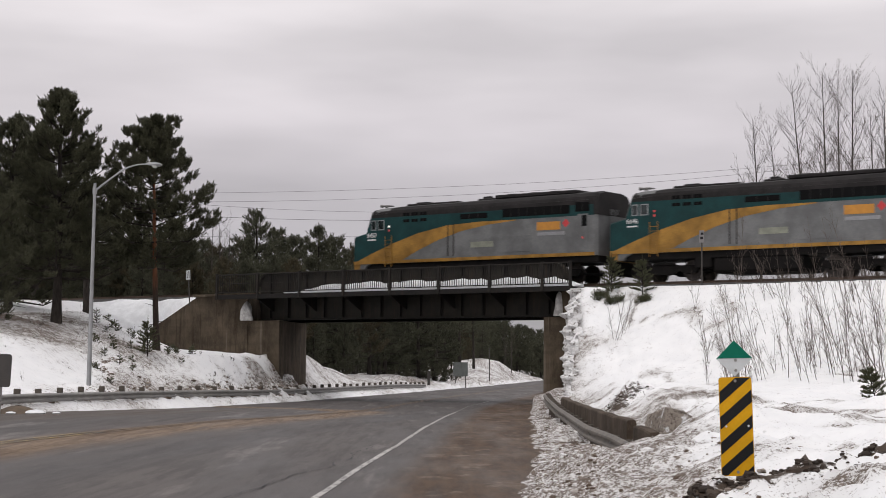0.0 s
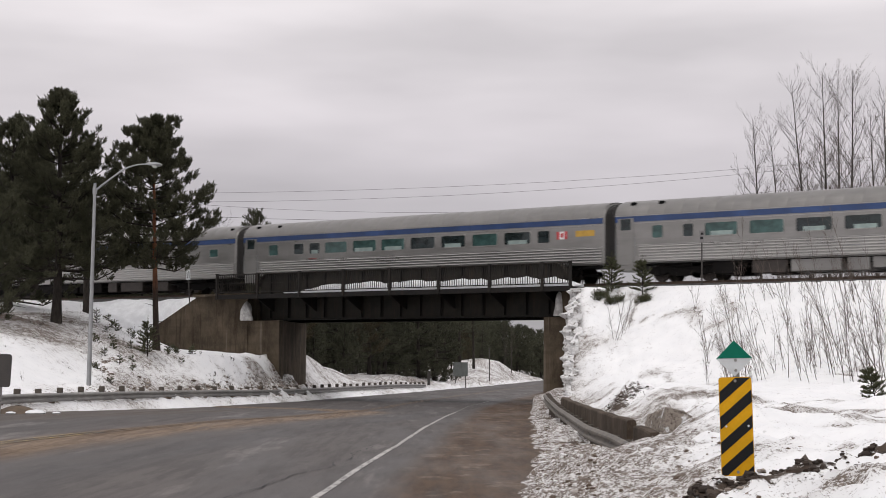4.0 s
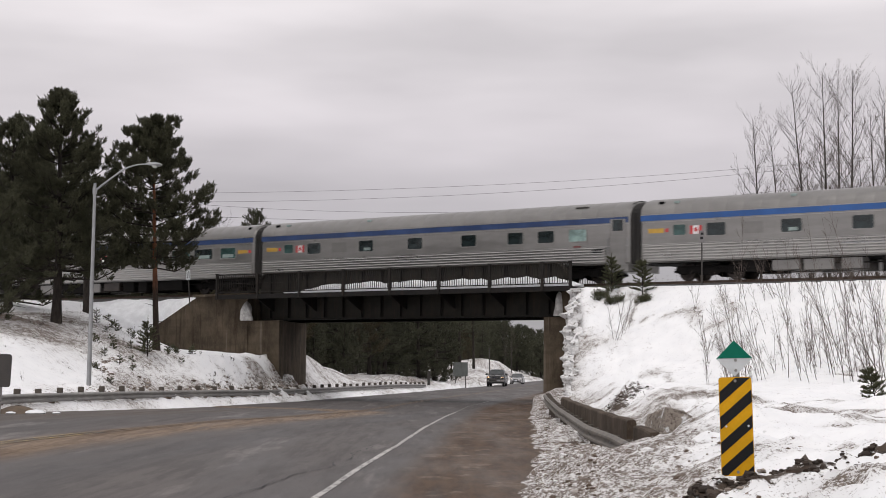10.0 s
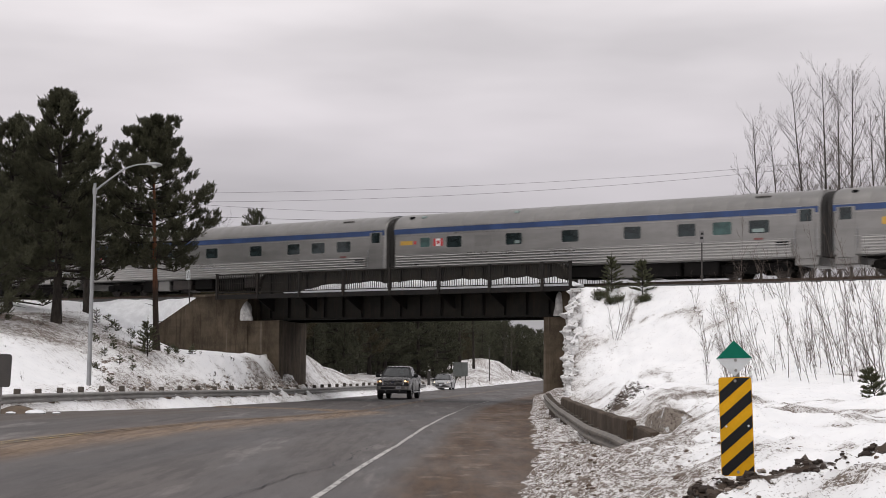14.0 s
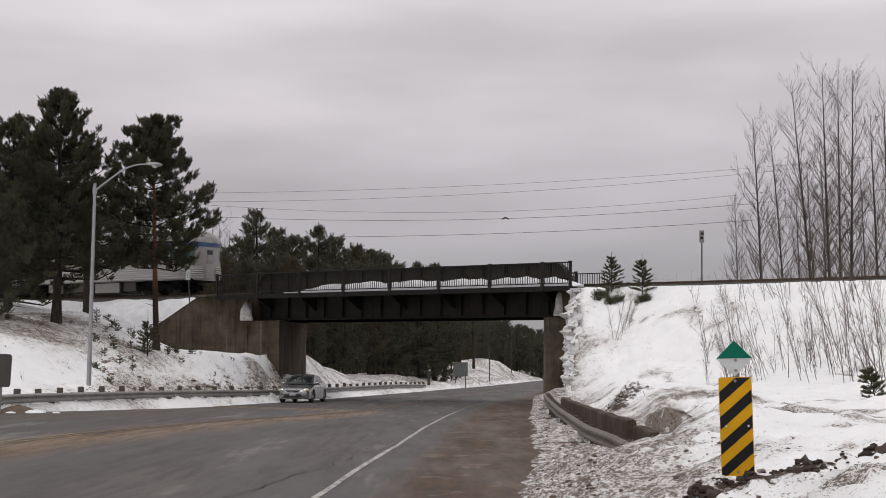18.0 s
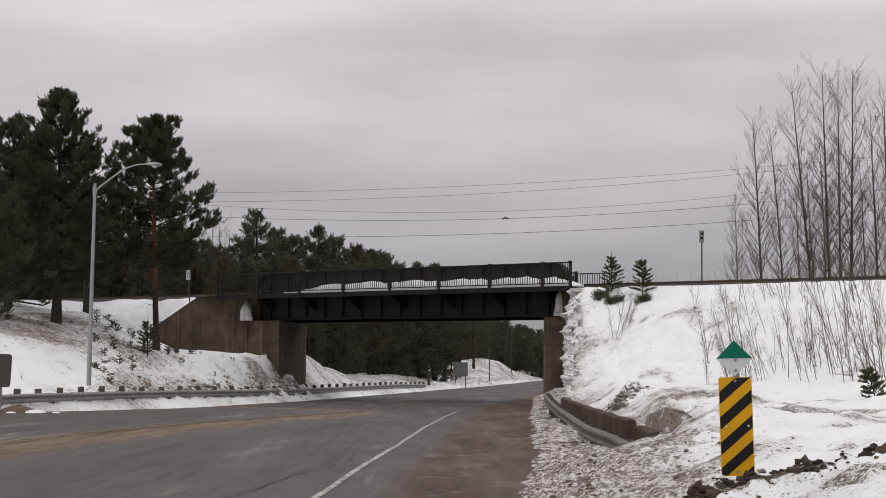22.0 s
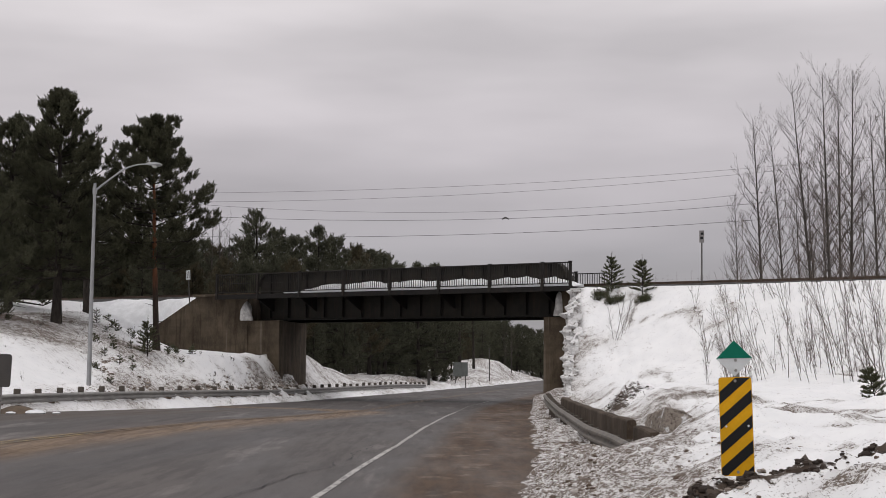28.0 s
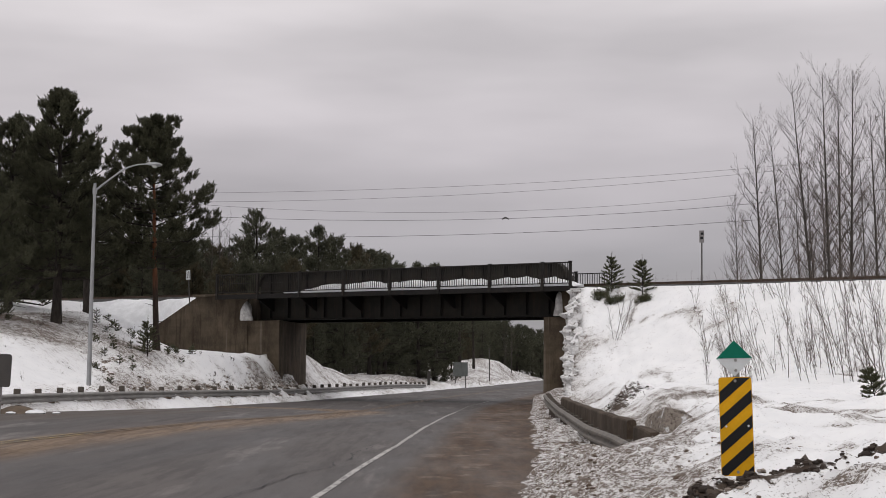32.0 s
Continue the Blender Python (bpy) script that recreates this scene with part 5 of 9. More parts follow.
def diner_car():
    c = coach_body("dining_car", "stainless steel dining car with a run of wide windows", 5)
    siding(c, [(0.5, 2.1), (2.95, 25.5)])
    for sg in (-1, 1):
        d = part("door", Shape().box((2.5 - CAR_L / 2, sg * (SIDE + 0.012), 1.95), (0.72, 0.03, 2.1), 0.01), STEEL, c, "narrow service door")
        part("pane", Shape().box((2.5 - CAR_L / 2, sg * (SIDE + 0.03), 2.75), (0.36, 0.008, 0.42)), PANE_DARK, d)
    fill_windows(c, [(3.97, 4.49, "d")], 2.5, 0.36)
    fill_windows(c, [(12.7, 13.92, "d"), (14.61, 16.15, "d"), (16.58, 18.16, "t"), (18.58, 20.16, "t"), (20.56, 22.16, "d"), (22.83, 24.11, "t")], 2.38, 0.60)
    blinds(c, [(14.9, 15.9), (16.9, 17.9), (18.9, 19.9), (20.8, 21.9), (23.0, 23.9)])
    flag(c, 11.86 - CAR_L / 2, 12.5 - CAR_L / 2, 2.42)
    logo(c, 24.3, 25.1, 2.42, 0.2, True)
    bars(c, 5.2, 5.6, 1.7, 0.08, DULL_RED)
    bars(c, 11.5, 13.0, 1.5)
    rv = Shape()
    rv.tube([(8.2 - CAR_L / 2, -0.5, 4.0), (8.2 - CAR_L / 2, -0.5, 4.24)], [0.34, 0.3], 12)
    part("roof_fan", rv, GALV_DULL, c)
    roof_box(c, 0.9 - CAR_L / 2, -1.15, 3.78, (0.6, 0.25, 0.16), BLIND)
    hr = Shape().tube([(12.0 - CAR_L / 2, -1.3, 3.7), (12.0 - CAR_L / 2, -1.36, 3.78), (14.4 - CAR_L / 2, -1.36, 3.78), (14.4 - CAR_L / 2, -1.3, 3.7)], 0.02, 6)
    part("grab_rail", hr, GRILLE, c)
    roof_box(c, 25.0 - CAR_L / 2, -1.2, 3.78, (0.22, 0.2, 0.2), GRILLE)
    return c


def sleeper_car(seed, variant):
    pick = random.Random(seed)
    c = coach_body("sleeping_car", "stainless steel sleeping car with small square windows and blue stripe", seed, 1)
    siding(c, [(0.5, 24.2)])
    kinds = [["d", "d", "d", "d", "d", "d", "p"], ["d", "d", "d", "d", "d", "t", "t"], ["d", "d", "d", "d", "d", "d", "d"], ["d", "d", "d", "d", "d", "t", "d"]][variant]
    spans = [(3.98, 5.05), (7.9, 8.98), (11.42, 12.48), (15.13, 16.15), (18.17, 19.2), (20.09, 21.12), (22.01, 23.09)]
    fill_windows(c, [(a, b, k) for (a, b), k in zip(spans, kinds)], 2.41, 0.60)
    fill_windows(c, [(2.17, 2.89, "t")], 2.45, 0.50)
    part("panel", plate(5.9 - CAR_L / 2, 6.99 - CAR_L / 2, 2.12, 2.68, 0.010), STEEL_ROOF, c)
    blinds(c, [(8.3, 8.75)] if variant < 3 else [(8.5, 8.8), (22.2, 22.8)], 2.24, 0.16)
    flag(c, 3.1 - CAR_L / 2, 3.75 - CAR_L / 2, 2.42)
    logo(c, 0.78, 1.65, 2.45, 0.22, True)
    bars(c, 22.3, 22.75, 1.84, 0.09, DULL_RED)
    bars(c, 10.8, 13.2, 1.48)
    vent = part("louvre", plate(23.42 - CAR_L / 2, 24.04 - CAR_L / 2, 1.5, 1.66, 0.05), GRILLE, c)
    for q in (1.35, 2.2, 8.4):
        roof_box(c, q - CAR_L / 2, -1.15, 3.82, (0.28, 0.25, 0.16), BLIND if q > 2 else GRILLE)
    roof_box(c, 22.6 - CAR_L / 2, -1.1, 3.86, (0.8, 0.3, 0.08), STEEL_ROOF)
    return c


def park_car():
    c = coach_body("dome_observation_car", "stainless steel tail car with dome and rounded observation end", 12, -1, tail=True)
    siding(c, [(1.75, 24.5)])
    fill_windows(c, [(4.1, 5.17, "d"), (7.2, 8.25, "d"), (10.35, 11.4, "t")], 2.42, 0.60)
    fill_windows(c, [(13.13, 13.94, "d"), (14.54, 15.43, "d"), (15.84, 16.67, "d"), (17.26, 18.11, "d")], 2.36, 0.42)
    fill_windows(c, [(19.31, 19.88, "d"), (20.38, 21.69, "d"), (22.43, 23.37, "t"), (23.56, 24.48, "t")], 2.45, 0.66)
    blinds(c, [(15.95, 16.3), (17.4, 17.8), (20.6, 21.4)])
    flag(c, 5.88 - CAR_L / 2, 6.48 - CAR_L / 2, 2.45)
    logo(c, 2.7, 3.76, 2.42, 0.34)
    bars(c, 20.9, 21.3, 1.87, 0.07, DULL_RED)
    bars(c, 14.2, 17.0, 1.42)
    dome(c, 12.2, 21.0, [12.85, 13.92, 14.9, 15.9, 16.87, 17.85, 18.85], 21)
    h = CAR_L / 2
    # panes, stripe and flutes that follow the rounded tail
    for sg in (-1, 1):
        def band(ta, tb, rows):
            ts = sorted({ta, tb, *[t for t in TAIL_T if ta < t < tb]})
            secs = []
            for t in ts:
                x, y = tail_skin(t)
                secs.append([(x + o * min(1, 1.2 * t), sg * (y + o), z) for o, z in rows])
            return Shape().loft(secs, closed=False, cap=False)
        for ta, tb, mat in ((0.12, 0.80, PANE_TEAL),):
            part("observation_window", band(ta, tb, [(0.022, 2.12), (0.022, 2.78)]), mat, c, "curved observation window", recalc=False)
        part("letterboard", band(0.0, 0.99, [(0.022, 2.95), (0.022, 3.22)]), STRIPE, c, recalc=False)
        d = (1.76 - 0.95) / 6
        rows = []
        for r in range(6):
            za = 0.95 + d * r
            rows += [(0.012, za), (0.012, za + d * 0.25), (0.05, za + d * 0.4), (0.06, za + d * 0.62), (0.05, za + d * 0.86), (0.012, za + d - 0.002)]
        part("fluted_siding", band(0.0, 0.98, rows), STEEL_FLUTE, c, recalc=False)
    x_end, y_end = tail_at(1.0)
    part("letterboard", Shape().box((x_end + 0.012, 0, 3.085), (0.02, 2 * y_end + 0.06, 0.27)), STRIPE, c)
    ed = part("end_door", Shape().box((x_end + 0.01, 0, 1.95), (0.03, 0.66, 1.9), 0.01), STEEL, c, "door in the rounded tail")
    part("pane", Shape().box((x_end + 0.028, 0, 2.45), (0.01, 0.5, 0.62)), PANE_DARK, ed)
    for q, yy, zz in ((21.85, -1.2, 3.95), (23.45, -1.2, 3.95), (25.1, -0.5, 3.78)):
        part("marker_lamp", Shape().box((q - h, yy, zz), (0.16, 0.16, 0.16), 0.05), GRILLE, c)
    part("tail_sign", Shape().box((h - 0.38, -0.0, 2.2), (0.1, 0.5, 0.5), 0.03), GALV_DULL, c)
    fair = Shape()
    fair.loft([[(x, y * k, 3.6 + (z - 3.6) * kz) for y, z in ((-1.2, 3.6), (-1.15, 3.95), (-0.8, 4.2), (0, 4.3), (0.8, 4.2), (1.15, 3.95), (1.2, 3.6))] for x, k, kz in ((h - 5.3, 0.8, 0.6), (h - 4.9, 1.0, 0.98), (h - 2.4, 1.0, 0.96), (h - 1.5, 0.95, 0.8), (h - 0.9, 0.75, 0.4), (h - 0.7, 0.6, 0.1))])
    part("roof_fairing", fair, FAIRING, c, "pale snow-dusted roof fairing", smooth=40)
    roof_box(c, 1.3 - h, -1.15, 3.82, (0.28, 0.25, 0.16), GRILLE)
    roof_box(c, 3.0 - h, -1.15, 3.82, (0.28, 0.25, 0.16), GRILLE)
    return c


def loco_section(x, hw, zt, zs, low=1.39):
    half = [(hw - 0.03, low), (hw, low + 0.06), (hw, zs), (hw * 0.975, zs + (zt - zs) * 0.36), (hw * 0.86, zs + (zt - zs) * 0.76), (hw * 0.55, zt)]
    return [(x, -a, b) for a, b in half] + [(x, a, b) for a, b in reversed(half)]


LOCO_L = 17.0


def locomotive(number, lit):
    c = thing("locomotive", Matrix.Identity(4), "diesel passenger locomotive in teal, grey and yellow paint numbered " + number, "locomotive", "train")
    o = -LOCO_L / 2
    body = Shape()
    body.loft([loco_section(o + 0.22, 1.05, 2.95, 2.7, 1.05), loco_section(o + 0.42, 1.42, 3.02, 2.85, 1.05), loco_section(o + 1.28, SIDE, 3.18, 3.0, 1.05), loco_section(o + 1.34, SIDE, 3.24, 3.05, 1.2), loco_section(o + 1.72, SIDE, 4.42, 4.1, 1.39),
               loco_section(o + 2.2, SIDE, 4.52, 4.18), loco_section(o + 3.4, SIDE, 4.55, 4.15), loco_section(o + 16.45, SIDE, 4.66, 4.2), loco_section(o + 16.62, SIDE - 0.08, 4.6, 4.15)])
    part("cowl", body, LOCO_GREY, c, smooth=25)
    y = SIDE
    # paint: teal upper side, yellow sweep rising from the nose, yellow sill stripe
    curve_a = [(0.45, 1.45), (1.6, 1.9), (3.3, 2.48), (5.0, 2.95), (7.0, 3.30), (9.2, 3.40), (16.45, 3.42)]
    curve_b = [(4.0, 1.56), (5.0, 2.0), (6.4, 2.52), (8.0, 2.95), (9.8, 3.22), (11.6, 3.36)]
    for sg in (-1, 1):
        ya, yb = sg * (y + 0.001), sg * (y + 0.007)
        t = Shape()
        top = [(16.45, 4.17), (3.4, 4.14), (1.74, 4.08), (1.36, 3.06), (0.5, 2.86)]
        t.prism([(o + a, b) for a, b in curve_a + top], "y", min(ya, yb), max(ya, yb))
        part("upper_paint", t, TEAL, c, "dark teal upper side")
        part("roof_edge", Shape().prism([(o + 16.45, 3.96), (o + 16.45, 4.20), (o + 3.4, 4.16), (o + 1.78, 4.11), (o + 1.72, 3.93), (o + 3.4, 3.92)], "y", min(sg * y, sg * (y + 0.011)), max(sg * y, sg * (y + 0.011))), LOCO_ROOF, c, "grimy dark roof edge")
        s = Shape()
        s.prism([(o + a, b) for a, b in curve_a[:-1] + [(11.6, 3.40)] + curve_b[::-1] + [(2.0, 1.56), (0.45, 1.38)]], "y", min(ya, yb), max(ya, yb))
        part("sweep_paint", s, LOCO_YELLOW, c, "yellow sweep rising from the nose")
        l = Shape().box((o + 8.45, sg * (y + 0.006), 1.47), (16.0, 0.014, 0.17))
        part("sill_stripe", l, LOCO_YELLOW, c)
        # louvres, grilles and doors
        for a, b, z0, z1, nm in ((7.95, 9.75, 3.58, 3.86, "louvre"), (10.75, 14.95, 3.55, 4.0, "radiator_grille"), (15.3, 16.15, 3.62, 4.1, "louvre"), (4.0, 4.45, 3.94, 4.12, "louvre"), (4.6, 5.05, 3.94, 4.12, "louvre"), (5.2, 5.65, 3.94, 4.12, "louvre"), (4.0, 4.45, 3.60, 3.76, "louvre"), (4.6, 5.05, 3.60, 3.76, "louvre"), (5.2, 5.65, 3.60, 3.76, "louvre")):
            g = part(nm, Shape().box((o + (a + b) / 2, sg * (y + 0.010), (z0 + z1) / 2), (b - a, 0.024, z1 - z0), 0.005), GRILLE, c)
            n = max(2, int((b - a) / 0.5))
            for k in range(1, n):
                part("bar", Shape().box((o + a + (b - a) * k / n, sg * (y + 0.022), (z0 + z1) / 2), (0.025, 0.012, z1 - z0 - 0.02)), LOCO_ROOF, g)
        for a in (7.12, 7.5):
            part("panel_seam", Shape().box((o + a, sg * (y + 0.012), 2.5), (0.05, 0.02, 1.7)), LOCO_ROOF, c)
        part("door", Shape().box((o + 15.75, sg * (y + 0.012), 2.55), (0.62, 0.024, 1.9), 0.008), LOCO_GREY, c, "rear side door")
        part("hatch", Shape().box((o + 15.85, sg * (y + 0.028), 3.15), (0.3, 0.012, 0.55), 0.01), GRILLE, c)
        part("hatch", Shape().box((o + 11.6, sg * (y + 0.008), 2.15), (1.9, 0.016, 0.85), 0.006), LOCO_GREY, c)
        for a, b in ((1.72, 2.08), (2.2, 2.66)):
            w = part("cab_window", Shape().box((o + (a + b) / 2, sg * (y + 0.012), 3.52), (b - a, 0.02, 0.56), 0.008), GALV, c)
            part("pane", Shape().box((o + (a + b) / 2, sg * (y + 0.026), 3.52), (b - a - 0.1, 0.008, 0.46), 0.003), PANE_DARK, w)
        part("emblem", Shape().box((o + 13.65, sg * (y + 0.007), 2.98), (1.45, 0.012, 0.42)), LOGO_ORANGE, c, "yellow emblem panel")
        part("emblem_leaf", Shape().box((o + 14.72, sg * (y + 0.007), 3.08), (0.32, 0.012, 0.32), 0, Matrix.Rotation(radians(45), 3, "Y")), FLAG_RED, c)
        part("lettering", Shape().box((o + 13.8, sg * (y + 0.007), 2.58), (1.7, 0.01, 0.17)), LETTER_GREY, c)
        part("lettering", Shape().box((o + 9.4, sg * (y + 0.007), 2.2), (1.5, 0.01, 0.3)), plain("faded_lettering", (0.23, 0.24, 0.19), 0.6), c)
        for a, z, mat in ((3.02, 3.42, LAMP_WHITE if lit else LAMP_RED), (3.02, 3.2, LAMP_RED), (15.75, 2.3, LAMP_RED)):
            part("marker_lamp", Shape().box((o + a, sg * (y + 0.03), z), (0.10, 0.06, 0.12), 0.03), mat, c)
        ld = Shape()
        for k in range(7):
            ld.tube([(o + 2.78, sg * (y + 0.04), 1.35 + 0.22 * k), (o + 3.2, sg * (y + 0.04), 1.35 + 0.22 * k)], 0.016, 6)
        for q in (2.76, 3.22):
            ld.tube([(o + q, sg * (y + 0.05), 1.2), (o + q, sg * (y + 0.05), 2.9)], 0.018, 6)
        part("ladder", ld, LOCO_YELLOW, c)
        txt = bpy.data.curves.new("road_number", "FONT")
        txt.body, txt.size, txt.extrude, txt.align_x = number, 0.34, 0.004, "CENTER"
        tob = bpy.data.objects.new("road_number", txt)
        me = bpy.data.meshes.new_from_object(tob)
        me.materials.append(FLAG_WHITE)
        bpy.data.objects.remove(tob)
        rot = Matrix.Rotation(radians(90), 4, "X") if sg < 0 else Matrix.Rotation(math.pi, 4, "Z") @ Matrix.Rotation(radians(90), 4, "X")
        part("road_number", me, None, c, "white road number on the cab side", at=Matrix.Translation((o + 1.75, sg * (y + 0.012), 2.86)) @ rot)
        part("lettering", Shape().box((o + 1.75, sg * (y + 0.01), 2.72), (0.6, 0.008, 0.07)), FLAG_WHITE, c)
    # nose and windshield
    for y0 in (-0.68, 0.68):
        vs = [(o + 1.36, y0 - 0.5, 3.42), (o + 1.36, y0 + 0.5, 3.42), (o + 1.58, y0 + 0.47, 4.12), (o + 1.58, y0 - 0.47, 4.12)]
        vs += [(a + 0.05, b, z) for a, b, z in vs]
        part("windshield", Shape().add(vs, [(0, 1, 2, 3), (7, 6, 5, 4), (0, 4, 5, 1), (1, 5, 6, 2), (2, 6, 7, 3), (3, 7, 4, 0)]), PANE_DARK, c)
    nose = Shape()
    nose.loft([[(p[0] - 0.012, p[1] * 1.006, p[2] + 0.004) for p in loco_section(o + a, hw, zt, zs, lo)] for a, hw, zt, zs, lo in ((0.21, 1.05, 2.95, 2.7, 1.9), (0.42, 1.42, 3.02, 2.85, 1.9), (1.3, SIDE - 0.006, 3.18, 3.0, 2.1))])
    part("nose_paint", nose, TEAL, c, smooth=25)
    nz = Shape()
    nz.loft([[(p[0] - 0.012, p[1] * 1.006, p[2]) for p in loco_section(o + a, hw, 1.9, 1.8, 1.03)] for a, hw in ((0.21, 1.05), (0.42, 1.42), (0.9, SIDE - 0.03))])
    part("lower_nose_paint", nz, LOCO_YELLOW, c, smooth=25)
    roof = Shape()
    roof.loft([[(p[0], p[1] * 1.008, p[2] + 0.006) for p in loco_section(o + x, SIDE, zt, zs)][2:-2] for x, zt, zs in ((1.8, 4.45, 4.12), (3.4, 4.55, 4.15), (16.5, 4.66, 4.2))], closed=False, cap=False)
    part("roof", roof, LOCO_ROOF, c, recalc=False)
    for a, b, z, w, hh in ((3.6, 7.2, 4.6, 1.5, 0.16), (9.8, 15.0, 4.72, 1.9, 0.2), (8.4, 9.5, 4.66, 1.2, 0.14), (4.0, 4.9, 4.72, 0.9, 0.12)):
        part("roof_hatch", Shape().box((o + (a + b) / 2, 0, z), (b - a, w, hh), 0.05), LOCO_ROOF, c)
    for a in (10.6, 12.0, 13.4):
        part("radiator_fan", Shape().tube([(o + a, 0, 4.72), (o + a, 0, 4.88)], [0.62, 0.58], 16), LOCO_ROOF, c)
    hn = Shape()
    hn.tube([(o + 1.9, -0.35, 4.5), (o + 1.9, -0.35, 4.68)], 0.04, 6)
    for yy, x0 in ((-0.5, 1.55), (-0.3, 1.45), (-0.12, 1.6)):
        hn.tube([(o + 2.2, yy, 4.7), (o + x0 + 0.15, yy, 4.7), (o + x0, yy, 4.7)], [0.03, 0.04, 0.09], 8)
    part("horn", hn, GALV_DULL, c)
    part("exhaust_pipe", Shape().box((o + 8.9, -0.3, 4.78), (0.5, 0.3, 0.14), 0.03), LOCO_ROOF, c)
    # rear end
    cap = Shape().loft([[(p[0], p[1] * 1.012, p[2] + 0.008) for p in loco_section(o + x, hw, zt, zs, 3.42)] for x, hw, zt, zs in ((16.40, SIDE, 4.66, 4.2), (16.46, SIDE, 4.66, 4.2), (16.66, SIDE - 0.08, 4.6, 4.15))])
    part("end_paint", cap, LOCO_ROOF, c, "dark upper end panel", smooth=25)
    part("end_door", Shape().box((o + 16.64, 0, 2.8), (0.04, 0.8, 2.0), 0.01), LOCO_GREY, c)
    # underframe, pilot, tank, trucks
    part("underframe", Shape().box((o + 8.5, 0, 1.225), (16.2, 2.8, 0.35), 0.03), UNDER, c)
    pl = Shape()
    pl.loft([[(o + 0.18, -1.2, 0.35), (o + 0.18, 1.2, 0.35), (o + 0.18, 1.3, 1.1), (o + 0.18, -1.3, 1.1)], [(o + 0.6, -1.45, 0.3), (o + 0.6, 1.45, 0.3), (o + 0.6, 1.45, 1.1), (o + 0.6, -1.45, 1.1)]])
    part("pilot", pl, UNDER, c)
    part("fuel_tank", Shape().box((o + 8.4, 0, 0.72), (4.6, 2.7, 0.85), 0.15), UNDER, c)
    part("battery_box", Shape().box((o + 5.6, -1.2, 0.85), (0.9, 0.4, 0.5), 0.03), UNDER, c)
    part("coupler", Shape().box((o - 0.1, 0, 0.88), (0.7, 0.3, 0.3), 0.05), UNDER, c)
    for q in (3.35, 13.5):
        add_bogie(c, o + q, 2.75, 0.508, WHEEL_L)
    return c


def train_pose(gap, t):
    """Pose on the rails of a point that lies gap metres behind the first car's front end."""
    lx = -(-27.6766 + 17.0 * t - 0.01294 * (t - 8) ** 2) + gap
    return TRACK @ Matrix.Translation((lx, 0, RAIL_Z))


TRAIN = []
for gap, car in ((-25.62, locomotive("6452", True)), (-8.70, locomotive("6446", False))):
    TRAIN.append((car, gap))
for i, car in enumerate((baggage_car(), coach_a(), coach_b(), skyline_car(), diner_car(), sleeper_car(6, 0), sleeper_car(7, 1), sleeper_car(8, 2), sleeper_car(9, 3), park_car())):
    TRAIN.append((car, CAR_L * (i + 0.5)))
# ---- roadside ----
def gz(x, y):
    return float(ground_z(np.array([x]), np.array([y]))[0])


def w_beam(pts, h=0.31, depth=0.085, facing=1):
    """A two-wave guard rail beam along points; facing: +1 shows its waves towards +x."""
    prof = [(0.0, -0.5), (0.35, -0.47), (1.0, -0.33), (1.0, -0.2), (0.25, -0.06), (0.25, 0.06), (1.0, 0.2), (1.0, 0.33), (0.35, 0.47), (0.0, 0.5)]
    sh = Shape()
    secs = []
    for i, p in enumerate(pts):
        a, b = Vector(pts[max(0, i - 1)]), Vector(pts[min(len(pts) - 1, i + 1)])
        d = (b - a).normalized()
        nrm = Vector((d.y, -d.x, 0)).normalized() * facing
        ring = [Vector(p) + nrm * depth * u + Vector((0, 0, h * v)) for u, v in prof]
        ring += [Vector(p) + nrm * (depth * u - 0.006) + Vector((0, 0, h * v)) for u, v in reversed(prof)]
        secs.append(ring)
    sh.loft(secs)
    return sh


def build_left_guard_rail():
    ys = [20 + 0.8 * i for i in range(int((146 - 20) / 0.8))]
    pts = []
    for y in ys:
        x = float(left_rail_x(y)) + 0.35
        # smooth bend: average of neighbours
        x = float(np.mean(left_rail_x(np.array([y - 5, y - 3, y, y + 3, y + 5])))) + 0.15
        z = float(np.interp(y, [22, 57, 67, 73, 90, 130, 146], [0.73, 0.69, 0.645, 0.625, 0.50, 0.52, 0.40]))
        pts.append((x, y, z))
    gr = thing("guard_rail", Matrix.Identity(4), "galvanised guard rail on timber posts along the snowy verge", "guard rail")
    for i in range(0, len(pts) - 4, 4):
        part("beam", w_beam(pts[i:i + 5]), GALV_DULL, gr)
    post = Shape().box((0, 0, 0), (0.2, 0.2, 1.1), 0.02).mesh("post", POST_WOOD)
    for i in range(0, len(pts), 3):
        x, y, z = pts[i]
        p = part("post", post, None, gr, at=Matrix.Translation((x - 0.18, y, z - 0.22 + rnd.uniform(-0.03, 0.05))) @ Matrix.Rotation(rnd.uniform(-0.05, 0.05), 4, "Y"))
    # short end piece, turned back from the road
    x, y, z = pts[-1]
    part("end_terminal", w_beam([(x, y, z), (x - 0.6, y + 1.6, z - 0.08), (x - 1.8, y + 2.8, z - 0.2)]), GALV_DULL, gr)


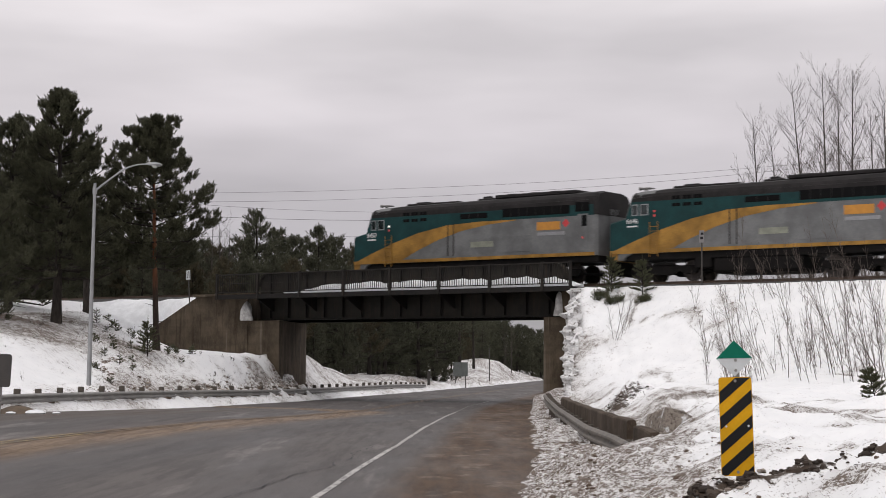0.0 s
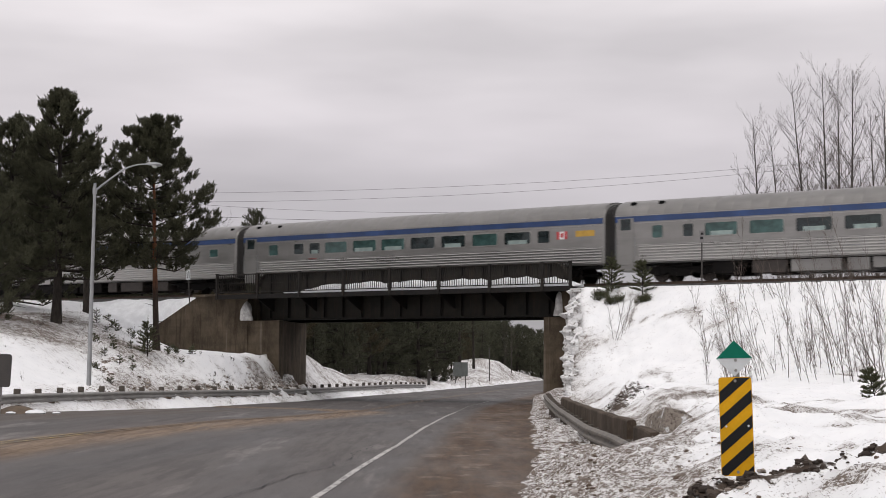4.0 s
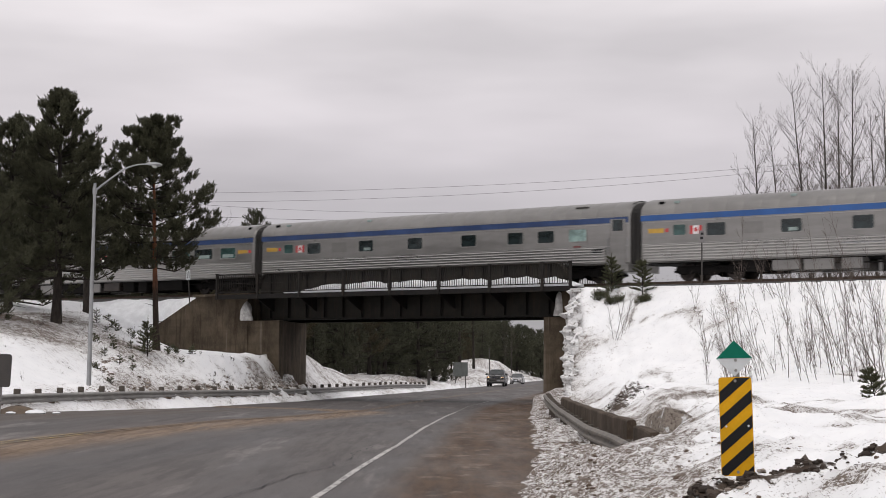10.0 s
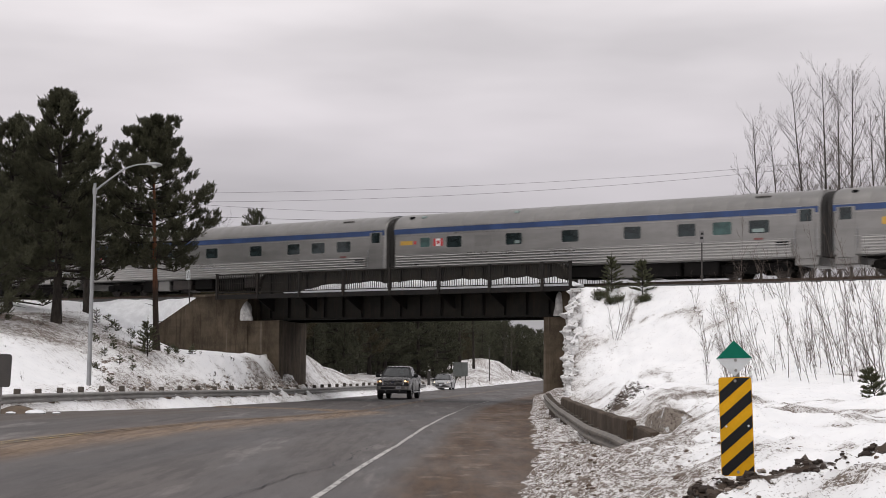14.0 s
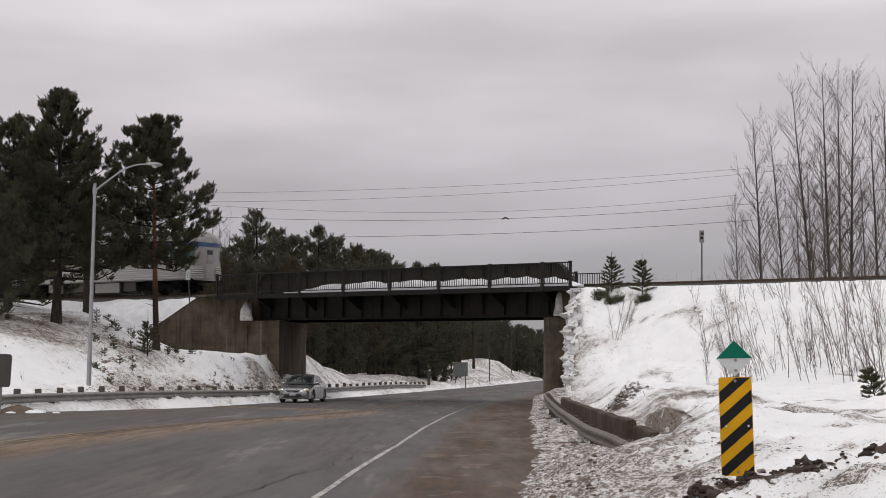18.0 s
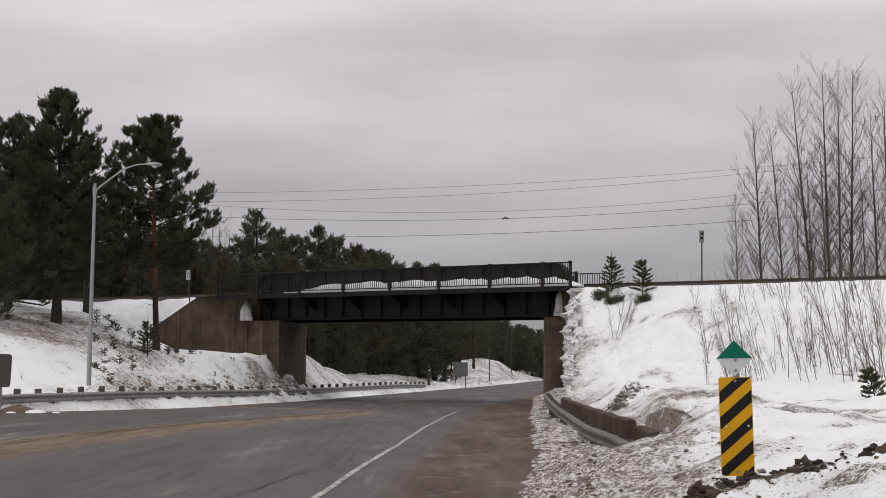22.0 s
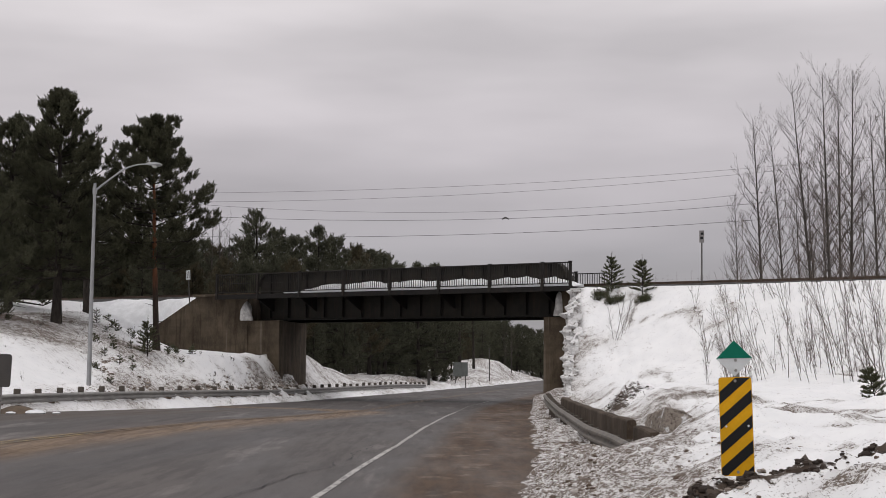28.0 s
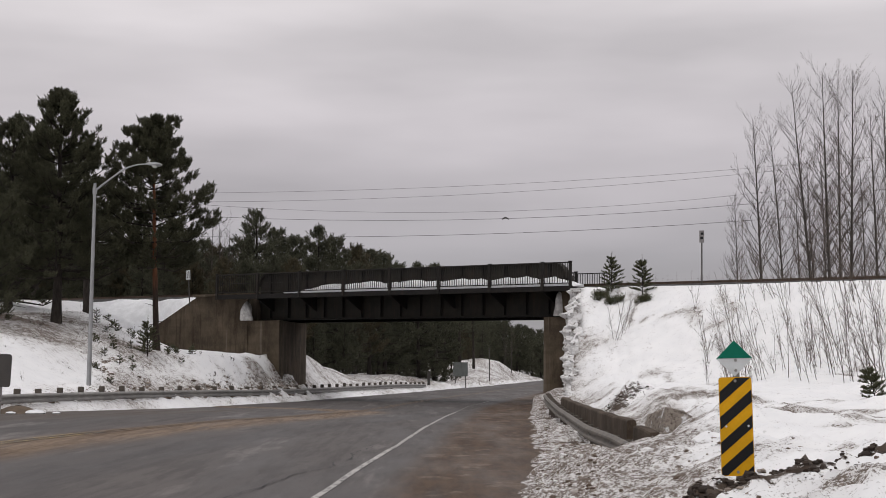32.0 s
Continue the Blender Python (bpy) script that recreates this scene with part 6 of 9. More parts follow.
def build_right_guard_rail():
    pts = []
    for i in range(40):
        y = 27.4 + i
        x, z = float(right_rail_x(y)), float(right_rail_z(y))
        pts.append((x, y, z))
    gr = thing("guard_rail", Matrix.Identity(4), "weathered guard rail half buried in dirty ploughed snow", "guard rail")
    for i in range(0, len(pts) - 4, 4):
        part("beam", w_beam(pts[i:i + 5], facing=-1), GALV_RUSTY, gr)
    post = Shape().box((0, 0, 0), (0.2, 0.2, 1.0), 0.02).mesh("post", POST_WOOD)
    for i in range(1, len(pts), 2):
        x, y, z = pts[i]
        part("post", post, None, gr, at=Matrix.Translation((x + 0.16, y, z - 0.40)))
    for i in range(0, len(pts), 4):
        x, y, z = pts[i]
        part("bolt", Shape().tube([(x - 0.05, y, z), (x - 0.03, y, z)], 0.02, 6), GALV, gr)


def crusted():
    m = Mat("snow_crusted_concrete", 0.95, 0, (0.3, 0.26, 0.22), 0.2)
    n1, n2 = m.noise(5, 6, 0.75), m.noise(17, 5, 0.75)
    c = m.mix(m.ramp(n2, 0.30, 0.55), (0.07, 0.052, 0.04), (0.33, 0.285, 0.245))
    m.color(m.mix(m.ramp(n1, 0.56, 0.64), c, (0.78, 0.78, 0.79)))
    m.bump(m.math("ADD", n1, n2), 0.8, 0.08)
    return m.mat


CRUSTED = crusted()


def build_barrier():
    """Old concrete barrier blocks behind the right guard rail."""
    for i, (y0, y1) in enumerate(((28.6, 31.1), (32.1, 35.0), (35.03, 38.2), (38.25, 43), (43.05, 48), (48.05, 54), (54.05, 61))):
        xa, xb = (float(np.interp(y, [27, 36, 50, 61], [3.62, 3.62, 4.0, 4.4])) for y in (y0, y1))
        ta, tb = (float(np.interp(y, [27, 32, 40, 48, 61], [0.60, 0.64, 0.645, 0.64, 0.65])) for y in (y0, y1))
        if i == 0:
            ta, tb = 0.53, 0.57
        sh = Shape()
        secs = []
        for x, y, t in ((xa, y0, ta), ((xa + xb) / 2, (y0 + y1) / 2, (ta + tb) / 2 + 0.02), (xb, y1, tb)):
            secs.append([(x - 0.12, y, -0.2), (x - 0.10, y, t - 0.03), (x - 0.08, y, t), (x + 0.06, y, t + 0.01), (x + 0.08, y, t - 0.03), (x + 0.1, y, -0.2)])
        sh.loft(secs)
        solid("barrier_block", sh, BARRIER, "brown stained old concrete barrier block behind the guard rail", "barrier", "old barrier blocks")
    # a tilted block standing in the ploughed snow, its top edge broken
    br = random.Random(8)
    sh, secs = Shape(), []
    for j in range(7):
        y = -0.55 + 1.1 * j / 6
        ring = []
        for c, d in ((-0.30, -0.55), (-0.31, -0.2), (-0.30, 0.12), (-0.27, 0.30), (-0.12, 0.34), (0.08, 0.30), (0.26, 0.24), (0.32, 0.05), (0.33, -0.25), (0.30, -0.55)):
            jag = 0.06 if d > 0.1 else 0.02
            ring.append((c + br.uniform(-jag, jag) * 0.6, y + br.uniform(-0.03, 0.03), d + br.uniform(-jag, jag)))
        secs.append(ring)
    sh.loft(secs)
    solid("concrete_block", sh, CRUSTED, "tilted broken concrete block sticking out of the snow", "concrete block", smooth=28, m=Matrix.Translation((4.2, 31.2, 0.52)) @ Matrix.Rotation(radians(-8), 4, "X") @ Matrix.Rotation(radians(9), 4, "Y") @ Matrix.Rotation(radians(10), 4, "Z"))


def build_lamp_post():
    x, y = -14.77, 69.8
    z0 = gz(x, y)
    lp = thing("street_lamp", Matrix.Translation((x, y, z0)) @ Matrix.Rotation(radians(0.9), 4, "Y"), "tall galvanised street lamp with curved arm behind the guard rail", "street lamp")
    top = 9.5 - z0
    part("pole", Shape().tube([(0, 0, -0.4), (0, 0, 1.0), (0, 0, top)], [0.10, 0.095, 0.06], 14), GALV, lp, smooth=40)
    arm = [(0, 0, top - 0.32), (0.38, -0.03, top - 0.02), (0.98, -0.08, top + 0.44), (1.4, -0.12, top + 0.68), (1.8, -0.16, top + 0.80), (2.2, -0.2, top + 0.82)]
    part("arm", Shape().tube(arm, [0.045, 0.04, 0.035, 0.032, 0.028, 0.028], 10), GALV, lp, smooth=60)
    part("arm_brace", Shape().tube([(0, 0, top - 0.45), (0, 0, top - 0.2)], 0.095, 12), GALV, lp)
    hd = Shape()
    secs = []
    for t, w, h0, h1 in ((0, 0.05, -0.02, 0.05), (0.15, 0.12, -0.05, 0.08), (0.4, 0.17, -0.09, 0.09), (0.62, 0.15, -0.10, 0.06), (0.75, 0.05, -0.05, 0.01)):
        secs.append([(2.16 + t * 0.9, -0.2 + w * math.cos(a), top + 0.82 + (h1 if math.sin(a) > 0 else -h0) * math.sin(a)) for a in [2 * math.pi * k / 12 for k in range(12)]])
    hd.loft(secs)
    head = part("lamp_head", hd, GALV, lp, smooth=50)
    part("lens", Shape().tube([(2.52, -0.2, top + 0.76), (2.52, -0.2, top + 0.68)], [0.13, 0.08], 12), plain("lamp_lens", (0.6, 0.6, 0.58), 0.3), head)
    part("base_plate", Shape().box((0, 0, 0.02), (0.42, 0.42, 0.06), 0.01), GALV_DULL, lp)


BLACK_PAINT = plain("black_sign_paint", (0.014, 0.014, 0.015), 0.6, 0, 0.3, 3, 30, spec=0.2)
SIGN_YELLOW = plain("amber_sign_sheeting", (0.70, 0.36, 0.006), 0.55, 0, 0.10, 3, 25, spec=0.2)
SIGN_GREEN = plain("green_sign_sheeting", (0.003, 0.15, 0.095), 0.5, 0, 0.12, 3, 25, spec=0.15)
SIGN_WHITE = plain("white_sign_sheeting", (0.60, 0.62, 0.63), 0.45, 0, 0.1, 3, 25)
SIGN_BACK = plain("sign_back_aluminium", (0.075, 0.068, 0.064), 0.6, 0.2, 0.25, 2, 20)
DARK_POST = plain("dark_steel_post", (0.07, 0.065, 0.06), 0.6, 0.4, 0.3, 3, 30)


def build_hazard_marker():
    x, y = 2.728, 15.45
    g = gz(x, y)
    mk = thing("hazard_marker", Matrix.Translation((x, y, 0)) @ Matrix.Rotation(radians(-1.3), 4, "Y"), "black and amber striped hazard marker with green and white diamond", "road sign")
    z0, w, h = 0.605, 0.305, 0.905
    part("post", Shape().box((0.02, 0.045, (g - 0.3 + 1.76) / 2), (0.06, 0.05, 1.76 - g + 0.3), 0.008), GALV_DULL, mk)
    pan = Shape()
    pan.prism([(a, b + z0 + h / 2) for a, b in rounded(w, h, 0.03, 4)], "y", 0.0, 0.004)
    panel = part("panel", pan, SIGN_YELLOW, mk)
    # diagonal stripes, clipped to the panel
    def clip(poly, ax, lim, keep_less):
        out = []
        for i in range(len(poly)):
            p, q = poly[i], poly[(i + 1) % len(poly)]
            ins_p, ins_q = ((p[ax] <= lim) == keep_less), ((q[ax] <= lim) == keep_less)
            if ins_p:
                out.append(p)
            if ins_p != ins_q:
                t = (lim - p[ax]) / (q[ax] - p[ax])
                out.append((p[0] + t * (q[0] - p[0]), p[1] + t * (q[1] - p[1])))
        return out
    slope, th = 0.84, 0.115
    for k in range(-1, 6):
        c = z0 - 0.085 + k * 0.232
        poly = [(-w / 2 - 0.05, c), (w / 2 + 0.05, c + slope * (w + 0.1)), (w / 2 + 0.05, c + slope * (w + 0.1) + th), (-w / 2 - 0.05, c + th)]
        for ax, lim, kl in ((0, w / 2 - 0.004, True), (0, -w / 2 + 0.004, False), (1, z0 + h - 0.006, True), (1, z0 + 0.006, False)):
            poly = clip(poly, ax, lim, kl)
            if len(poly) < 3:
                break
        if len(poly) >= 3:
            part("stripe", Shape().prism(poly, "y", -0.003, -0.0005), BLACK_PAINT, panel)
    for zz in (z0 + 0.035, z0 + h - 0.035):
        part("bolt", Shape().tube([(0.0, -0.008, zz), (0.0, 0.0, zz)], 0.014, 8), GALV_DULL, panel)
    for xx in (-0.095, 0.11):
        part("bolt_hole", Shape().tube([(xx, -0.0045, z0 + 0.455), (xx, -0.003, z0 + 0.455)], 0.011, 8), SIGN_WHITE, panel)
    zc, r = z0 + h + 0.172, 0.168
    dm = part("diamond", Shape().prism([(-r, zc), (0, zc - r), (r, zc), (0, zc + r)], "y", 0.0, 0.004), SIGN_WHITE, mk, "diamond plate, green above and white below")
    part("green_half", Shape().prism([(-r + 0.002, zc + 0.002), (r - 0.002, zc + 0.002), (0, zc + r - 0.002)], "y", -0.003, -0.0005), SIGN_GREEN, dm)
    for zz in (zc - 0.015, zc - 0.11):
        part("bolt", Shape().tube([(0.01, -0.010, zz), (0.01, 0.0, zz)], 0.014, 8), GALV_DULL, dm)


def build_track_sign(lx, ly, zb, zt, w, h, label, tilt=0.0, face=None):
    sg = thing("trackside_sign", TRACK @ Matrix.Translation((lx, ly, 0)) @ Matrix.Rotation(radians(tilt), 4, "Y") @ Matrix.Rotation(TRACK_ANGLE * 0.6, 4, "Z"), label, "railway sign")
    part("post", Shape().box((0, 0.03, (zb + zt) / 2), (0.06, 0.05, zt - zb), 0.01), DARK_POST, sg)
    b = part("board", Shape().box((0, 0, zt - h / 2), (w, 0.02, h), 0.005), face or SIGN_BACK, sg)
    return b


def build_signs():
    b = build_track_sign(18.5, -4.3, 5.3, 8.25, 0.22, 0.56, "small grey trackside sign with dark marks on a thin post", 0.0, plain("faded_grey_sheeting", (0.20, 0.19, 0.19), 0.6))
    part("mark", Shape().box((0.02, -0.013, 8.10), (0.12, 0.006, 0.1)), BLACK_PAINT, b)
    part("mark", Shape().box((0.0, -0.013, 7.9), (0.13, 0.006, 0.12)), BLACK_PAINT, b)
    b = build_track_sign(-15.2, -4.1, 5.3, 7.42, 0.26, 0.55, "small leaning white trackside sign with dark stripes", -5.0, SIGN_WHITE)
    for xx in (-0.06, 0.06):
        part("mark", Shape().box((xx, -0.013, 7.15), (0.05, 0.006, 0.42)), DARK_POST, b)
    # sign seen from its back beside the left verge
    s = thing("road_sign", Matrix.Translation((-13.15, 49.0, gz(-13.15, 49.0) - 0.1)) @ Matrix.Rotation(radians(3), 4, "Y"), "grey-brown back of a road sign on a post", "road sign")
    z = gz(-13.15, 49.0) - 0.1
    part("post", Shape().box((0.15, 0.03, (2.0 - z) / 2 - 0.2), (0.08, 0.06, 2.0 - z + 0.4), 0.01), GALV_DULL, s)
    part("board", Shape().prism([(a + 0.04, b + 1.63 - z) for a, b in rounded(0.78, 0.96, 0.08)], "y", -0.02, 0.0), SIGN_BACK, s)
    # large sign beyond the bridge, seen from its back
    y = 172.0
    x = (815 - 784) / 2953.6 * y
    g = gz(x, y)
    s = thing("road_sign", Matrix.Translation((x, y, 0)), "large grey-green road sign board on two posts beyond the bridge", "road sign")
    zc = EYE_Z + (660 - 654) / 2953.6 * y
    part("board", Shape().box((0, 0, zc), (1.5, 0.04, 1.45), 0.02), plain("dull_sign_back", (0.12, 0.13, 0.125), 0.6), s)
    for xx in (-0.5, 0.5):
        part("post", Shape().box((xx, 0.06, (zc + g) / 2 - 0.2), (0.1, 0.08, zc - g + 0.4), 0.01), DARK_POST, s)
    # small marker post by the rail's end, and a pole on the far bank
    for px, y, wd, top, bot, lab in ((759, 150, 0.26, 660, 690, "short dark marker post in the snow by the guard rail end"), (866, 215, 0.14, 617, 645, "dark wooden pole on the snowy bank")):
        x = (px - 784) / 2953.6 * y
        g = min(gz(x, y), EYE_Z + (660 - bot) / 2953.6 * y)
        t = EYE_Z + (660 - top) / 2953.6 * y
        p = thing("marker_post", Matrix.Translation((x, y, g - 0.2)), lab, "marker post")
        part("shaft", Shape().tube([(0, 0, 0), (0, 0, t - g + 0.2)], wd / 2, 8), DARK_POST, p)
        part("cap", Shape().tube([(0, 0, t - g + 0.1), (0, 0, t - g + 0.25)], wd * 0.62, 8), DARK_POST, p)


def build_debris():
    x, y = 3.72, 16.35
    solid("plastic_slab", Shape().prism([(-0.31, -0.03), (0.30, -0.02), (0.30, 0.02), (0.1, 0.028), (-0.12, 0.022), (-0.31, 0.0)], "y", -0.1, 0.12), plain("grey_plastic", (0.16, 0.16, 0.165), 0.6), "grey slab of debris lying on the snow", "debris", m=Matrix.Translation((x, y, gz(x, y) + 0.03)) @ Matrix.Rotation(radians(4), 4, "Z"))


build_left_guard_rail()
build_right_guard_rail()
build_barrier()
build_lamp_post()
build_hazard_marker()
build_signs()
build_debris()


def build_sand_heap():
    """Low heap of sand swept to the far side of the road, with lumps of snow on it."""
    x, y = -13.35, 52.6
    r = random.Random(17)
    secs = []
    for t in (0.0, 0.3, 0.55, 0.75, 0.9, 1.0):
        ring = []
        for k in range(18):
            a = 2 * math.pi * k / 18
            q = (1 - t) ** 0.6 * r.uniform(0.88, 1.12)
            ring.append((0.75 * q * math.cos(a), 1.3 * q * math.sin(a), -0.05 + 0.30 * t * r.uniform(0.92, 1.08)))
        secs.append(ring)
    z = float(road_z(x, y))
    solid("sand_heap", Shape().loft(secs), plain("swept_road_sand", (0.12, 0.086, 0.058), 0.95, 0, 0.4, 3.0, 25.0, 0.03), "low heap of brown sand swept to the road's edge", "sand", smooth=60, m=Matrix.Translation((x, y, z)))
    for dx, dy, s in ((-0.25, -2.4, 0.26), (0.95, -1.6, 0.30), (1.5, -1.2, 0.12), (0.3, -2.0, 0.14)):
        lump = ellipsoid((0, 0, 0.02), (s, s * 1.7, s * 0.35), None, 10, 6)
        lump.v = [(a + r.uniform(-0.1, 0.1) * s, b + r.uniform(-0.1, 0.1) * s, c) for a, b, c in lump.v]
        solid("snow_lump", lump, SNOW_CLEAN, "small flat lump of snow lying on the road", "snow", "snow lumps on the road", smooth=60, m=Matrix.Translation((x + dx, y + dy, float(road_z(x + dx, y + dy)) + 0.01)))


build_sand_heap()


def build_wires():
    # sagging lines behind the track, given by bearings at three places and a distance
    rows = ((372, 341, 840, 328, 1290, 300, 130), (370, 357, 900, 340, 1290, 310, 132), (368, 363, 760, 376, 1290, 347, 134), (385, 384, 895, 387, 1290, 364, 126), (510, 420, 900, 413, 1370, 387, 118))
    for i, (x0, y0, x1, y1, x2, y2, d) in enumerate(rows):
        pts = []
        # parabola through three bearings, carried on past both ends
        for k in range(25):
            px = -400 + 2600 * k / 24
            l0 = (px - x1) * (px - x2) / ((x0 - x1) * (x0 - x2))
            l1 = (px - x0) * (px - x2) / ((x1 - x0) * (x1 - x2))
            l2 = (px - x0) * (px - x1) / ((x2 - x0) * (x2 - x1))
            py = y0 * l0 + y1 * l1 + y2 * l2
            dep = d + (784 - px) * 0.02
            pts.append(((px - 784) / 2953.6 * dep, dep, EYE_Z + (660 - py) / 2953.6 * dep))
        solid("power_line", Shape().tube(pts, 0.010 if i < 3 else 0.014, 5), DARK_POST, "thin dark overhead power line against the sky", "power line", "power lines", smooth=60)
        if i == 3:
            px = 895
            dep = d + (784 - px) * 0.02
            solid("line_spacer", Shape().tube([((px - 790) / 2953.6 * dep, dep, EYE_Z + (660 - 388) / 2953.6 * dep), ((px - 784) / 2953.6 * dep, dep, EYE_Z + (660 - 384.5) / 2953.6 * dep), ((px - 778) / 2953.6 * dep, dep, EYE_Z + (660 - 388) / 2953.6 * dep)], 0.06, 6), DARK_POST, "small dark spacer clamped on the overhead line", "line spacer")


build_wires()


def scatter_clods(name, seed, count, spot, smin, smax, mat, label, category):
    """Loose lumps, each an uneven little stone of its own, joined into one stuff object."""
    r = random.Random(seed)
    sh = Shape()
    spots = [spot(r) for _ in range(count)]
    zs = ground_z(np.array([p[0] for p in spots]), np.array([p[1] for p in spots]))
    zr = road_z(np.array([p[0] for p in spots]), np.array([p[1] for p in spots]))
    for (x, y), za, zb in zip(spots, zs, zr):
        long, ax = r.uniform(0.7, 1.9), r.uniform(0, 3.14)
        s = smin * (smax / smin) ** (r.random() ** 1.6)
        rings = []
        turn, flat = r.uniform(0, 6.28), r.uniform(0.55, 0.95)
        for zf, rf in ((-0.6, 0.9), (0.1, 1.0), (0.55, 0.55)):
            rings.append([(x + s * rf * r.uniform(0.7, 1.2) * math.cos(turn + k * 1.2566), y + s * rf * r.uniform(0.7, 1.2) * math.sin(turn + k * 1.2566), max(za, zb) + s * zf * flat) for k in range(5)])
        # drawn out in one direction
        ca, sa = math.cos(ax), math.sin(ax)
        for ring in rings:
            for i, (a, b, c) in enumerate(ring):
                u, v = (a - x) * ca + (b - y) * sa, (b - y) * ca - (a - x) * sa
                u *= long
                ring[i] = (x + u * ca - v * sa, y + u * sa + v * ca, c + r.uniform(-0.15, 0.15) * s)
        sh.loft(rings)
    return solid(name, sh, mat, label, category, kind="stuff", recalc=False)


def build_clods():
    mat = CLODS

    def edge(r):
        y = 13.5 * (75 / 13.5) ** r.random()
        return float(snow_edge_x(y)) + abs(r.gauss(0.35, 0.5)) + 0.05 + (r.random() < 0.25) * r.uniform(0, 2.2), y

    def verge(r):
        y = r.uniform(72, 98) if r.random() < 0.85 else r.uniform(52, 72)
        return float(left_rail_x(y)) - abs(r.gauss(0.3, 0.45)) + 0.2, y

    def heap(r):
        a = r.uniform(0, 6.28)
        return -14.4 + 0.95 * math.cos(a) * r.gauss(1, 0.15), 75.5 + 1.9 * math.sin(a) * r.gauss(1, 0.15)

    def ridge(r):
        while True:
            x = r.uniform(1.6, 6.2)
            y = 15.1 + 0.5 * (x - 3.0) + r.gauss(0, 0.32)
            if float(fbm(np.array(x * 3.0), np.array(y * 3.0), 3, 101)) > r.uniform(-0.05, 0.15):
                return x, y

    def dug(r):
        return r.gauss(5.2, 0.7), r.gauss(49.2, 0.7)
    scatter_clods("snow_clods", 1, 8000, edge, 0.006, 0.042, mat, "loose clods of dirty ploughed snow along the shoulder", "snow")
    scatter_clods("snow_clods", 2, 3000, verge, 0.025, 0.12, mat, "loose clods of dirty snow along the guard rail", "snow")
    scatter_clods("snow_clods", 5, 260, heap, 0.03, 0.11, mat, "clods on a ploughed heap behind the guard rail", "snow")
    soil = plain("dug_up_soil", (0.05, 0.035, 0.026), 0.95, 0, 0.45, 4.0, 25.0, 0.02)
    scatter_clods("soil_clods", 3, 2600, ridge, 0.006, 0.06, soil, "loose dark lumps of soil on the snow", "soil")
    scatter_clods("soil_clods", 4, 300, dug, 0.012, 0.05, soil, "dark lumps of soil at the dug-up edge of the bank", "soil")


build_clods()
# ---- trees and shrubs ----
NEEDLES = mat_leaf("pine_needles", (0.044, 0.045, 0.028), (0.105, 0.105, 0.062))
YOUNG_NEEDLES = mat_leaf("young_pine_needles", (0.055, 0.060, 0.034), (0.135, 0.137, 0.078))
DEAD_GRASS = mat_leaf("dead_grass", (0.035, 0.027, 0.02), (0.13, 0.10, 0.07))
NEEDLES_OLIVE = mat_leaf("olive_brown_needles", (0.046, 0.040, 0.025), (0.12, 0.10, 0.057))
NEEDLES_FAR = mat_leaf("far_pine_needles", (0.056, 0.058, 0.038), (0.120, 0.122, 0.080))
PINE_BARK = mat_bark("pine_bark", (0.022, 0.017, 0.014), (0.058, 0.043, 0.034), (0.20, 0.082, 0.042))
DARK_BARK = mat_bark("dark_bark", (0.020, 0.017, 0.015), (0.050, 0.042, 0.036))
POPLAR_BARK = mat_bark("poplar_bark", (0.036, 0.031, 0.028), (0.085, 0.074, 0.066))
TWIG = mat_bark("twig_bark", (0.075, 0.06, 0.052), (0.14, 0.115, 0.10))


def tuft(sh, p, d, n, length, width, r, spread=1.0):
    """A spray of needle blades round a twig's end."""
    d = d.normalized()
    ref = Vector((0, 0, 1)) if abs(d.z) < 0.9 else Vector((1, 0, 0))
    a = d.cross(ref).normalized()
    b = d.cross(a)
    for k in range(n):
        t = r.uniform(0, 2 * math.pi)
        q = (d * r.uniform(0.15, 1.0) + (a * math.cos(t) + b * math.sin(t)) * spread * r.uniform(0.5, 1.0)).normalized()
        base = p + d * length * r.uniform(-0.7, 0.25)
        ln = length * r.uniform(0.6, 1.15)
        side = q.cross(Vector((r.uniform(-1, 1), r.uniform(-1, 1), r.uniform(-1, 1)))).normalized() * width * r.uniform(0.6, 1.2)
        m = base + q * ln * 0.45
        sh.add([base, m + side, base + q * ln, m - side], [(0, 1, 2, 3)])


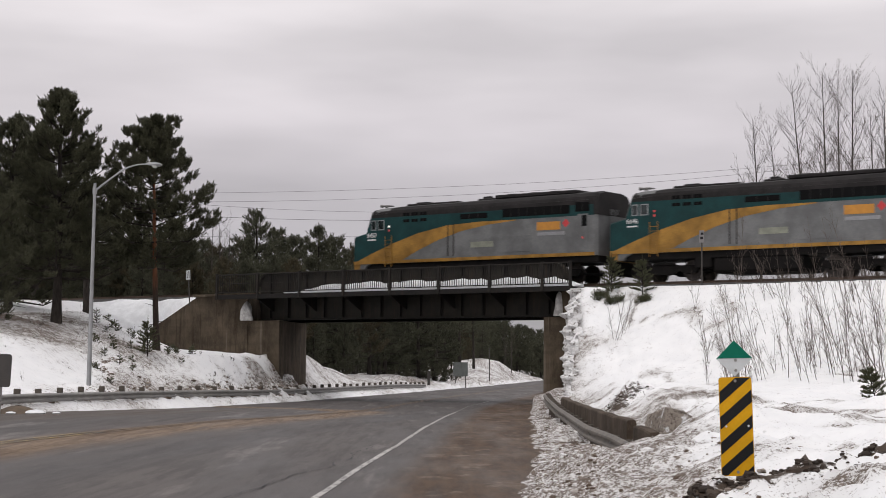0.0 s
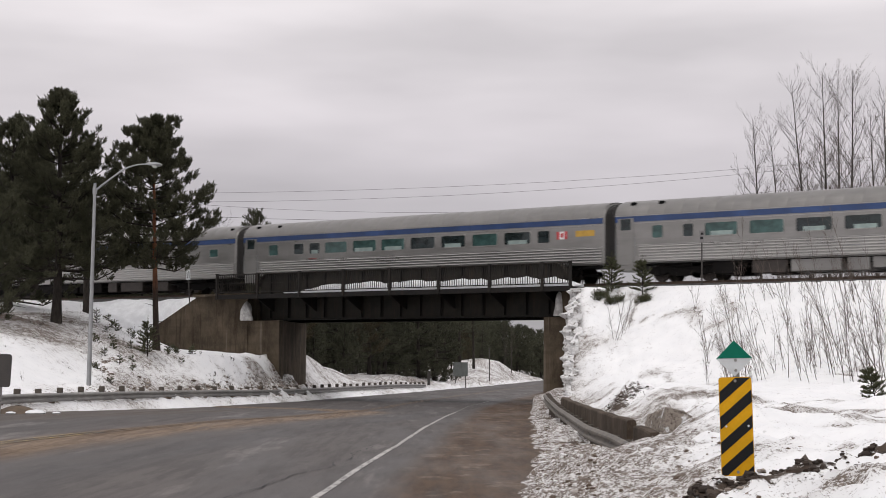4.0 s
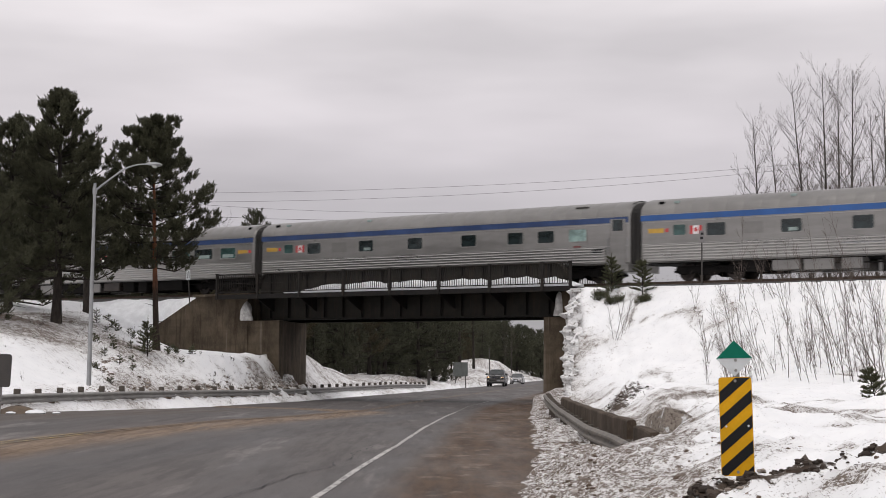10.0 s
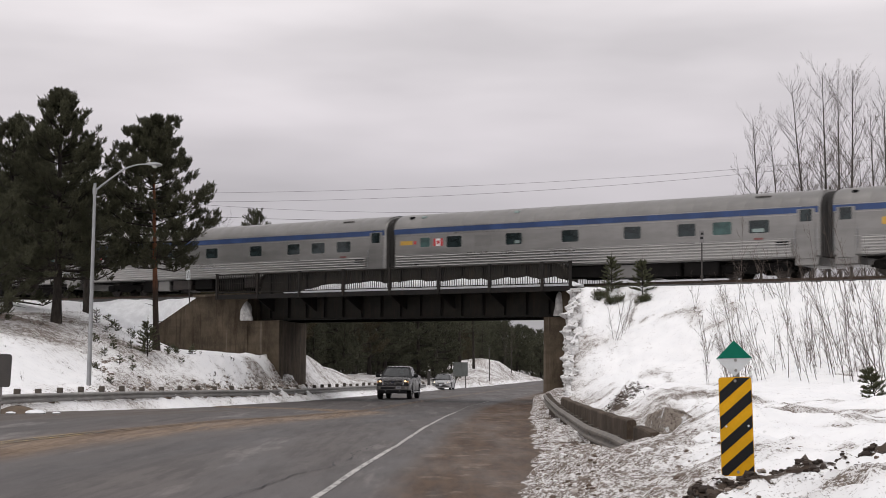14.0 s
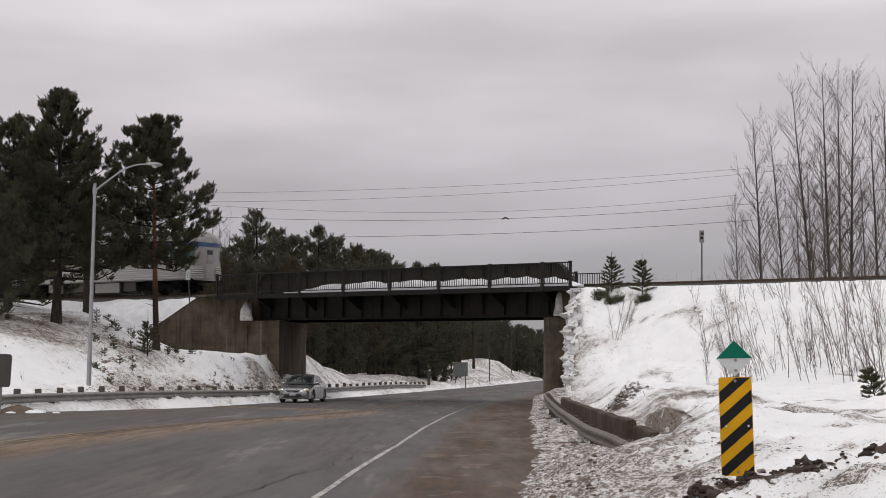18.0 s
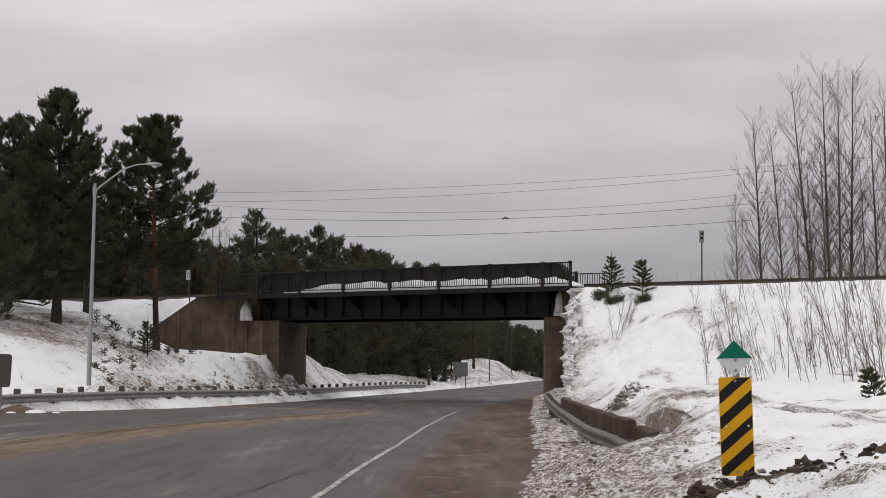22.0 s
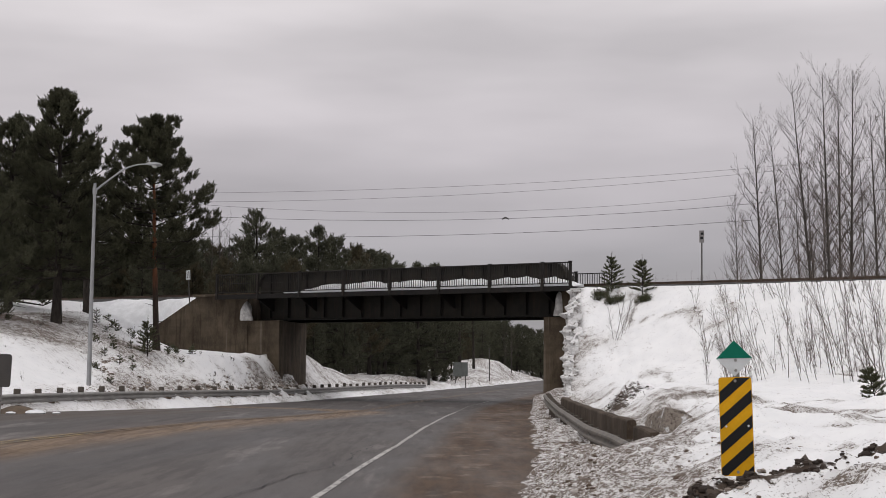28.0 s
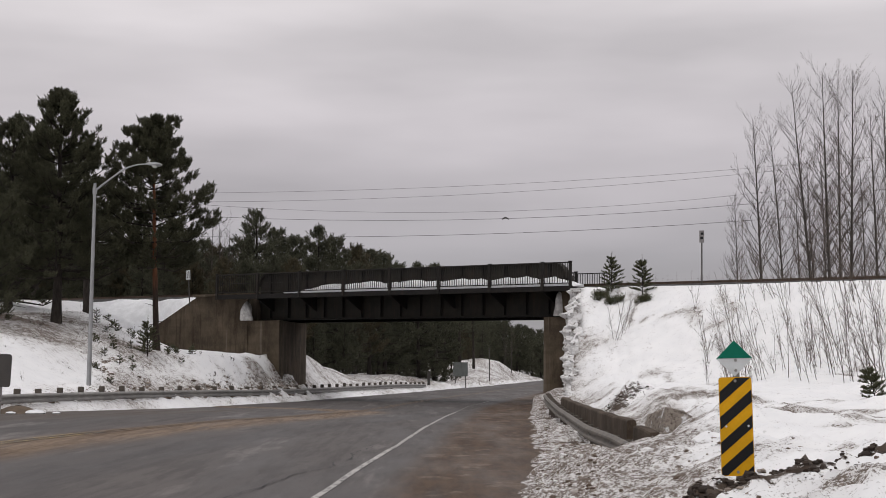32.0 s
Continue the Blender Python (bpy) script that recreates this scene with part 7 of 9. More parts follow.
def needle_mesh(name, mat, o, d, ln, count, nlen, nwid, seed):
    """Needles along many shoots at once: o, d, ln are the shoots' feet, directions and lengths."""
    g = np.random.default_rng(seed)
    n = len(o) * count
    o, d, ln = np.repeat(o, count, 0), np.repeat(d, count, 0), np.repeat(ln, count)
    u = g.uniform(0.05, 1.0, n)
    ref = g.normal(size=(n, 3))
    side = np.cross(d, ref)
    side /= np.linalg.norm(side, axis=1, keepdims=True) + 1e-9
    a = np.radians(g.uniform(28, 68, n)) * (1.05 - 0.5 * u)
    q = d * np.cos(a)[:, None] + side * np.sin(a)[:, None]
    base = o + d * (ln * u)[:, None]
    tip = base + q * (nlen * g.uniform(0.7, 1.15, n))[:, None]
    wd = np.cross(q, g.normal(size=(n, 3)))
    wd *= (nwid * g.uniform(0.7, 1.2, n) / (np.linalg.norm(wd, axis=1) + 1e-9))[:, None]
    co = np.stack([base - wd, base + wd, tip], 1).reshape(-1, 3)
    me = bpy.data.meshes.new(name)
    me.vertices.add(len(co))
    me.vertices.foreach_set("co", co.astype(np.float32).ravel())
    me.loops.add(len(co))
    me.loops.foreach_set("vertex_index", np.arange(len(co), dtype=np.int32))
    me.polygons.add(n)
    me.polygons.foreach_set("loop_start", np.arange(0, len(co), 3, dtype=np.int32))
    me.materials.append(mat)
    me.update(calc_edges=True)
    return me


def pine_shapes(seed, H, crown_from, reach, whorls, twigs, shoots, slen, count, nlen, nwid, profile=None, girth=1.0, lift=0.0, gaps=0.0):
    """Trunk, limbs and shoots of a pine: tiers of limbs that turn up at their ends and carry sprays of shoots."""
    r = random.Random(seed)
    trunk, limbs = Shape(), Shape()
    pts, rad = [], []
    bend = [r.uniform(-0.08, 0.08) for _ in range(8)]
    for i in range(9):
        t = i / 8
        pts.append(Vector((sum(bend[:i]) * 0.5, 0.12 * math.sin(t * 2 + seed), H * t - (0.3 if i == 0 else 0))))
        rad.append(girth * H * (0.0165 * (1 - t) ** 0.8 + 0.0015))
    rad[0] *= 1.35
    trunk.tube(pts, rad, 10)
    so, sd, sl = [], [], []

    def at(t):
        k = min(7, int(t * 8))
        return pts[k].lerp(pts[k + 1], t * 8 - k)
    prof = profile or (lambda u: math.sin(min(1.0, (1 - u) * 1.25 + 0.12) * math.pi * 0.55))

    def spray(p, d, size):
        for q in range(shoots):
            v = (d + Vector((r.gauss(0, 0.5), r.gauss(0, 0.5), r.gauss(0.25 + lift, 0.35)))).normalized()
            so.append(p + Vector((r.gauss(0, 0.3), r.gauss(0, 0.3), r.gauss(0, 0.18))) * size)
            sd.append(v)
            sl.append(slen * r.uniform(0.6, 1.2))
    for wv in range(whorls):
        u = min(1, max(0, (wv + r.uniform(-0.3, 0.3)) / max(1, whorls - 1)))
        t = crown_from + (1 - crown_from) * u * 0.97
        nb = r.choice((4, 5, 5, 6)) if u < 0.9 else 4
        for k in range(nb):
            if r.random() < gaps * (1 - u):
                continue
            ang = 2 * math.pi * (k + r.uniform(-0.35, 0.35)) / nb + wv * 1.1
            L = reach * prof(u) * r.uniform(0.6, 1.12)
            up = 0.05 + 0.75 * u * u + r.uniform(-0.12, 0.2)
            o = at(t)
            d = Vector((math.cos(ang), math.sin(ang), up)).normalized()
            mid = o + d * L * 0.55 + Vector((0, 0, -0.06 * L))
            end = o + d * L + Vector((0, 0, 0.14 * L))
            limbs.tube([o, mid, end], [0.014 + 0.012 * L, 0.010 + 0.007 * L, 0.008], 4, cap=False)
            side = Vector((-d.y, d.x, 0))
            for j in range(max(2, round(twigs * (0.35 + 0.65 * L / reach)))):
                f = 1.0 if j == 0 else r.uniform(0.2, 1.0) ** 0.8
                p = (o.lerp(mid, f / 0.55) if f < 0.55 else mid.lerp(end, (f - 0.55) / 0.45))
                w = r.uniform(-1, 1) * 0.34 * L * (1.15 - 0.7 * f)
                c = p + side * w + d * abs(w) * 0.6 + Vector((0, 0, r.uniform(0.0, 0.10) * L))
                if abs(w) > 0.25:
                    limbs.tube([p, c], [0.010, 0.005], 3, cap=False)
                spray(c, (d * 0.7 + side * (0.5 if w > 0 else -0.5) * min(1, abs(w)) + Vector((0, 0, 0.35 + 0.5 * u))).normalized(), slen * 0.75)
    tip = pts[-1]
    for j in range(4):
        so.append(tip + Vector((r.gauss(0, 0.10), r.gauss(0, 0.10), r.uniform(-0.5, -0.1))))
        sd.append(Vector((r.gauss(0, 0.2), r.gauss(0, 0.2), 1)).normalized())
        sl.append(slen * 1.3)
    # dead stubs low on the trunk
    for j in range(7):
        o = at(crown_from * r.uniform(0.3, 1.0))
        a = r.uniform(0, 6.28)
        limbs.tube([o, o + Vector((math.cos(a), math.sin(a), r.uniform(-0.2, 0.3))) * r.uniform(0.3, 1.0)], [0.02, 0.006], 4, cap=False)
    return trunk, limbs, (np.array([tuple(p) for p in so]), np.array([tuple(p) for p in sd]), np.array(sl), count, nlen, nwid, seed)


def pine(label, m, shapes, group="", needles=None, bark=None):
    tr, li, cr = shapes
    t = thing("pine_tree", m, label, "tree", group)
    part("trunk", tr, bark or PINE_BARK, t, smooth=60)
    tagged(part("branchwork", li, DARK_BARK, t, recalc=False), kind="stuff")
    tagged(part("crown", needle_mesh("crown", needles or NEEDLES, *cr), None, t), kind="stuff")
    return t


def place(px, y, base_py=None):
    """Place on the ground at a bearing and a distance."""
    x = (px - 784) / 2953.6 * y
    return x, y, gz(x, y) if base_py is None else EYE_Z + (660 - base_py) / 2953.6 * y


def near_pines():
    # bearing, distance, top, first branches, reach, whorls, clumps, seed, label
    specs = (
        (282, 83, 212, 0.36, 3.35, 21, 15, 5, "tall bushy pine with bare orange-brown trunk on the snowy slope"),
        (100, 82, 158, 0.20, 3.2, 25, 13, 6, "large dense dark pine with thick trunk on the snowy slope"),
        (155, 96, 262, 0.42, 3.2, 14, 10, 7, "dark pine standing behind the street lamp"),
        (18, 88, 208, 0.06, 3.3, 22, 11, 8, "large dense dark pine with low branches"),
        (-62, 76, 240, 0.05, 3.2, 16, 8, 9, "large dense dark pine with low branches"),
        (62, 100, 240, 0.26, 3.4, 17, 9, 10, "dark pine behind the foremost pines"),
    )
    for px, y, top, cf, reach, wh, cl, seed, lab in specs:
        x, yy, z = place(px, y)
        H = EYE_Z + (658 - top) / 2953.6 * y - z
        first = seed == 5
        prof = (lambda u: 0.10 + 1.0 * (1 - u) ** 0.62 * min(1.0, 0.62 + 1.6 * u)) if first else (lambda u: 0.10 + 1.0 * (1 - u) ** 0.66)
        shapes = pine_shapes(seed, H, cf, reach, wh, round(cl * 1.35), 8, 0.30, 30, 0.125, 0.0125, profile=prof, girth=0.8 if first else 1.15, lift=0.45, gaps=0.28 if first else 0.05)
        pine(lab, Matrix.Translation((x, yy, z - 0.1)) @ Matrix.Rotation(radians(-2.6 if first else 0), 4, "Y") @ Matrix.Rotation(seed, 4, "Z"), shapes, bark=PINE_BARK if first else DARK_BARK)


near_pines()


def forest():
    r = random.Random(77)
    sizes = (12, 11, 13, 10, 12)
    kinds = {}
    for far in (False, True):
        for k in range(5):
            sh = pine_shapes(40 + k + 10 * far, sizes[k], (0.03, 0.06, 0.12, 0.02, 0.16)[k], (2.5, 2.8, 2.4, 2.6, 2.7)[k], 19 if not far else 15, 10 if not far else 7, 4 if not far else 3, 0.42 if not far else 0.6, 16 if not far else 12, 0.22 if not far else 0.34, 0.021 if not far else 0.040, lift=0.3)
            kinds[(far, k)] = [pine("dark pine in the woods beyond the railway", Matrix.Identity(4), sh, "woodland pines", NEEDLES_OLIVE if k == 4 else NEEDLES_FAR, DARK_BARK), False]

    def plant(px, y, k, sc, dz=0.0, far=True):
        x = (px - 784) / 2953.6 * y
        m = Matrix.Translation((x, y, gz(x, y) - 0.2 + dz)) @ Matrix.Rotation(r.uniform(0, 6.28), 4, "Z")
        slot = kinds[(far, k)]
        c = slot[0]
        if slot[1]:
            c = copy_thing(slot[0], m)
        slot[1] = True
        c.matrix_basis = m
        c.scale = (sc, sc, sc)

    # skyline trees that can be told apart: bearing, distance, kind, wanted top
    for px, y, k, top in ((455, 128, 0, 376), (425, 135, 1, 425), (490, 140, 2, 408), (520, 150, 3, 425), (562, 138, 0, 405), (592, 142, 1, 425), (627, 160, 4, 440), (655, 165, 2, 445), (680, 170, 3, 455), (740, 175, 0, 468), (705, 180, 1, 472), (770, 180, 3, 474),
                          (330, 126, 2, 418), (385, 140, 4, 440), (300, 132, 1, 400), (250, 128, 0, 380), (200, 135, 2, 360), (150, 130, 3, 365), (100, 132, 4, 330), (40, 128, 0, 330), (-20, 130, 1, 320), (360, 150, 3, 430)):
        x = (px - 784) / 2953.6 * y
        g = gz(x, y)
        H = (12, 11, 13, 10, 12)[k]
        want = EYE_Z + (660 - top) / 2953.6 * y - g
        plant(px, y, k, max(0.35, want / H), 0, False)
    # the woods behind them, left of the road
    n = 0
    while n < 68:
        y = r.uniform(128, 330)
        x = float(left_rail_x(y)) - r.uniform(5, 60) - (2 if y > 175 else 5)
        px = 784 + 2953.6 * x / y
        if px < -60:
            continue
        plant(px, y, r.randrange(5), r.uniform(0.55, 0.85) if n % 3 else r.uniform(0.22, 0.4))
        n += 1
    # thicket along the bank beyond the bridge
    for n in range(48):
        y = r.uniform(104, 200) if n % 3 else r.uniform(150, 260)
        x = float(left_rail_x(y)) - (r.uniform(3.2, 11) if y < 140 else r.uniform(8, 18))
        if track_coords(x, y)[1] > -7:
            continue
        plant(784 + 2953.6 * x / y, y, r.randrange(5), r.uniform(0.28, 0.55), 0, n % 4 != 0)
    # close wall of trees just behind the track, left
    for n in range(50):
        px = -40 + 560 * (n + r.random()) / 50
        y = r.uniform(104, 124)
        x = (px - 784) / 2953.6 * y
        if track_coords(x, y)[1] > -7:
            y = 126 + r.uniform(0, 10)
            x = (px - 784) / 2953.6 * y
        top = float(np.interp(px, [0, 300, 520], [400, 440, 462])) + r.uniform(-10, 40)
        k = r.randrange(5)
        want = EYE_Z + (660 - top) / 2953.6 * y - gz(x, y)
        plant(px, y, k, max(0.25, want / sizes[k]), 0, False)
    # high-crowned pines with bare trunks on the bank beyond the bridge
    tall = pine("tall pine with a bare trunk on the snowy bank", Matrix.Identity(4), pine_shapes(71, 13, 0.5, 2.0, 9, 6, 3, 0.6, 12, 0.32, 0.025), "woodland pines", NEEDLES_FAR, DARK_BARK)
    for n in range(24):
        y = r.uniform(150, 265)
        x = float(left_rail_x(y)) - r.uniform(5.5, 15)
        m = Matrix.Translation((x, y, gz(x, y) - 0.2)) @ Matrix.Rotation(r.uniform(0, 6.28), 4, "Z")
        t = copy_thing(tall, m) if n else tall
        t.matrix_basis = m
        sc = r.uniform(0.75, 1.05)
        t.scale = (sc, sc, sc)
    # right of the road, far beyond the bridge
    for n in range(14):
        y = r.uniform(260, 420)
        x = float(snow_edge_x(y)) + r.uniform(-2, 40) + 4
        plant(784 + 2953.6 * x / y, y, r.randrange(5), r.uniform(0.45, 0.7))
    for n in range(52):
        y = r.uniform(330, 460)
        px = 690 + 330 * (n + r.random()) / 52
        x = (px - 784) / 2953.6 * y
        top = float(np.interp(px, [690, 860, 890, 930, 965, 1020], [545, 552, 566, 578, 590, 596])) + r.uniform(-3, 12)
        k = r.randrange(5)
        want = EYE_Z + (660 - top) / 2953.6 * y - gz(x, y)
        plant(px, y, k, max(0.3, want / (12, 11, 13, 10, 12)[k]))


forest()


def bare_tree_shape(seed, H, r0, spread=0.32, levels=3, first=0.2, n_main=26, lean=(0, 0)):
    """A leafless tree: a leader with many ascending branches and fine twigs."""
    r = random.Random(seed)
    wood, twig = Shape(), Shape()
    pts, rad = [], []
    p = Vector((0, 0, -0.3))
    drift = Vector((lean[0], lean[1], 0))
    n = 10
    for i in range(n + 1):
        t = i / n
        pts.append(Vector((drift.x * t * H + 0.06 * math.sin(seed + 3 * t), drift.y * t * H + 0.1 * math.cos(seed * 2 + 4 * t), H * t - 0.2)))
        rad.append(r0 * (1 - t) ** 0.85 + 0.006)
    wood.tube(pts, rad, 6)

    def at(t):
        k = min(n - 1, int(t * n))
        return pts[k].lerp(pts[k + 1], t * n - k)

    def branch(o, d, L, rr, lev):
        m1 = o + d * L * 0.5 + Vector((r.gauss(0, 0.04), r.gauss(0, 0.04), 0)) * L
        d2 = (d + Vector((0, 0, 0.35))).normalized()
        e = m1 + d2 * L * 0.5
        (wood if lev == 0 else twig).tube([o, m1, e], [rr, rr * 0.65, 0.004], 4 if lev == 0 else 3, cap=False)
        if lev + 1 < levels:
            for j in range(r.choice((3, 4, 5)) if lev == 0 else r.choice((2, 3))):
                f = r.uniform(0.25, 0.95)
                b = o.lerp(m1, f / 0.5) if f < 0.5 else m1.lerp(e, (f - 0.5) / 0.5)
                a = r.uniform(0, 6.28)
                q = (d + Vector((math.cos(a), math.sin(a), 0.25)) * r.uniform(0.4, 0.8)).normalized()
                branch(b, q, L * r.uniform(0.3, 0.55), rr * 0.5, lev + 1)
    for k in range(n_main):
        t = first + (0.97 - first) * (k + r.random()) / n_main
        a = r.uniform(0, 6.28)
        q = Vector((math.cos(a) * spread * 2, math.sin(a) * spread * 2, 1.0)).normalized()
        L = H * r.uniform(0.07, 0.19) * (1.15 - 0.75 * abs(t - 0.35))
        branch(at(t), q, L, max(0.008, r0 * 0.32 * (1 - t) + 0.006), 0)
    return wood, twig


def bare_tree(name, label, m, shapes, group, bark):
    w, tw = shapes
    t = thing(name, m, label, "tree", group)
    part("trunk", w, bark, t, recalc=False)
    tagged(part("twigwork", tw, TWIG, t, recalc=False), kind="stuff")
    return t


def poplars():
    r = random.Random(5)
    # bearing of the foot, distance, top and the bearing of the top
    for i, (px, y, top, tx, r0) in enumerate(((1352, 88, 178, 1335, 0.085), (1389, 90, 188, 1368, 0.07), (1438, 87, 102, 1411, 0.10), (1447, 92, 250, 1432, 0.06), (1473, 86, 86, 1462, 0.11), (1490, 91, 92, 1487, 0.10),
                                              (1508, 87, 88, 1513, 0.11), (1533, 93, 240, 1525, 0.06), (1552, 88, 160, 1548, 0.09), (1580, 86, 120, 1575, 0.10), (1612, 90, 140, 1600, 0.09), (1420, 96, 300, 1410, 0.06), (1310, 95, 330, 1300, 0.05), (1465, 97, 210, 1455, 0.07))):
        x = (px - 784) / 2953.6 * y
        g = gz(x, y)
        H = (EYE_Z + (660 - top) / 2953.6 * y - g) * 0.94
        lean = ((tx - px) / 2953.6 * y) / H
        bare_tree("poplar_tree", "tall leafless poplar with upswept grey branches behind the track", Matrix.Translation((x, y, g)), bare_tree_shape(100 + i, H, r0 * 0.9, r.uniform(0.30, 0.40), 3, 0.12, 62, (lean, r.uniform(-0.02, 0.02))), "poplars", POPLAR_BARK)
    # grey leafless trees among the pines, left
    for i, (px, y, top) in enumerate(((388, 118, 383), (376, 121, 395), (405, 122, 392), (205, 125, 420), (905, 290, 566), (893, 300, 572))):
        x = (px - 784) / 2953.6 * y
        g = gz(x, y)
        H = EYE_Z + (660 - top) / 2953.6 * y - g
        bare_tree("leafless_tree", "grey leafless tree at the edge of the woods", Matrix.Translation((x, y, g)), bare_tree_shape(140 + i, H, 0.08, 0.4, 3, 0.25, 20), "leafless trees", POPLAR_BARK)


poplars()


def shrub_shape(seed, H, stems, spread):
    r = random.Random(seed)
    sh = Shape()
    for k in range(stems):
        a = r.uniform(0, 6.28)
        d = Vector((math.cos(a) * spread - 0.10, math.sin(a) * spread, 1)).normalized()
        L = H * r.uniform(0.6, 1.05)
        o = Vector((r.gauss(0, 0.08), r.gauss(0, 0.08), -0.2))
        m = o + d * L * 0.55 + Vector((r.gauss(0, 0.03), r.gauss(0, 0.03), 0))
        e = m + (d + Vector((r.gauss(0, 0.05), r.gauss(0, 0.05), 0.06))).normalized() * L * 0.5
        rr = 0.005 + 0.0024 * H
        sh.tube([o, m, e], [rr, rr * 0.7, 0.004], 4, cap=False)
        for j in range(int(4 + H * 2.2)):
            f = r.uniform(0.2, 0.97)
            b = o.lerp(m, f / 0.55) if f < 0.55 else m.lerp(e, (f - 0.55) / 0.45)
            t = r.uniform(0, 6.28)
            q = (d * 1.0 + Vector((math.cos(t), math.sin(t), 0)) * r.uniform(0.35, 0.75)).normalized()
            ln = H * r.uniform(0.10, 0.26) * (1.1 - f * 0.5)
            s1 = b + q * ln
            sh.tube([b, s1], [rr * 0.45, 0.003], 3, cap=False)
            for jj in range(2):
                t2 = r.uniform(0, 6.28)
                q2 = (q + Vector((math.cos(t2), math.sin(t2), 0.3)) * 0.6).normalized()
                c = b.lerp(s1, r.uniform(0.3, 0.8))
                sh.tube([c, c + q2 * ln * 0.5], [rr * 0.25, 0.002], 3, cap=False)
    return sh


def at_bearing(px, w):
    """The place on the embankment seen at a bearing, w metres in front of the track."""
    k = (px - 784) / 2953.6
    ca, sa = math.cos(TRACK_ANGLE), math.sin(TRACK_ANGLE)
    lx = (k * (TRACK_Y - w * ca) + w * sa) / (ca + k * sa)
    return on_slope(lx, w)


def on_slope(lx, w):
    p = TRACK @ Vector((lx, -w, 0))
    return p.x, p.y, gz(p.x, p.y)


def slope_shrubs():
    r = random.Random(9)
    meshes = [shrub_shape(200 + k, h, n, sp).mesh("stems", TWIG, recalc=False) for k, (h, n, sp) in enumerate(((2.6, 1, 0.10), (3.4, 2, 0.2), (2.0, 2, 0.2), (3.0, 1, 0.08), (1.5, 4, 0.3), (3.8, 1, 0.1), (2.4, 4, 0.45)))]
    for i in range(118):
        x, y, z = at_bearing(r.uniform(1288, 1625) if i > 3 else r.uniform(1228, 1288), r.uniform(5.2, 18.5))
        k = r.choice((0, 1, 3, 3, 5, 5, 2))
        t = new("shrub", meshes[k])
        t.matrix_basis = Matrix.Translation((x, y, z - 0.05)) @ Matrix.Rotation(radians(r.uniform(-17, -3)), 4, "Y") @ Matrix.Rotation(r.uniform(0, 6.28), 4, "Z")
        t.scale = [r.uniform(0.75, 1.2)] * 3
        tagged(t, "thin leafless sapling growing through the snow of the embankment", "shrub", "embankment saplings")
    for px, w, sc, k in ((1090, 9.0, 1.0, 6), (1106, 8.2, 0.8, 6), (1252, 9.5, 0.7, 6)):
        x, y, z = at_bearing(px, w)
        t = new("shrub", meshes[k])
        t.matrix_basis = Matrix.Translation((x, y, z - 0.05))
        t.scale = [sc] * 3
        tagged(t, "small leafless shrub on the snowy embankment", "shrub", "embankment saplings")
    # dry weeds at the top of the embankment
    for i in range(26):
        x, y, z = at_bearing(r.uniform(1150, 1330), r.uniform(2.6, 4.6))
        t = new("dry_weed", meshes[r.choice((0, 3, 4))])
        t.matrix_basis = Matrix.Translation((x, y, z - 0.05)) @ Matrix.Rotation(r.uniform(0, 6.28), 4, "Z")
        t.scale = [r.uniform(0.12, 0.32)] * 3
        tagged(t, "thin dry weed standing beside the track", "weed", "dry weeds")
    # dead grass and brush that the plough has left showing beside the left rail
    gr = Shape()
    spots = []
    for i in range(520):
        y = r.uniform(73, 97)
        spots.append((float(left_rail_x(y)) - 0.25 - abs(r.gauss(0, 0.5)), y))
    for i in range(110):
        spots.append((r.gauss(-18.6, 2.6), r.gauss(77, 3.5)))
    zs = ground_z(np.array([p[0] for p in spots]), np.array([p[1] for p in spots]))
    for (x, y), z in zip(spots, zs):
        tuft(gr, Vector((x, y, float(z))), Vector((r.gauss(0, 0.3), r.gauss(0, 0.3), 1)), 7, r.uniform(0.08, 0.26), 0.012, r, 1.0)
    solid("dead_grass", gr, DEAD_GRASS, "dead brown grass and brush poking through dirty snow", "grass", kind="stuff", recalc=False)
    # dry stalks and twigs on the left slope
    for i in range(34):
        px, y = r.uniform(20, 460), r.uniform(64, 93)
        x = (px - 784) / 2953.6 * y
        if x > left_rail_x(y) - 0.8 or track_coords(x, y)[1] < 4.5:
            continue
        t = new("dry_shrub", meshes[4])
        t.matrix_basis = Matrix.Translation((x, y, gz(x, y) - 0.05)) @ Matrix.Rotation(r.uniform(0, 6.28), 4, "Z")
        t.scale = [r.uniform(0.2, 0.5)] * 3
        tagged(t, "dry brown twigs poking out of the snow", "shrub", "dry twigs")


slope_shrubs()


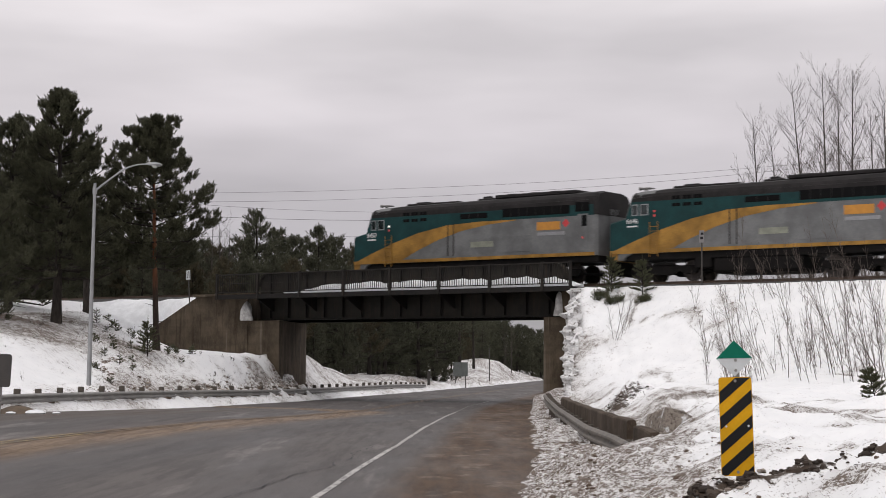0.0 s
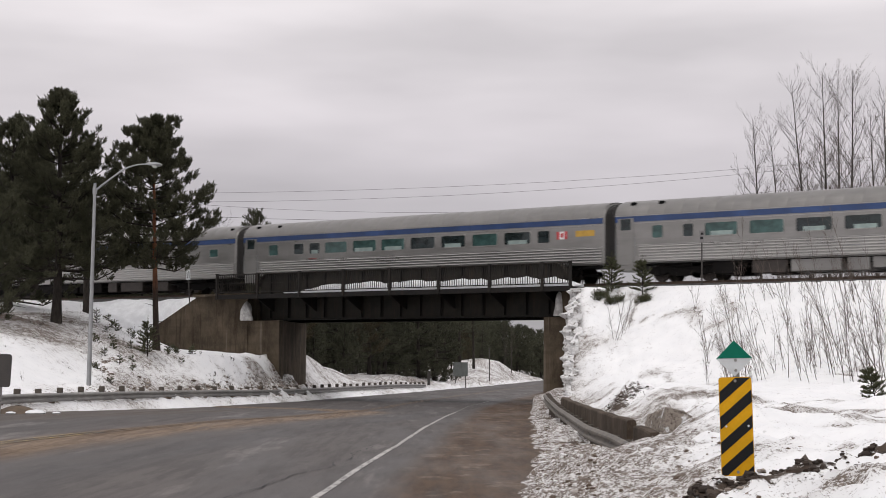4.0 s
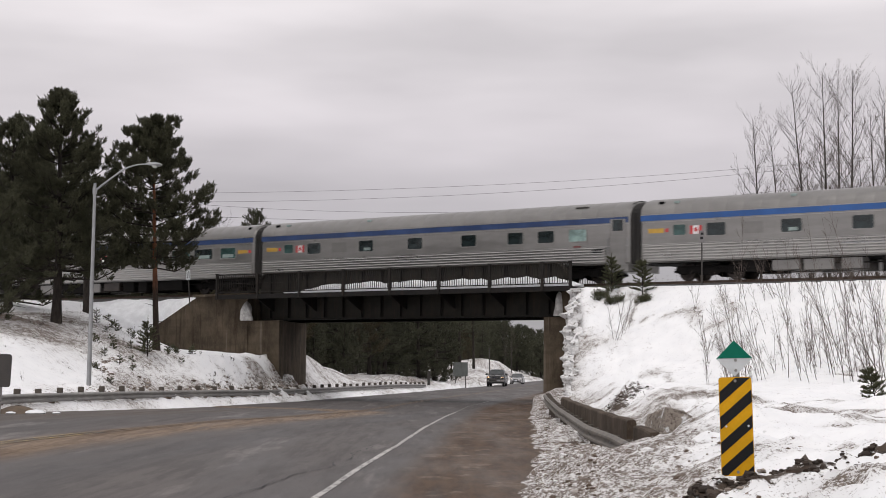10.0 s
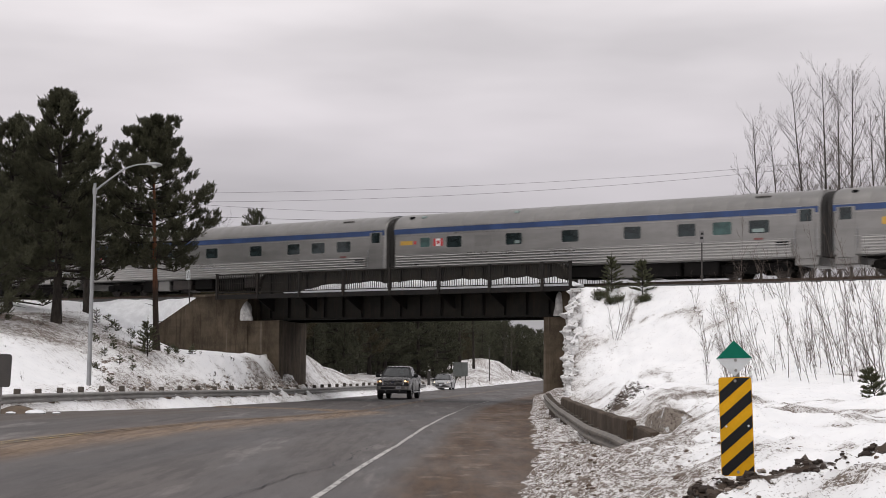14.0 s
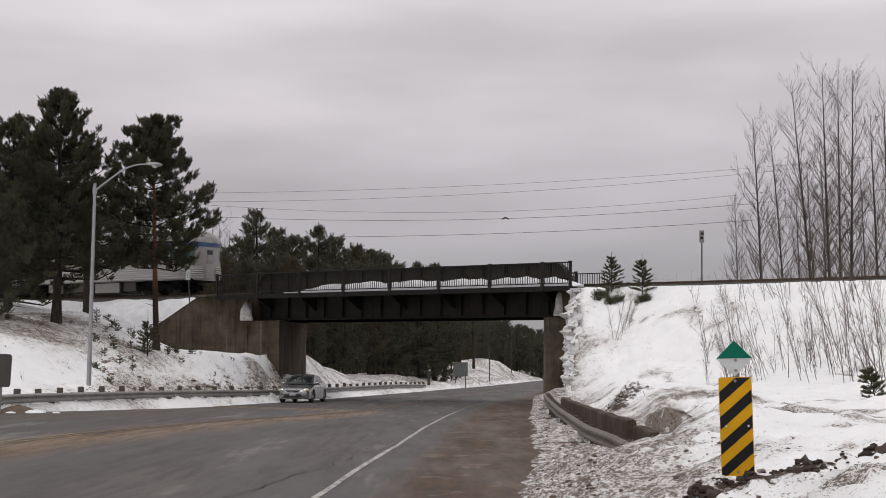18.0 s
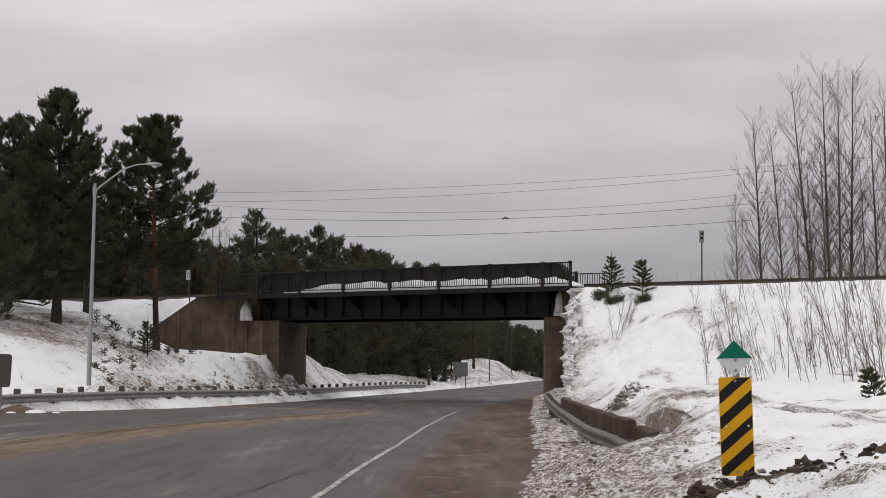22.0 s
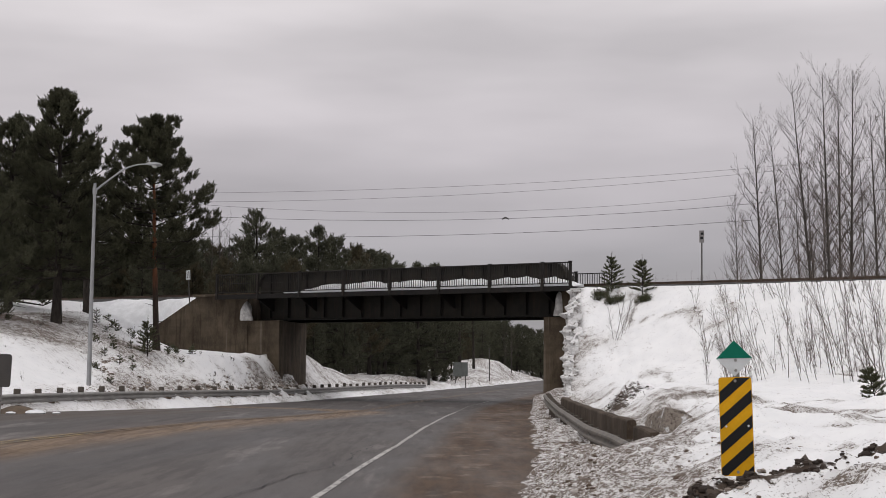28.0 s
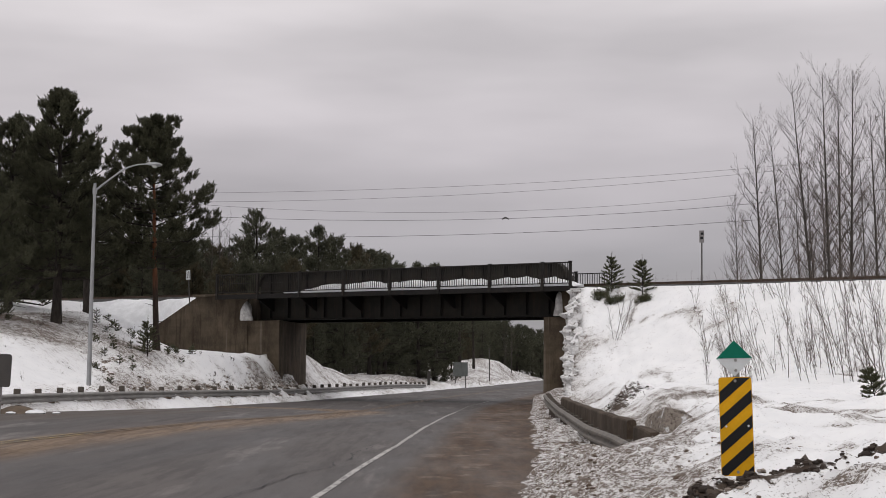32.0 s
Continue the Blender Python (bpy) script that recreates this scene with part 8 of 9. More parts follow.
def small_pine(seed, H, label, m):
    r = random.Random(seed)
    tr = Shape()
    so, sd, sl = [], [], []
    tr.tube([(0, 0, -0.2), (0, 0, H * 0.97)], [0.012 + 0.012 * H, 0.008], 6)
    n = max(3, int(2 + H * 4.0))
    for k in range(n):
        u = k / n
        z = H * (0.10 + 0.78 * u) * r.uniform(0.97, 1.03)
        L = H * 0.31 * (1 - u) ** 0.8 + 0.06
        for j in range(r.choice((6, 7, 8)) if H > 1 else 4):
            a = r.uniform(0, 6.28)
            d = Vector((math.cos(a), math.sin(a), 0.25 + 0.5 * u))
            o = Vector((0, 0, z))
            e = o + d * L * r.uniform(0.6, 1.1)
            tr.tube([o, e], [0.010, 0.004], 3, cap=False)
            for q in ((0.25, 0.45, 0.65, 0.82, 0.97) if H > 1 else (0.4, 0.7, 0.95)):
                so.append(o.lerp(e, q))
                sd.append((d + Vector((r.gauss(0, 0.35), r.gauss(0, 0.35), 0.35))).normalized())
                sl.append(0.13 * r.uniform(0.7, 1.2))
    so.append(Vector((0, 0, H * 0.82)))
    sd.append(Vector((0.03, 0, 1)).normalized())
    sl.append(H * 0.18 + 0.05)
    t = thing("young_pine", m, label, "tree", "young pines")
    part("stem", tr, DARK_BARK, t, recalc=False)
    cr = (np.array([tuple(p) for p in so]), np.array([tuple(p) for p in sd]), np.array(sl) * (1.0 if H > 1 else 0.7), 36 if H > 1 else 18, 0.085 if H > 1 else 0.07, 0.008 if H > 1 else 0.006, seed)
    tagged(part("needles", needle_mesh("needles", YOUNG_NEEDLES, *cr), None, t), kind="stuff")


def low_bush(seed, W, H, label, m):
    """A low mound of bent pine boughs."""
    r = random.Random(seed)
    tr, cr = Shape(), Shape()
    for k in range(9):
        a = r.uniform(0, 6.28)
        e = Vector((math.cos(a) * W * r.uniform(0.3, 1), math.sin(a) * W * r.uniform(0.3, 1), H * r.uniform(0.25, 1)))
        tr.tube([(0, 0, -0.1), e], [0.012, 0.004], 4, cap=False)
        for q in range(9):
            c = e * r.uniform(0.45, 1.05) + Vector((r.gauss(0, 0.09), r.gauss(0, 0.09), r.gauss(0, 0.07)))
            tuft(cr, c, Vector((e.x, e.y, 0.25)), 14, 0.14, 0.008, r, 1.0)
    t = thing("pine_bush", m, label, "bush", "pine bushes")
    part("stem", tr, DARK_BARK, t, recalc=False)
    tagged(part("needles", cr, YOUNG_NEEDLES, t, recalc=False), kind="stuff")


def young_pines():
    for i, (px, w, W, H) in enumerate(((1062, 6.0, 0.26, 0.40), (1072, 5.8, 0.24, 0.55), (1082, 6.2, 0.22, 0.35), (1095, 6.0, 0.26, 0.42), (1132, 5.9, 0.34, 0.28), (1146, 5.8, 0.16, 0.36))):
        x, y, z = at_bearing(px, w)
        low_bush(390 + i, W, H, "low pine bush bent down at the top of the embankment", Matrix.Translation((x, y, z - 0.03)))
    for i, (px, w, H, lab) in enumerate(((1085, 5.2, 1.9, "young pine at the top of the snowy embankment"), (1139, 5.3, 1.8, "young pine at the top of the snowy embankment"))):
        x, y, z = at_bearing(px, w)
        small_pine(300 + i, H, lab, Matrix.Translation((x, y, z - 0.05)))
    r = random.Random(31)
    for i in range(60):
        px, y = r.uniform(165, 350), r.uniform(72, 93)
        x, yy, z = place(px, y)
        if track_coords(x, yy)[1] < 5 or x > left_rail_x(yy) - 2.0:
            continue
        small_pine(330 + i, r.uniform(0.25, 0.5), "small green pine seedling in the snow", Matrix.Translation((x, yy, z - 0.05)))
    x, yy, z = place(1548, 46)
    small_pine(370, 1.02, "young pine leaning in the snow", Matrix.Translation((x, yy, z - 0.05)) @ Matrix.Rotation(radians(-14), 4, "Y"))
    x, yy, z = place(262, 80)
    small_pine(371, 1.9, "young pine beside the larger pine", Matrix.Translation((x, yy, z - 0.05)))


young_pines()
# ---- road vehicles ----
TYRE = plain("black_tyre", (0.018, 0.018, 0.018), 0.85, 0, 0.3, 5, 40)
ALLOY = plain("alloy_rim", (0.42, 0.42, 0.43), 0.35, 0.8, 0.15, 4, 30)
CHROME = plain("chrome", (0.36, 0.355, 0.355), 0.22, 1.0, 0.08, 4, 30)
TRIM = plain("black_plastic_trim", (0.02, 0.02, 0.021), 0.6, 0, 0.25, 4, 40)
CAR_GLASS = mat_glass("tinted_car_glass", (0.022, 0.027, 0.028), 0.05, 0.55)
HEAD_LIT = mat_lamp("lit_headlamp", (1.0, 0.66, 0.36), 2.2)
HEAD_LENS = plain("headlamp_lens", (0.55, 0.53, 0.5), 0.15, 0.2, 0.1)
AMBER = mat_lamp("amber_lamp", (0.8, 0.34, 0.08), 0.25)
PLATE_WHITE = plain("plate_white", (0.62, 0.63, 0.66), 0.5, 0, 0.1)
PICKUP_PAINT = plain("grey_brown_metallic_paint", (0.026, 0.0235, 0.0228), 0.28, 0.4, 0.06, 1.5, 60)
DULL_CHROME = plain("road_dusted_chrome", (0.26, 0.245, 0.235), 0.4, 0.8, 0.2, 3, 30)
TAIL_RED = plain("tail_lamp_red", (0.3, 0.02, 0.02), 0.3)
PLATE_BAR = plain("plate_lettering", (0.30, 0.32, 0.38), 0.5)
SILVER_PAINT = plain("silver_metallic_paint", (0.36, 0.358, 0.36), 0.26, 0.75, 0.015, 0.6, 60)


def road_wheel(parent, x, y, r, w, spokes):
    n = 28
    t = Shape()
    prof = [(-w / 2, r * 0.64), (-w / 2, r * 0.9), (-w * 0.36, r), (w * 0.36, r), (w / 2, r * 0.9), (w / 2, r * 0.64)]
    t.loft([[(c * math.cos(2 * math.pi * k / n), q, c * math.sin(2 * math.pi * k / n)) for q, c in prof] for k in range(n + 1)], closed=True, cap=False)
    wheel = part("wheel", t, TYRE, parent, smooth=40, at=Matrix.Translation((x, y, r)))
    rim = Shape()
    sg = -1 if y < 0 else 1
    rim.loft([[(r * 0.65 * math.cos(2 * math.pi * k / n), q, r * 0.65 * math.sin(2 * math.pi * k / n)) for q in (sg * w * 0.25, sg * w * 0.47)] for k in range(n + 1)], closed=False, cap=False)
    for k in range(spokes):
        a = 2 * math.pi * k / spokes
        rot = Matrix.Rotation(-a, 3, "Y")
        c = rot @ Vector((r * 0.34, 0, 0))
        rim.box((c.x, sg * w * 0.40, c.z), (r * 0.62, 0.03, r * 0.14), 0.008, rot)
    rim.tube([(0, sg * w * 0.3, 0), (0, sg * w * 0.46, 0)], r * 0.16, 12)
    part("rim", rim, ALLOY, wheel)
    back = Shape().tube([(0, sg * w * 0.1, 0), (0, sg * w * 0.2, 0)], r * 0.62, 16)
    part("brake_disc", back, TRIM, wheel)
    return wheel


def car_lower(keys, wheels, arch_r, wheel_z):
    """Lower body lofted from rows (x, z_low, z_shoulder, z_top, half_width), with wheel arches cut in."""
    kx = np.array([k[0] for k in keys])
    xs = sorted(set(np.round(np.concatenate([np.arange(kx[0], kx[-1], 0.05), kx, [c + arch_r * f for c in wheels for f in (-1, -0.985, -0.94, -0.86, 0.86, 0.94, 0.985, 1)]]), 4)))
    soft = np.linspace(-0.07, 0.07, 5)
    secs = []
    for x in xs:
        at = np.clip(x + soft * (0.0 if x - kx[0] < 0.16 or kx[-1] - x < 0.16 else 1.0), kx[0], kx[-1])
        zl, zs, zt, w = (float(np.mean(np.interp(at, kx, [k[j] for k in keys]))) for j in (1, 2, 3, 4))
        flare = 0.0
        for c in wheels:
            q = abs(x - c)
            if q < arch_r:
                zl = max(zl, wheel_z + math.sqrt(max(0.0, arch_r ** 2 - q * q)))
            flare = max(flare, 0.018 * max(0.0, 1 - max(0, q - arch_r) / 0.12) if q > arch_r * 0.5 else 0.018)
        wf = w + flare
        half = [(0.72 * w, zl), (wf - 0.03, zl), (wf, zl + 0.02), (wf, zl + (zs - zl) * 0.30), (w * 1.003, zl + (zs - zl) * 0.55), (w * 0.992, zs - 0.10), (w * 0.965, zs - 0.03), (w * 0.93, zs), (w * 0.84, zs + (zt - zs) * 0.55), (w * 0.62, zs + (zt - zs) * 0.9), (w * 0.3, zt)]
        secs.append([(x, -a, b) for a, b in half] + [(x, a, b) for a, b in reversed(half)])
    return Shape().loft(secs)


def greenhouse(v, posts, wb, lean, zb, roof, bow, paint, sill=0.05):
    """Cabin over the belt: posts are rows (x_base, x_top, opens), roof(x) is the roof's height there.
    Each opening between two posts becomes a door window; the ends are windshield and rear window."""
    cols, glass = [], []
    for (xa, ta, op), (xb, tb, _) in zip(posts[:-1], posts[1:]):
        n = 7 if op else 2
        for k in range(n):
            cols.append((xa + (xb - xa) * k / n, ta + (tb - ta) * k / n))
            glass.append(op)
    cols.append(posts[-1][:2])

    def half(z):
        return wb - lean * (z - zb) - 0.10 * (z - zb) ** 2

    def ring(xb, xt):
        top = roof(xt)
        out = []
        for f in (0.0, sill / (top - zb), 0.45, 0.83, 0.89, 0.95):
            z = zb + (top - zb) * f
            out.append((xb + (xt - xb) * min(1.0, f / 0.89), half(z) - (0.02 if f > 0.93 else 0), z))
        h = out[-1][1]
        for q, d in ((0.92, 0.985), (0.75, 1.0), (0.4, 1.012), (0.0, 1.016)):
            out.append((xt, h * q, zb + (top - zb) * d))
        return out
    rings = [ring(*c) for c in cols]
    shell = Shape()
    m = len(rings[0])
    wins = {}
    for i in range(len(rings) - 1):
        for sg in (-1, 1):
            for j in range(m - 1):
                q = [rings[i][j], rings[i + 1][j], rings[i + 1][j + 1], rings[i][j + 1]]
                q = [(a, sg * b, c) for a, b, c in q]
                if glass[i] and 1 <= j <= 2:
                    key = (glass[i], sg)
                    wins.setdefault(key, Shape()).add([(a, b - sg * 0.012, c) for a, b, c in q], [(0, 1, 2, 3)])
                else:
                    shell.add(q, [(0, 1, 2, 3)])
    for (op, sg), sh in wins.items():
        part("door_window", sh, CAR_GLASS, v, smooth=40)
    for end, name, push in ((0, "windshield", -bow), (-1, "rear_window", bow * 0.7)):
        r = rings[end]
        grid = []
        for a, h, z in r[:6] + [r[6]]:
            grid.append([(a + push * (1 - (q / 6) ** 2), h * q / 6, z + 0.004 * (6 - abs(q))) for q in range(-6, 7)])
        g, fr = Shape(), Shape()
        for j in range(len(grid) - 1):
            for k in range(12):
                face = [grid[j][k], grid[j][k + 1], grid[j + 1][k + 1], grid[j + 1][k]]
                clear = 1 <= j <= 4 and 1 <= k <= 10
                (g if clear else fr).add(face, [(0, 1, 2, 3)])
        part(name, g, CAR_GLASS, v, smooth=60)
        part(name + "_frame", fr, TRIM if end == 0 else paint, v, smooth=40)
    part("cabin", shell, paint, v, "", smooth=50)


def build_pickup():
    """Faces -x; wheels stand on z = 0."""
    v = thing("pickup_truck", Matrix.Identity(4), "grey crew-cab pickup truck with chrome grille and lit headlamps", "pickup truck")
    r = 0.40
    wheels = (-1.90, 1.84)
    keys = [(-2.90, 0.60, 1.10, 1.13, 0.86), (-2.85, 0.56, 1.15, 1.19, 0.93), (-2.72, 0.52, 1.18, 1.24, 0.975), (-2.3, 0.50, 1.20, 1.29, 0.995), (-1.4, 0.50, 1.23, 1.33, 1.0), (-1.2, 0.48, 1.24, 1.33, 1.0), (1.00, 0.48, 1.25, 1.33, 1.0), (1.06, 0.48, 1.36, 1.42, 1.0), (2.8, 0.56, 1.37, 1.43, 1.0), (2.93, 0.60, 1.36, 1.42, 0.985), (2.98, 0.64, 1.32, 1.38, 0.95)]
    part("body", car_lower(keys, wheels, 0.50, r), PICKUP_PAINT, v, smooth=32)

    def roof(x):
        return float(np.interp(x, [-0.55, -0.35, 0.1, 0.6, 0.92], [1.88, 1.915, 1.94, 1.93, 1.88]))
    greenhouse(v, [(-1.36, -0.52, 0), (-1.20, -0.42, 1), (-0.10, -0.08, 0), (0.0, 0.0, 2), (0.90, 0.80, 0), (1.02, 0.90, 0)], 0.945, 0.30, 1.28, roof, 0.14, PICKUP_PAINT)
    for sg in (-1, 1):
        for x0, x1 in ((-1.14, -0.06), (0.0, 0.98)):
            # door seams, belt moulding and handle
            d = part("door", Shape().box(((x0 + x1) / 2, sg * 0.992, 0.84), (x1 - x0, 0.028, 0.58), 0.012), PICKUP_PAINT, v)
            part("handle", Shape().box((x1 - 0.16, sg * 1.006, 1.09), (0.2, 0.03, 0.045), 0.012), TRIM, d)
        part("belt_moulding", Shape().box((-0.12, sg * 0.948, 1.30), (2.05, 0.02, 0.03), 0.006), TRIM, v)
        mr = part("mirror", Shape().box((-0.98, sg * 1.13, 1.38), (0.15, 0.26, 0.22), 0.05), TRIM, v, smooth=60)
        part("mirror_stalk", Shape().box((-0.98, sg * 1.0, 1.32), (0.08, 0.14, 0.06), 0.01), TRIM, mr)
        part("running_board", Shape().box((-0.1, sg * 0.99, 0.40), (2.3, 0.15, 0.06), 0.02), ALLOY, v)
        hl = part("headlamp", Shape().prism([(0.60, 0.94), (0.93, 0.92), (0.95, 1.13), (0.62, 1.155)] if sg > 0 else [(-0.60, 0.94), (-0.93, 0.92), (-0.95, 1.13), (-0.62, 1.155)], "x", -2.885, -2.62), HEAD_LENS, v)
        part("bulb", ellipsoid((-2.89, sg * 0.74, 1.05), (0.03, 0.065, 0.055)), HEAD_LIT, hl, smooth=60)
        part("turn_signal", ellipsoid((-2.885, sg * 0.88, 1.02), (0.02, 0.035, 0.06)), AMBER, hl, smooth=60)
        part("tail_lamp", Shape().box((2.955, sg * 0.9, 1.1), (0.07, 0.16, 0.42), 0.03), TAIL_RED, v)
        part("fog_lamp", ellipsoid((-3.0, sg * 0.76, 0.66), (0.025, 0.07, 0.065)), HEAD_LENS, v, smooth=60)
        part("tow_hook", Shape().tube([(-3.0, sg * 0.42, 0.50), (-2.86, sg * 0.42, 0.50)], 0.03, 8), GALV, v)
        part("mud_flap", Shape().box((2.32, sg * 0.88, 0.42), (0.03, 0.26, 0.42), 0.01), TRIM, v)
        part("wiper", Shape().tube([(-1.52, sg * 0.1, 1.345), (-1.40, sg * 0.72, 1.37)], 0.016, 6), TRIM, v)
    sur = Shape()
    for y0, z0, d in ((0, 1.165, (0.10, 1.30, 0.085)), (0, 0.83, (0.10, 1.16, 0.06)), (-0.60, 1.0, (0.10, 0.10, 0.36)), (0.60, 1.0, (0.10, 0.10, 0.36))):
        sur.box((-2.89, y0, z0), d, 0.025)
    g = part("grille", sur, CHROME, v, "chrome grille surround with bars")
    part("mesh", Shape().box((-2.875, 0, 1.0), (0.05, 1.12, 0.30), 0.01), TRIM, g)
    for zz in (0.905, 1.0, 1.09):
        part("bar", Shape().box((-2.912, 0, zz), (0.03, 1.12, 0.045 if zz != 1.0 else 0.05), 0.014), CHROME, g)
    part("badge", ellipsoid((-2.93, 0, 1.0), (0.012, 0.115, 0.05)), plain("badge_dark_blue", (0.03, 0.035, 0.06), 0.3), g, smooth=60)
    bs = Shape()
    bs.prism([(-2.80, -0.98), (-2.94, -0.93), (-3.01, -0.70), (-3.03, 0.0), (-3.01, 0.70), (-2.94, 0.93), (-2.80, 0.98)], "z", 0.56, 0.79)
    part("bumper", bs, DULL_CHROME, v, "dull chrome front bumper", smooth=25)
    part("bumper_top", Shape().prism([(-2.78, -0.97), (-2.93, -0.92), (-2.995, -0.69), (-3.015, 0.0), (-2.995, 0.69), (-2.93, 0.92), (-2.78, 0.97)], "z", 0.785, 0.83), PICKUP_PAINT, v)
    part("bumper_intake", Shape().box((-3.005, 0.28, 0.66), (0.06, 0.86, 0.17), 0.03), TRIM, v)
    part("air_dam", Shape().box((-2.88, 0, 0.46), (0.22, 1.6, 0.22), 0.06), TRIM, v)
    pl = part("number_plate", Shape().box((-3.045, -0.36, 0.68), (0.012, 0.32, 0.16), 0.004), PLATE_WHITE, v)
    part("bar", Shape().box((-3.053, -0.36, 0.68), (0.004, 0.2, 0.05)), PLATE_BAR, pl)
    part("rear_bumper", Shape().box((3.02, 0, 0.62), (0.18, 1.85, 0.2), 0.05), DULL_CHROME, v)
    part("chassis", Shape().box((0, 0, 0.60), (5.5, 1.42, 0.34), 0.04), TRIM, v)
    part("axle", Shape().tube([(wheels[0], -0.8, r), (wheels[0], 0.8, r)], 0.07, 8), TRIM, v)
    part("axle", Shape().tube([(wheels[1], -0.8, r), (wheels[1], 0.8, r)], 0.09, 8), TRIM, v)
    part("bed_floor", Shape().box((1.97, 0, 1.432), (1.7, 1.5, 0.012), 0.0), TRIM, v)
    for cx in wheels:
        for y in (-0.87, 0.87):
            road_wheel(v, cx, y, r, 0.27, 6)
    return v


def build_sedan():
    """Faces -x; wheels stand on z = 0."""
    v = thing("compact_car", Matrix.Identity(4), "silver compact saloon car with lit headlamps", "car")
    r = 0.32
    wheels = (-1.34, 1.30)
    keys = [(-2.25, 0.34, 0.55, 0.58, 0.50), (-2.21, 0.26, 0.61, 0.65, 0.62), (-2.13, 0.21, 0.66, 0.71, 0.73), (-1.98, 0.19, 0.70, 0.77, 0.815), (-1.70, 0.19, 0.76, 0.85, 0.862), (-1.2, 0.19, 0.83, 0.93, 0.873), (-0.85, 0.19, 0.87, 0.98, 0.875), (0.4, 0.19, 0.91, 0.99, 0.877), (1.3, 0.19, 0.95, 1.03, 0.872), (1.75, 0.22, 0.97, 1.06, 0.85), (2.10, 0.28, 0.96, 1.05, 0.78), (2.22, 0.36, 0.90, 0.98, 0.70), (2.27, 0.46, 0.80, 0.86, 0.60)]
    part("body", car_lower(keys, wheels, 0.385, r), SILVER_PAINT, v, smooth=40)

    def roof(x):
        return float(np.interp(x, [-0.2, 0.0, 0.3, 0.7, 1.0, 1.2], [1.375, 1.425, 1.46, 1.455, 1.41, 1.365]))
    greenhouse(v, [(-1.02, -0.12, 0), (-0.82, -0.02, 1), (0.28, 0.32, 0), (0.36, 0.38, 2), (1.28, 0.98, 0), (1.76, 1.16, 0)], 0.80, 0.40, 0.95, roof, 0.16, SILVER_PAINT)
    for sg in (-1, 1):
        for x0, x1 in ((-0.74, 0.30), (0.34, 0.92)):
            d = part("door", Shape().box(((x0 + x1) / 2, sg * 0.868, 0.58), (x1 - x0, 0.022, 0.50), 0.010), SILVER_PAINT, v)
            part("handle", Shape().box((x1 - 0.12, sg * 0.880, 0.79), (0.17, 0.024, 0.03), 0.010), SILVER_PAINT, d)
        part("mirror", ellipsoid((-0.66, sg * 0.92, 1.01), (0.075, 0.12, 0.075)), SILVER_PAINT, v, smooth=60)
        hl = part("headlamp", ellipsoid((-1.955, sg * 0.65, 0.685), (0.255, 0.125, 0.075), Matrix.Rotation(sg * radians(-33), 3, "Z") @ Matrix.Rotation(radians(-12), 3, "Y")), HEAD_LENS, v, smooth=60)
        part("bulb", ellipsoid((-2.12, sg * 0.585, 0.675), (0.04, 0.04, 0.03)), HEAD_LIT, hl, smooth=60)
        part("turn_signal", ellipsoid((-1.97, sg * 0.765, 0.69), (0.06, 0.03, 0.03)), AMBER, hl, smooth=60)
        part("tail_lamp", ellipsoid((2.16, sg * 0.64, 0.88), (0.09, 0.14, 0.08)), TAIL_RED, v, smooth=60)
        part("fog_lamp", ellipsoid((-2.14, sg * 0.63, 0.36), (0.04, 0.085, 0.045)), TRIM, v, smooth=60)
        part("side_skirt", Shape().box((0.0, sg * 0.85, 0.215), (1.75, 0.06, 0.09), 0.02), SILVER_PAINT, v)
    gs = Shape().prism([(-0.36, 0.645), (0.36, 0.645), (0.24, 0.545), (-0.24, 0.545)], "x", -2.262, -2.18)
    g = part("grille", gs, TRIM, v)
    wing = Shape()
    for sg in (-1, 1):
        wing.tube([(-2.265, 0.0, 0.585), (-2.262, sg * 0.12, 0.60), (-2.25, sg * 0.28, 0.632)], 0.008, 6)
    part("bar", wing, DULL_CHROME, g)
    part("lower_intake", Shape().prism([(-0.42, 0.44), (0.42, 0.44), (0.50, 0.30), (-0.50, 0.30)], "x", -2.262, -2.1), TRIM, v)
    part("lip", Shape().box((-2.16, 0, 0.215), (0.14, 1.2, 0.05), 0.02), SILVER_PAINT, v)
    pl = part("number_plate", Shape().box((-2.275, 0, 0.455), (0.012, 0.31, 0.14), 0.004), PLATE_WHITE, v)
    part("bar", Shape().box((-2.283, 0, 0.455), (0.004, 0.2, 0.05)), PLATE_BAR, pl)
    part("underbody", Shape().box((0, 0, 0.30), (4.1, 1.24, 0.20), 0.03), TRIM, v)
    for cx in wheels:
        for y in (-0.765, 0.765):
            road_wheel(v, cx, y, r, 0.2, 5)
    return v


PICKUP, SEDAN = build_pickup(), build_sedan()


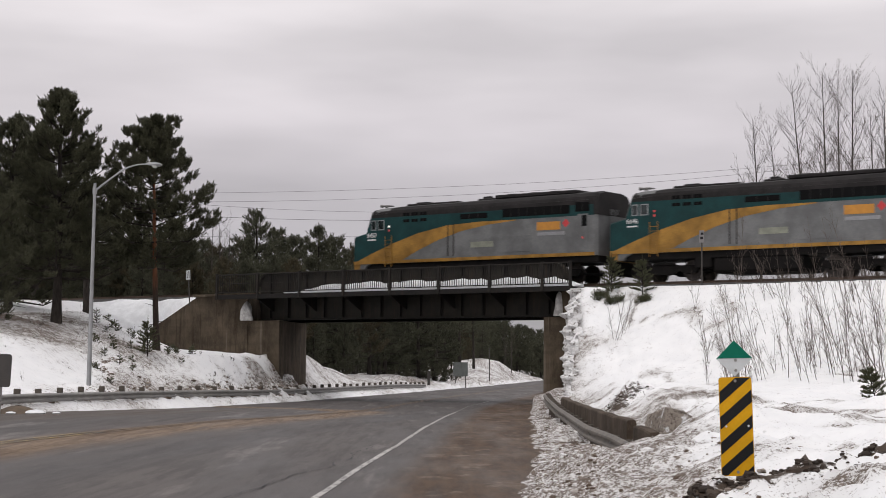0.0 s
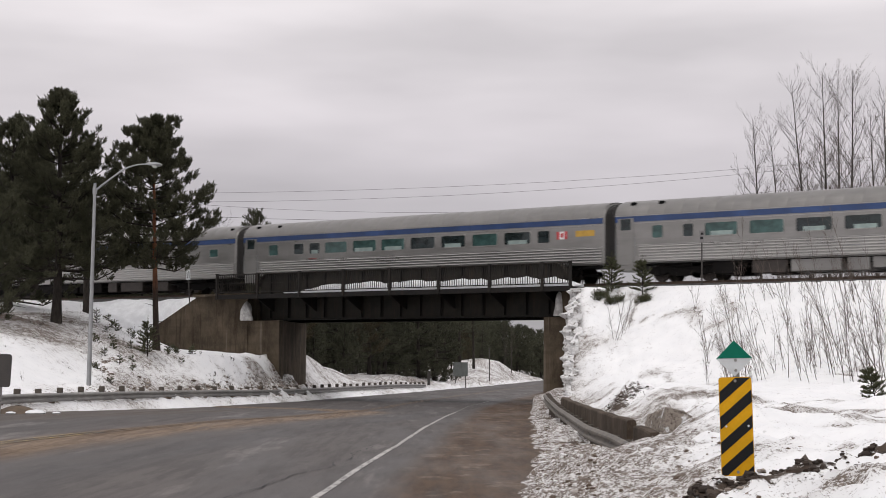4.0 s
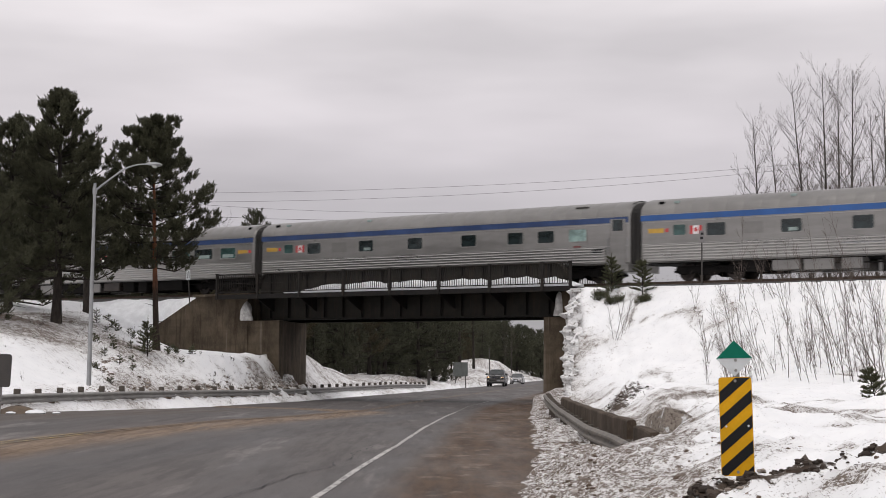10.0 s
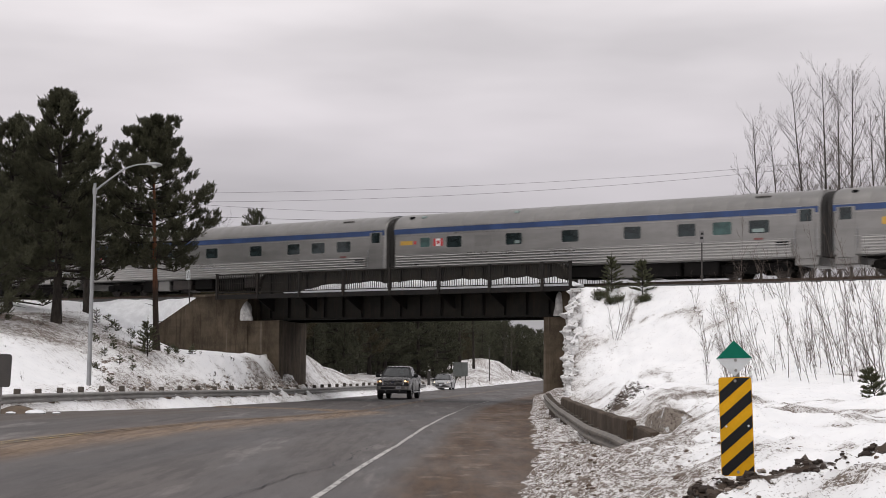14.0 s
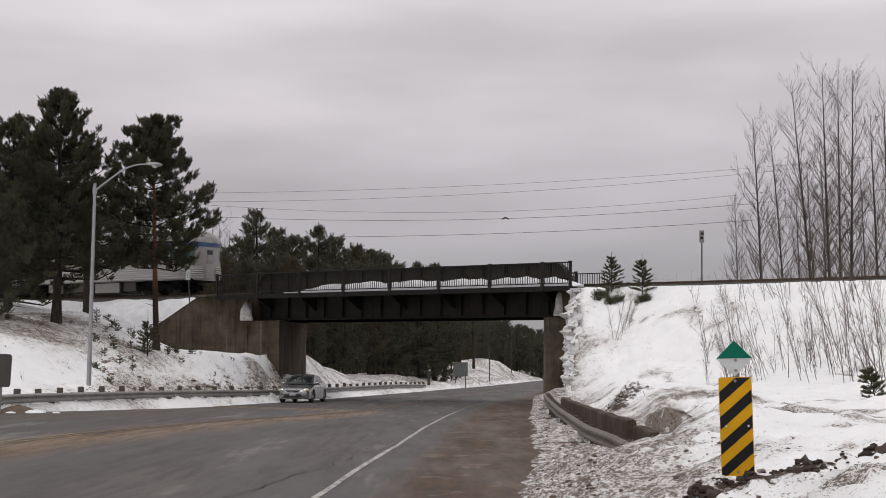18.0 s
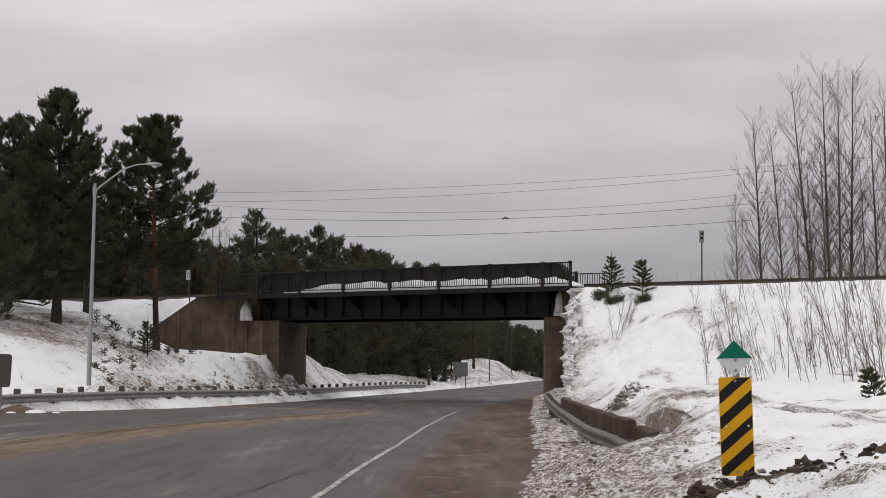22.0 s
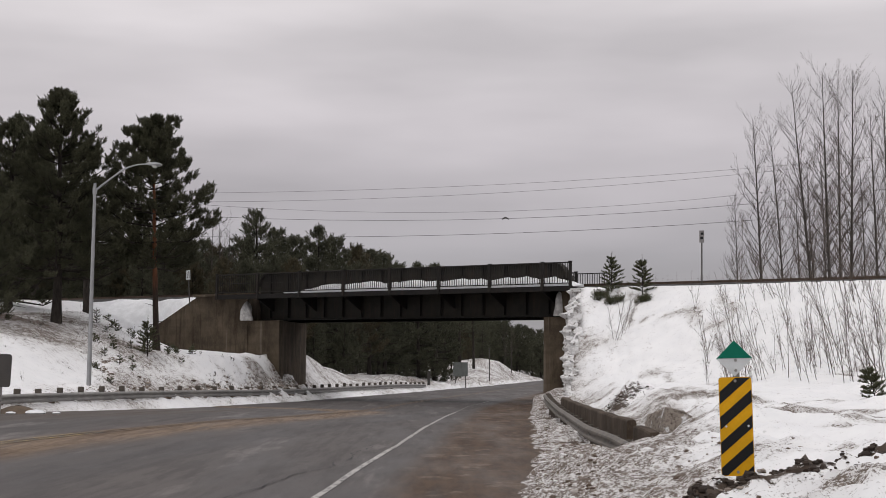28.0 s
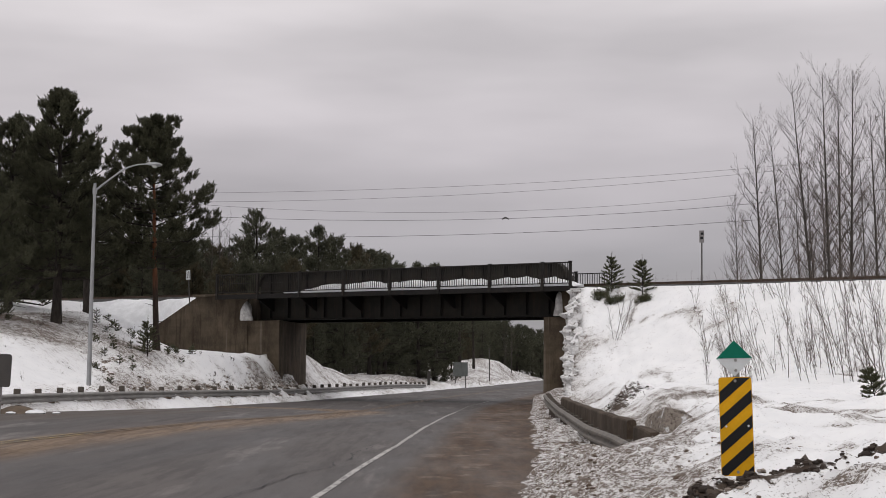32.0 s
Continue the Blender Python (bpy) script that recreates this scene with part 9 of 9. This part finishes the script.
def drive(rows, steps):
    """Poses along rows of (seconds, x, y): smooth place, heading along the way."""
    ts = [r[0] for r in rows]

    def spot(t):
        # piecewise cubic through the rows
        i = max(0, min(len(rows) - 2, sum(1 for a in ts if a <= t) - 1))
        h = ts[i + 1] - ts[i]
        u = (t - ts[i]) / h
        out = []
        for c in (1, 2):
            def slope(j):
                a, b = max(0, j - 1), min(len(rows) - 1, j + 1)
                return (rows[b][c] - rows[a][c]) / (ts[b] - ts[a])
            p0, p1, m0, m1 = rows[i][c], rows[i + 1][c], slope(i) * h, slope(i + 1) * h
            out.append((2 * u ** 3 - 3 * u * u + 1) * p0 + (u ** 3 - 2 * u * u + u) * m0 + (3 * u * u - 2 * u ** 3) * p1 + (u ** 3 - u * u) * m1)
        return Vector((out[0], out[1], 0))
    poses = []
    t = 0.0
    while t <= 32.001:
        p = spot(t)
        d = spot(min(32.0, t + 0.1)) - spot(max(0.0, t - 0.1))
        yaw = math.atan2(-d.y, -d.x)
        z = float(road_z(p.x, p.y))
        poses.append((t, Matrix.Translation((p.x, p.y, z)) @ Matrix.Rotation(yaw, 4, "Z")))
        t += steps
    return poses


PICKUP_WAY = [(0, 33.5, 400), (3, 25, 335), (6, 17.3, 267), (9, 8.6, 211), (12, 1.7, 147), (13, -0.5, 122), (14.5, -3.7, 89.5), (16.5, -7.95, 41.4), (17.0, -9.5, 30.5), (17.5, -11.0, 18.5), (20, -15.0, -40), (24, -21, -135), (32, -32, -325)]
SEDAN_WAY = [(0, 36, 420), (4, 27, 350), (8, 17.5, 285), (9.5, 12, 245), (12, 4.0, 186), (13, 2.0, 171), (14.5, -0.9, 146), (16.5, -4.5, 109.5), (18, -7.4, 88.6), (19, -9.85, 74.6), (19.5, -11.05, 66.2), (20, -12.05, 56.2), (20.5, -12.75, 48.2), (22, -13.8, 21), (26, -17, -60), (32, -26, -200)]


def motions():
    for car, gap in TRAIN:
        walk(car, [(t, train_pose(gap, t)) for t in (0, 4, 8, 12, 16, 20, 24, 28, 32)])
    walk(PICKUP, drive(PICKUP_WAY, 0.5))
    walk(SEDAN, drive(SEDAN_WAY, 0.5))


motions()
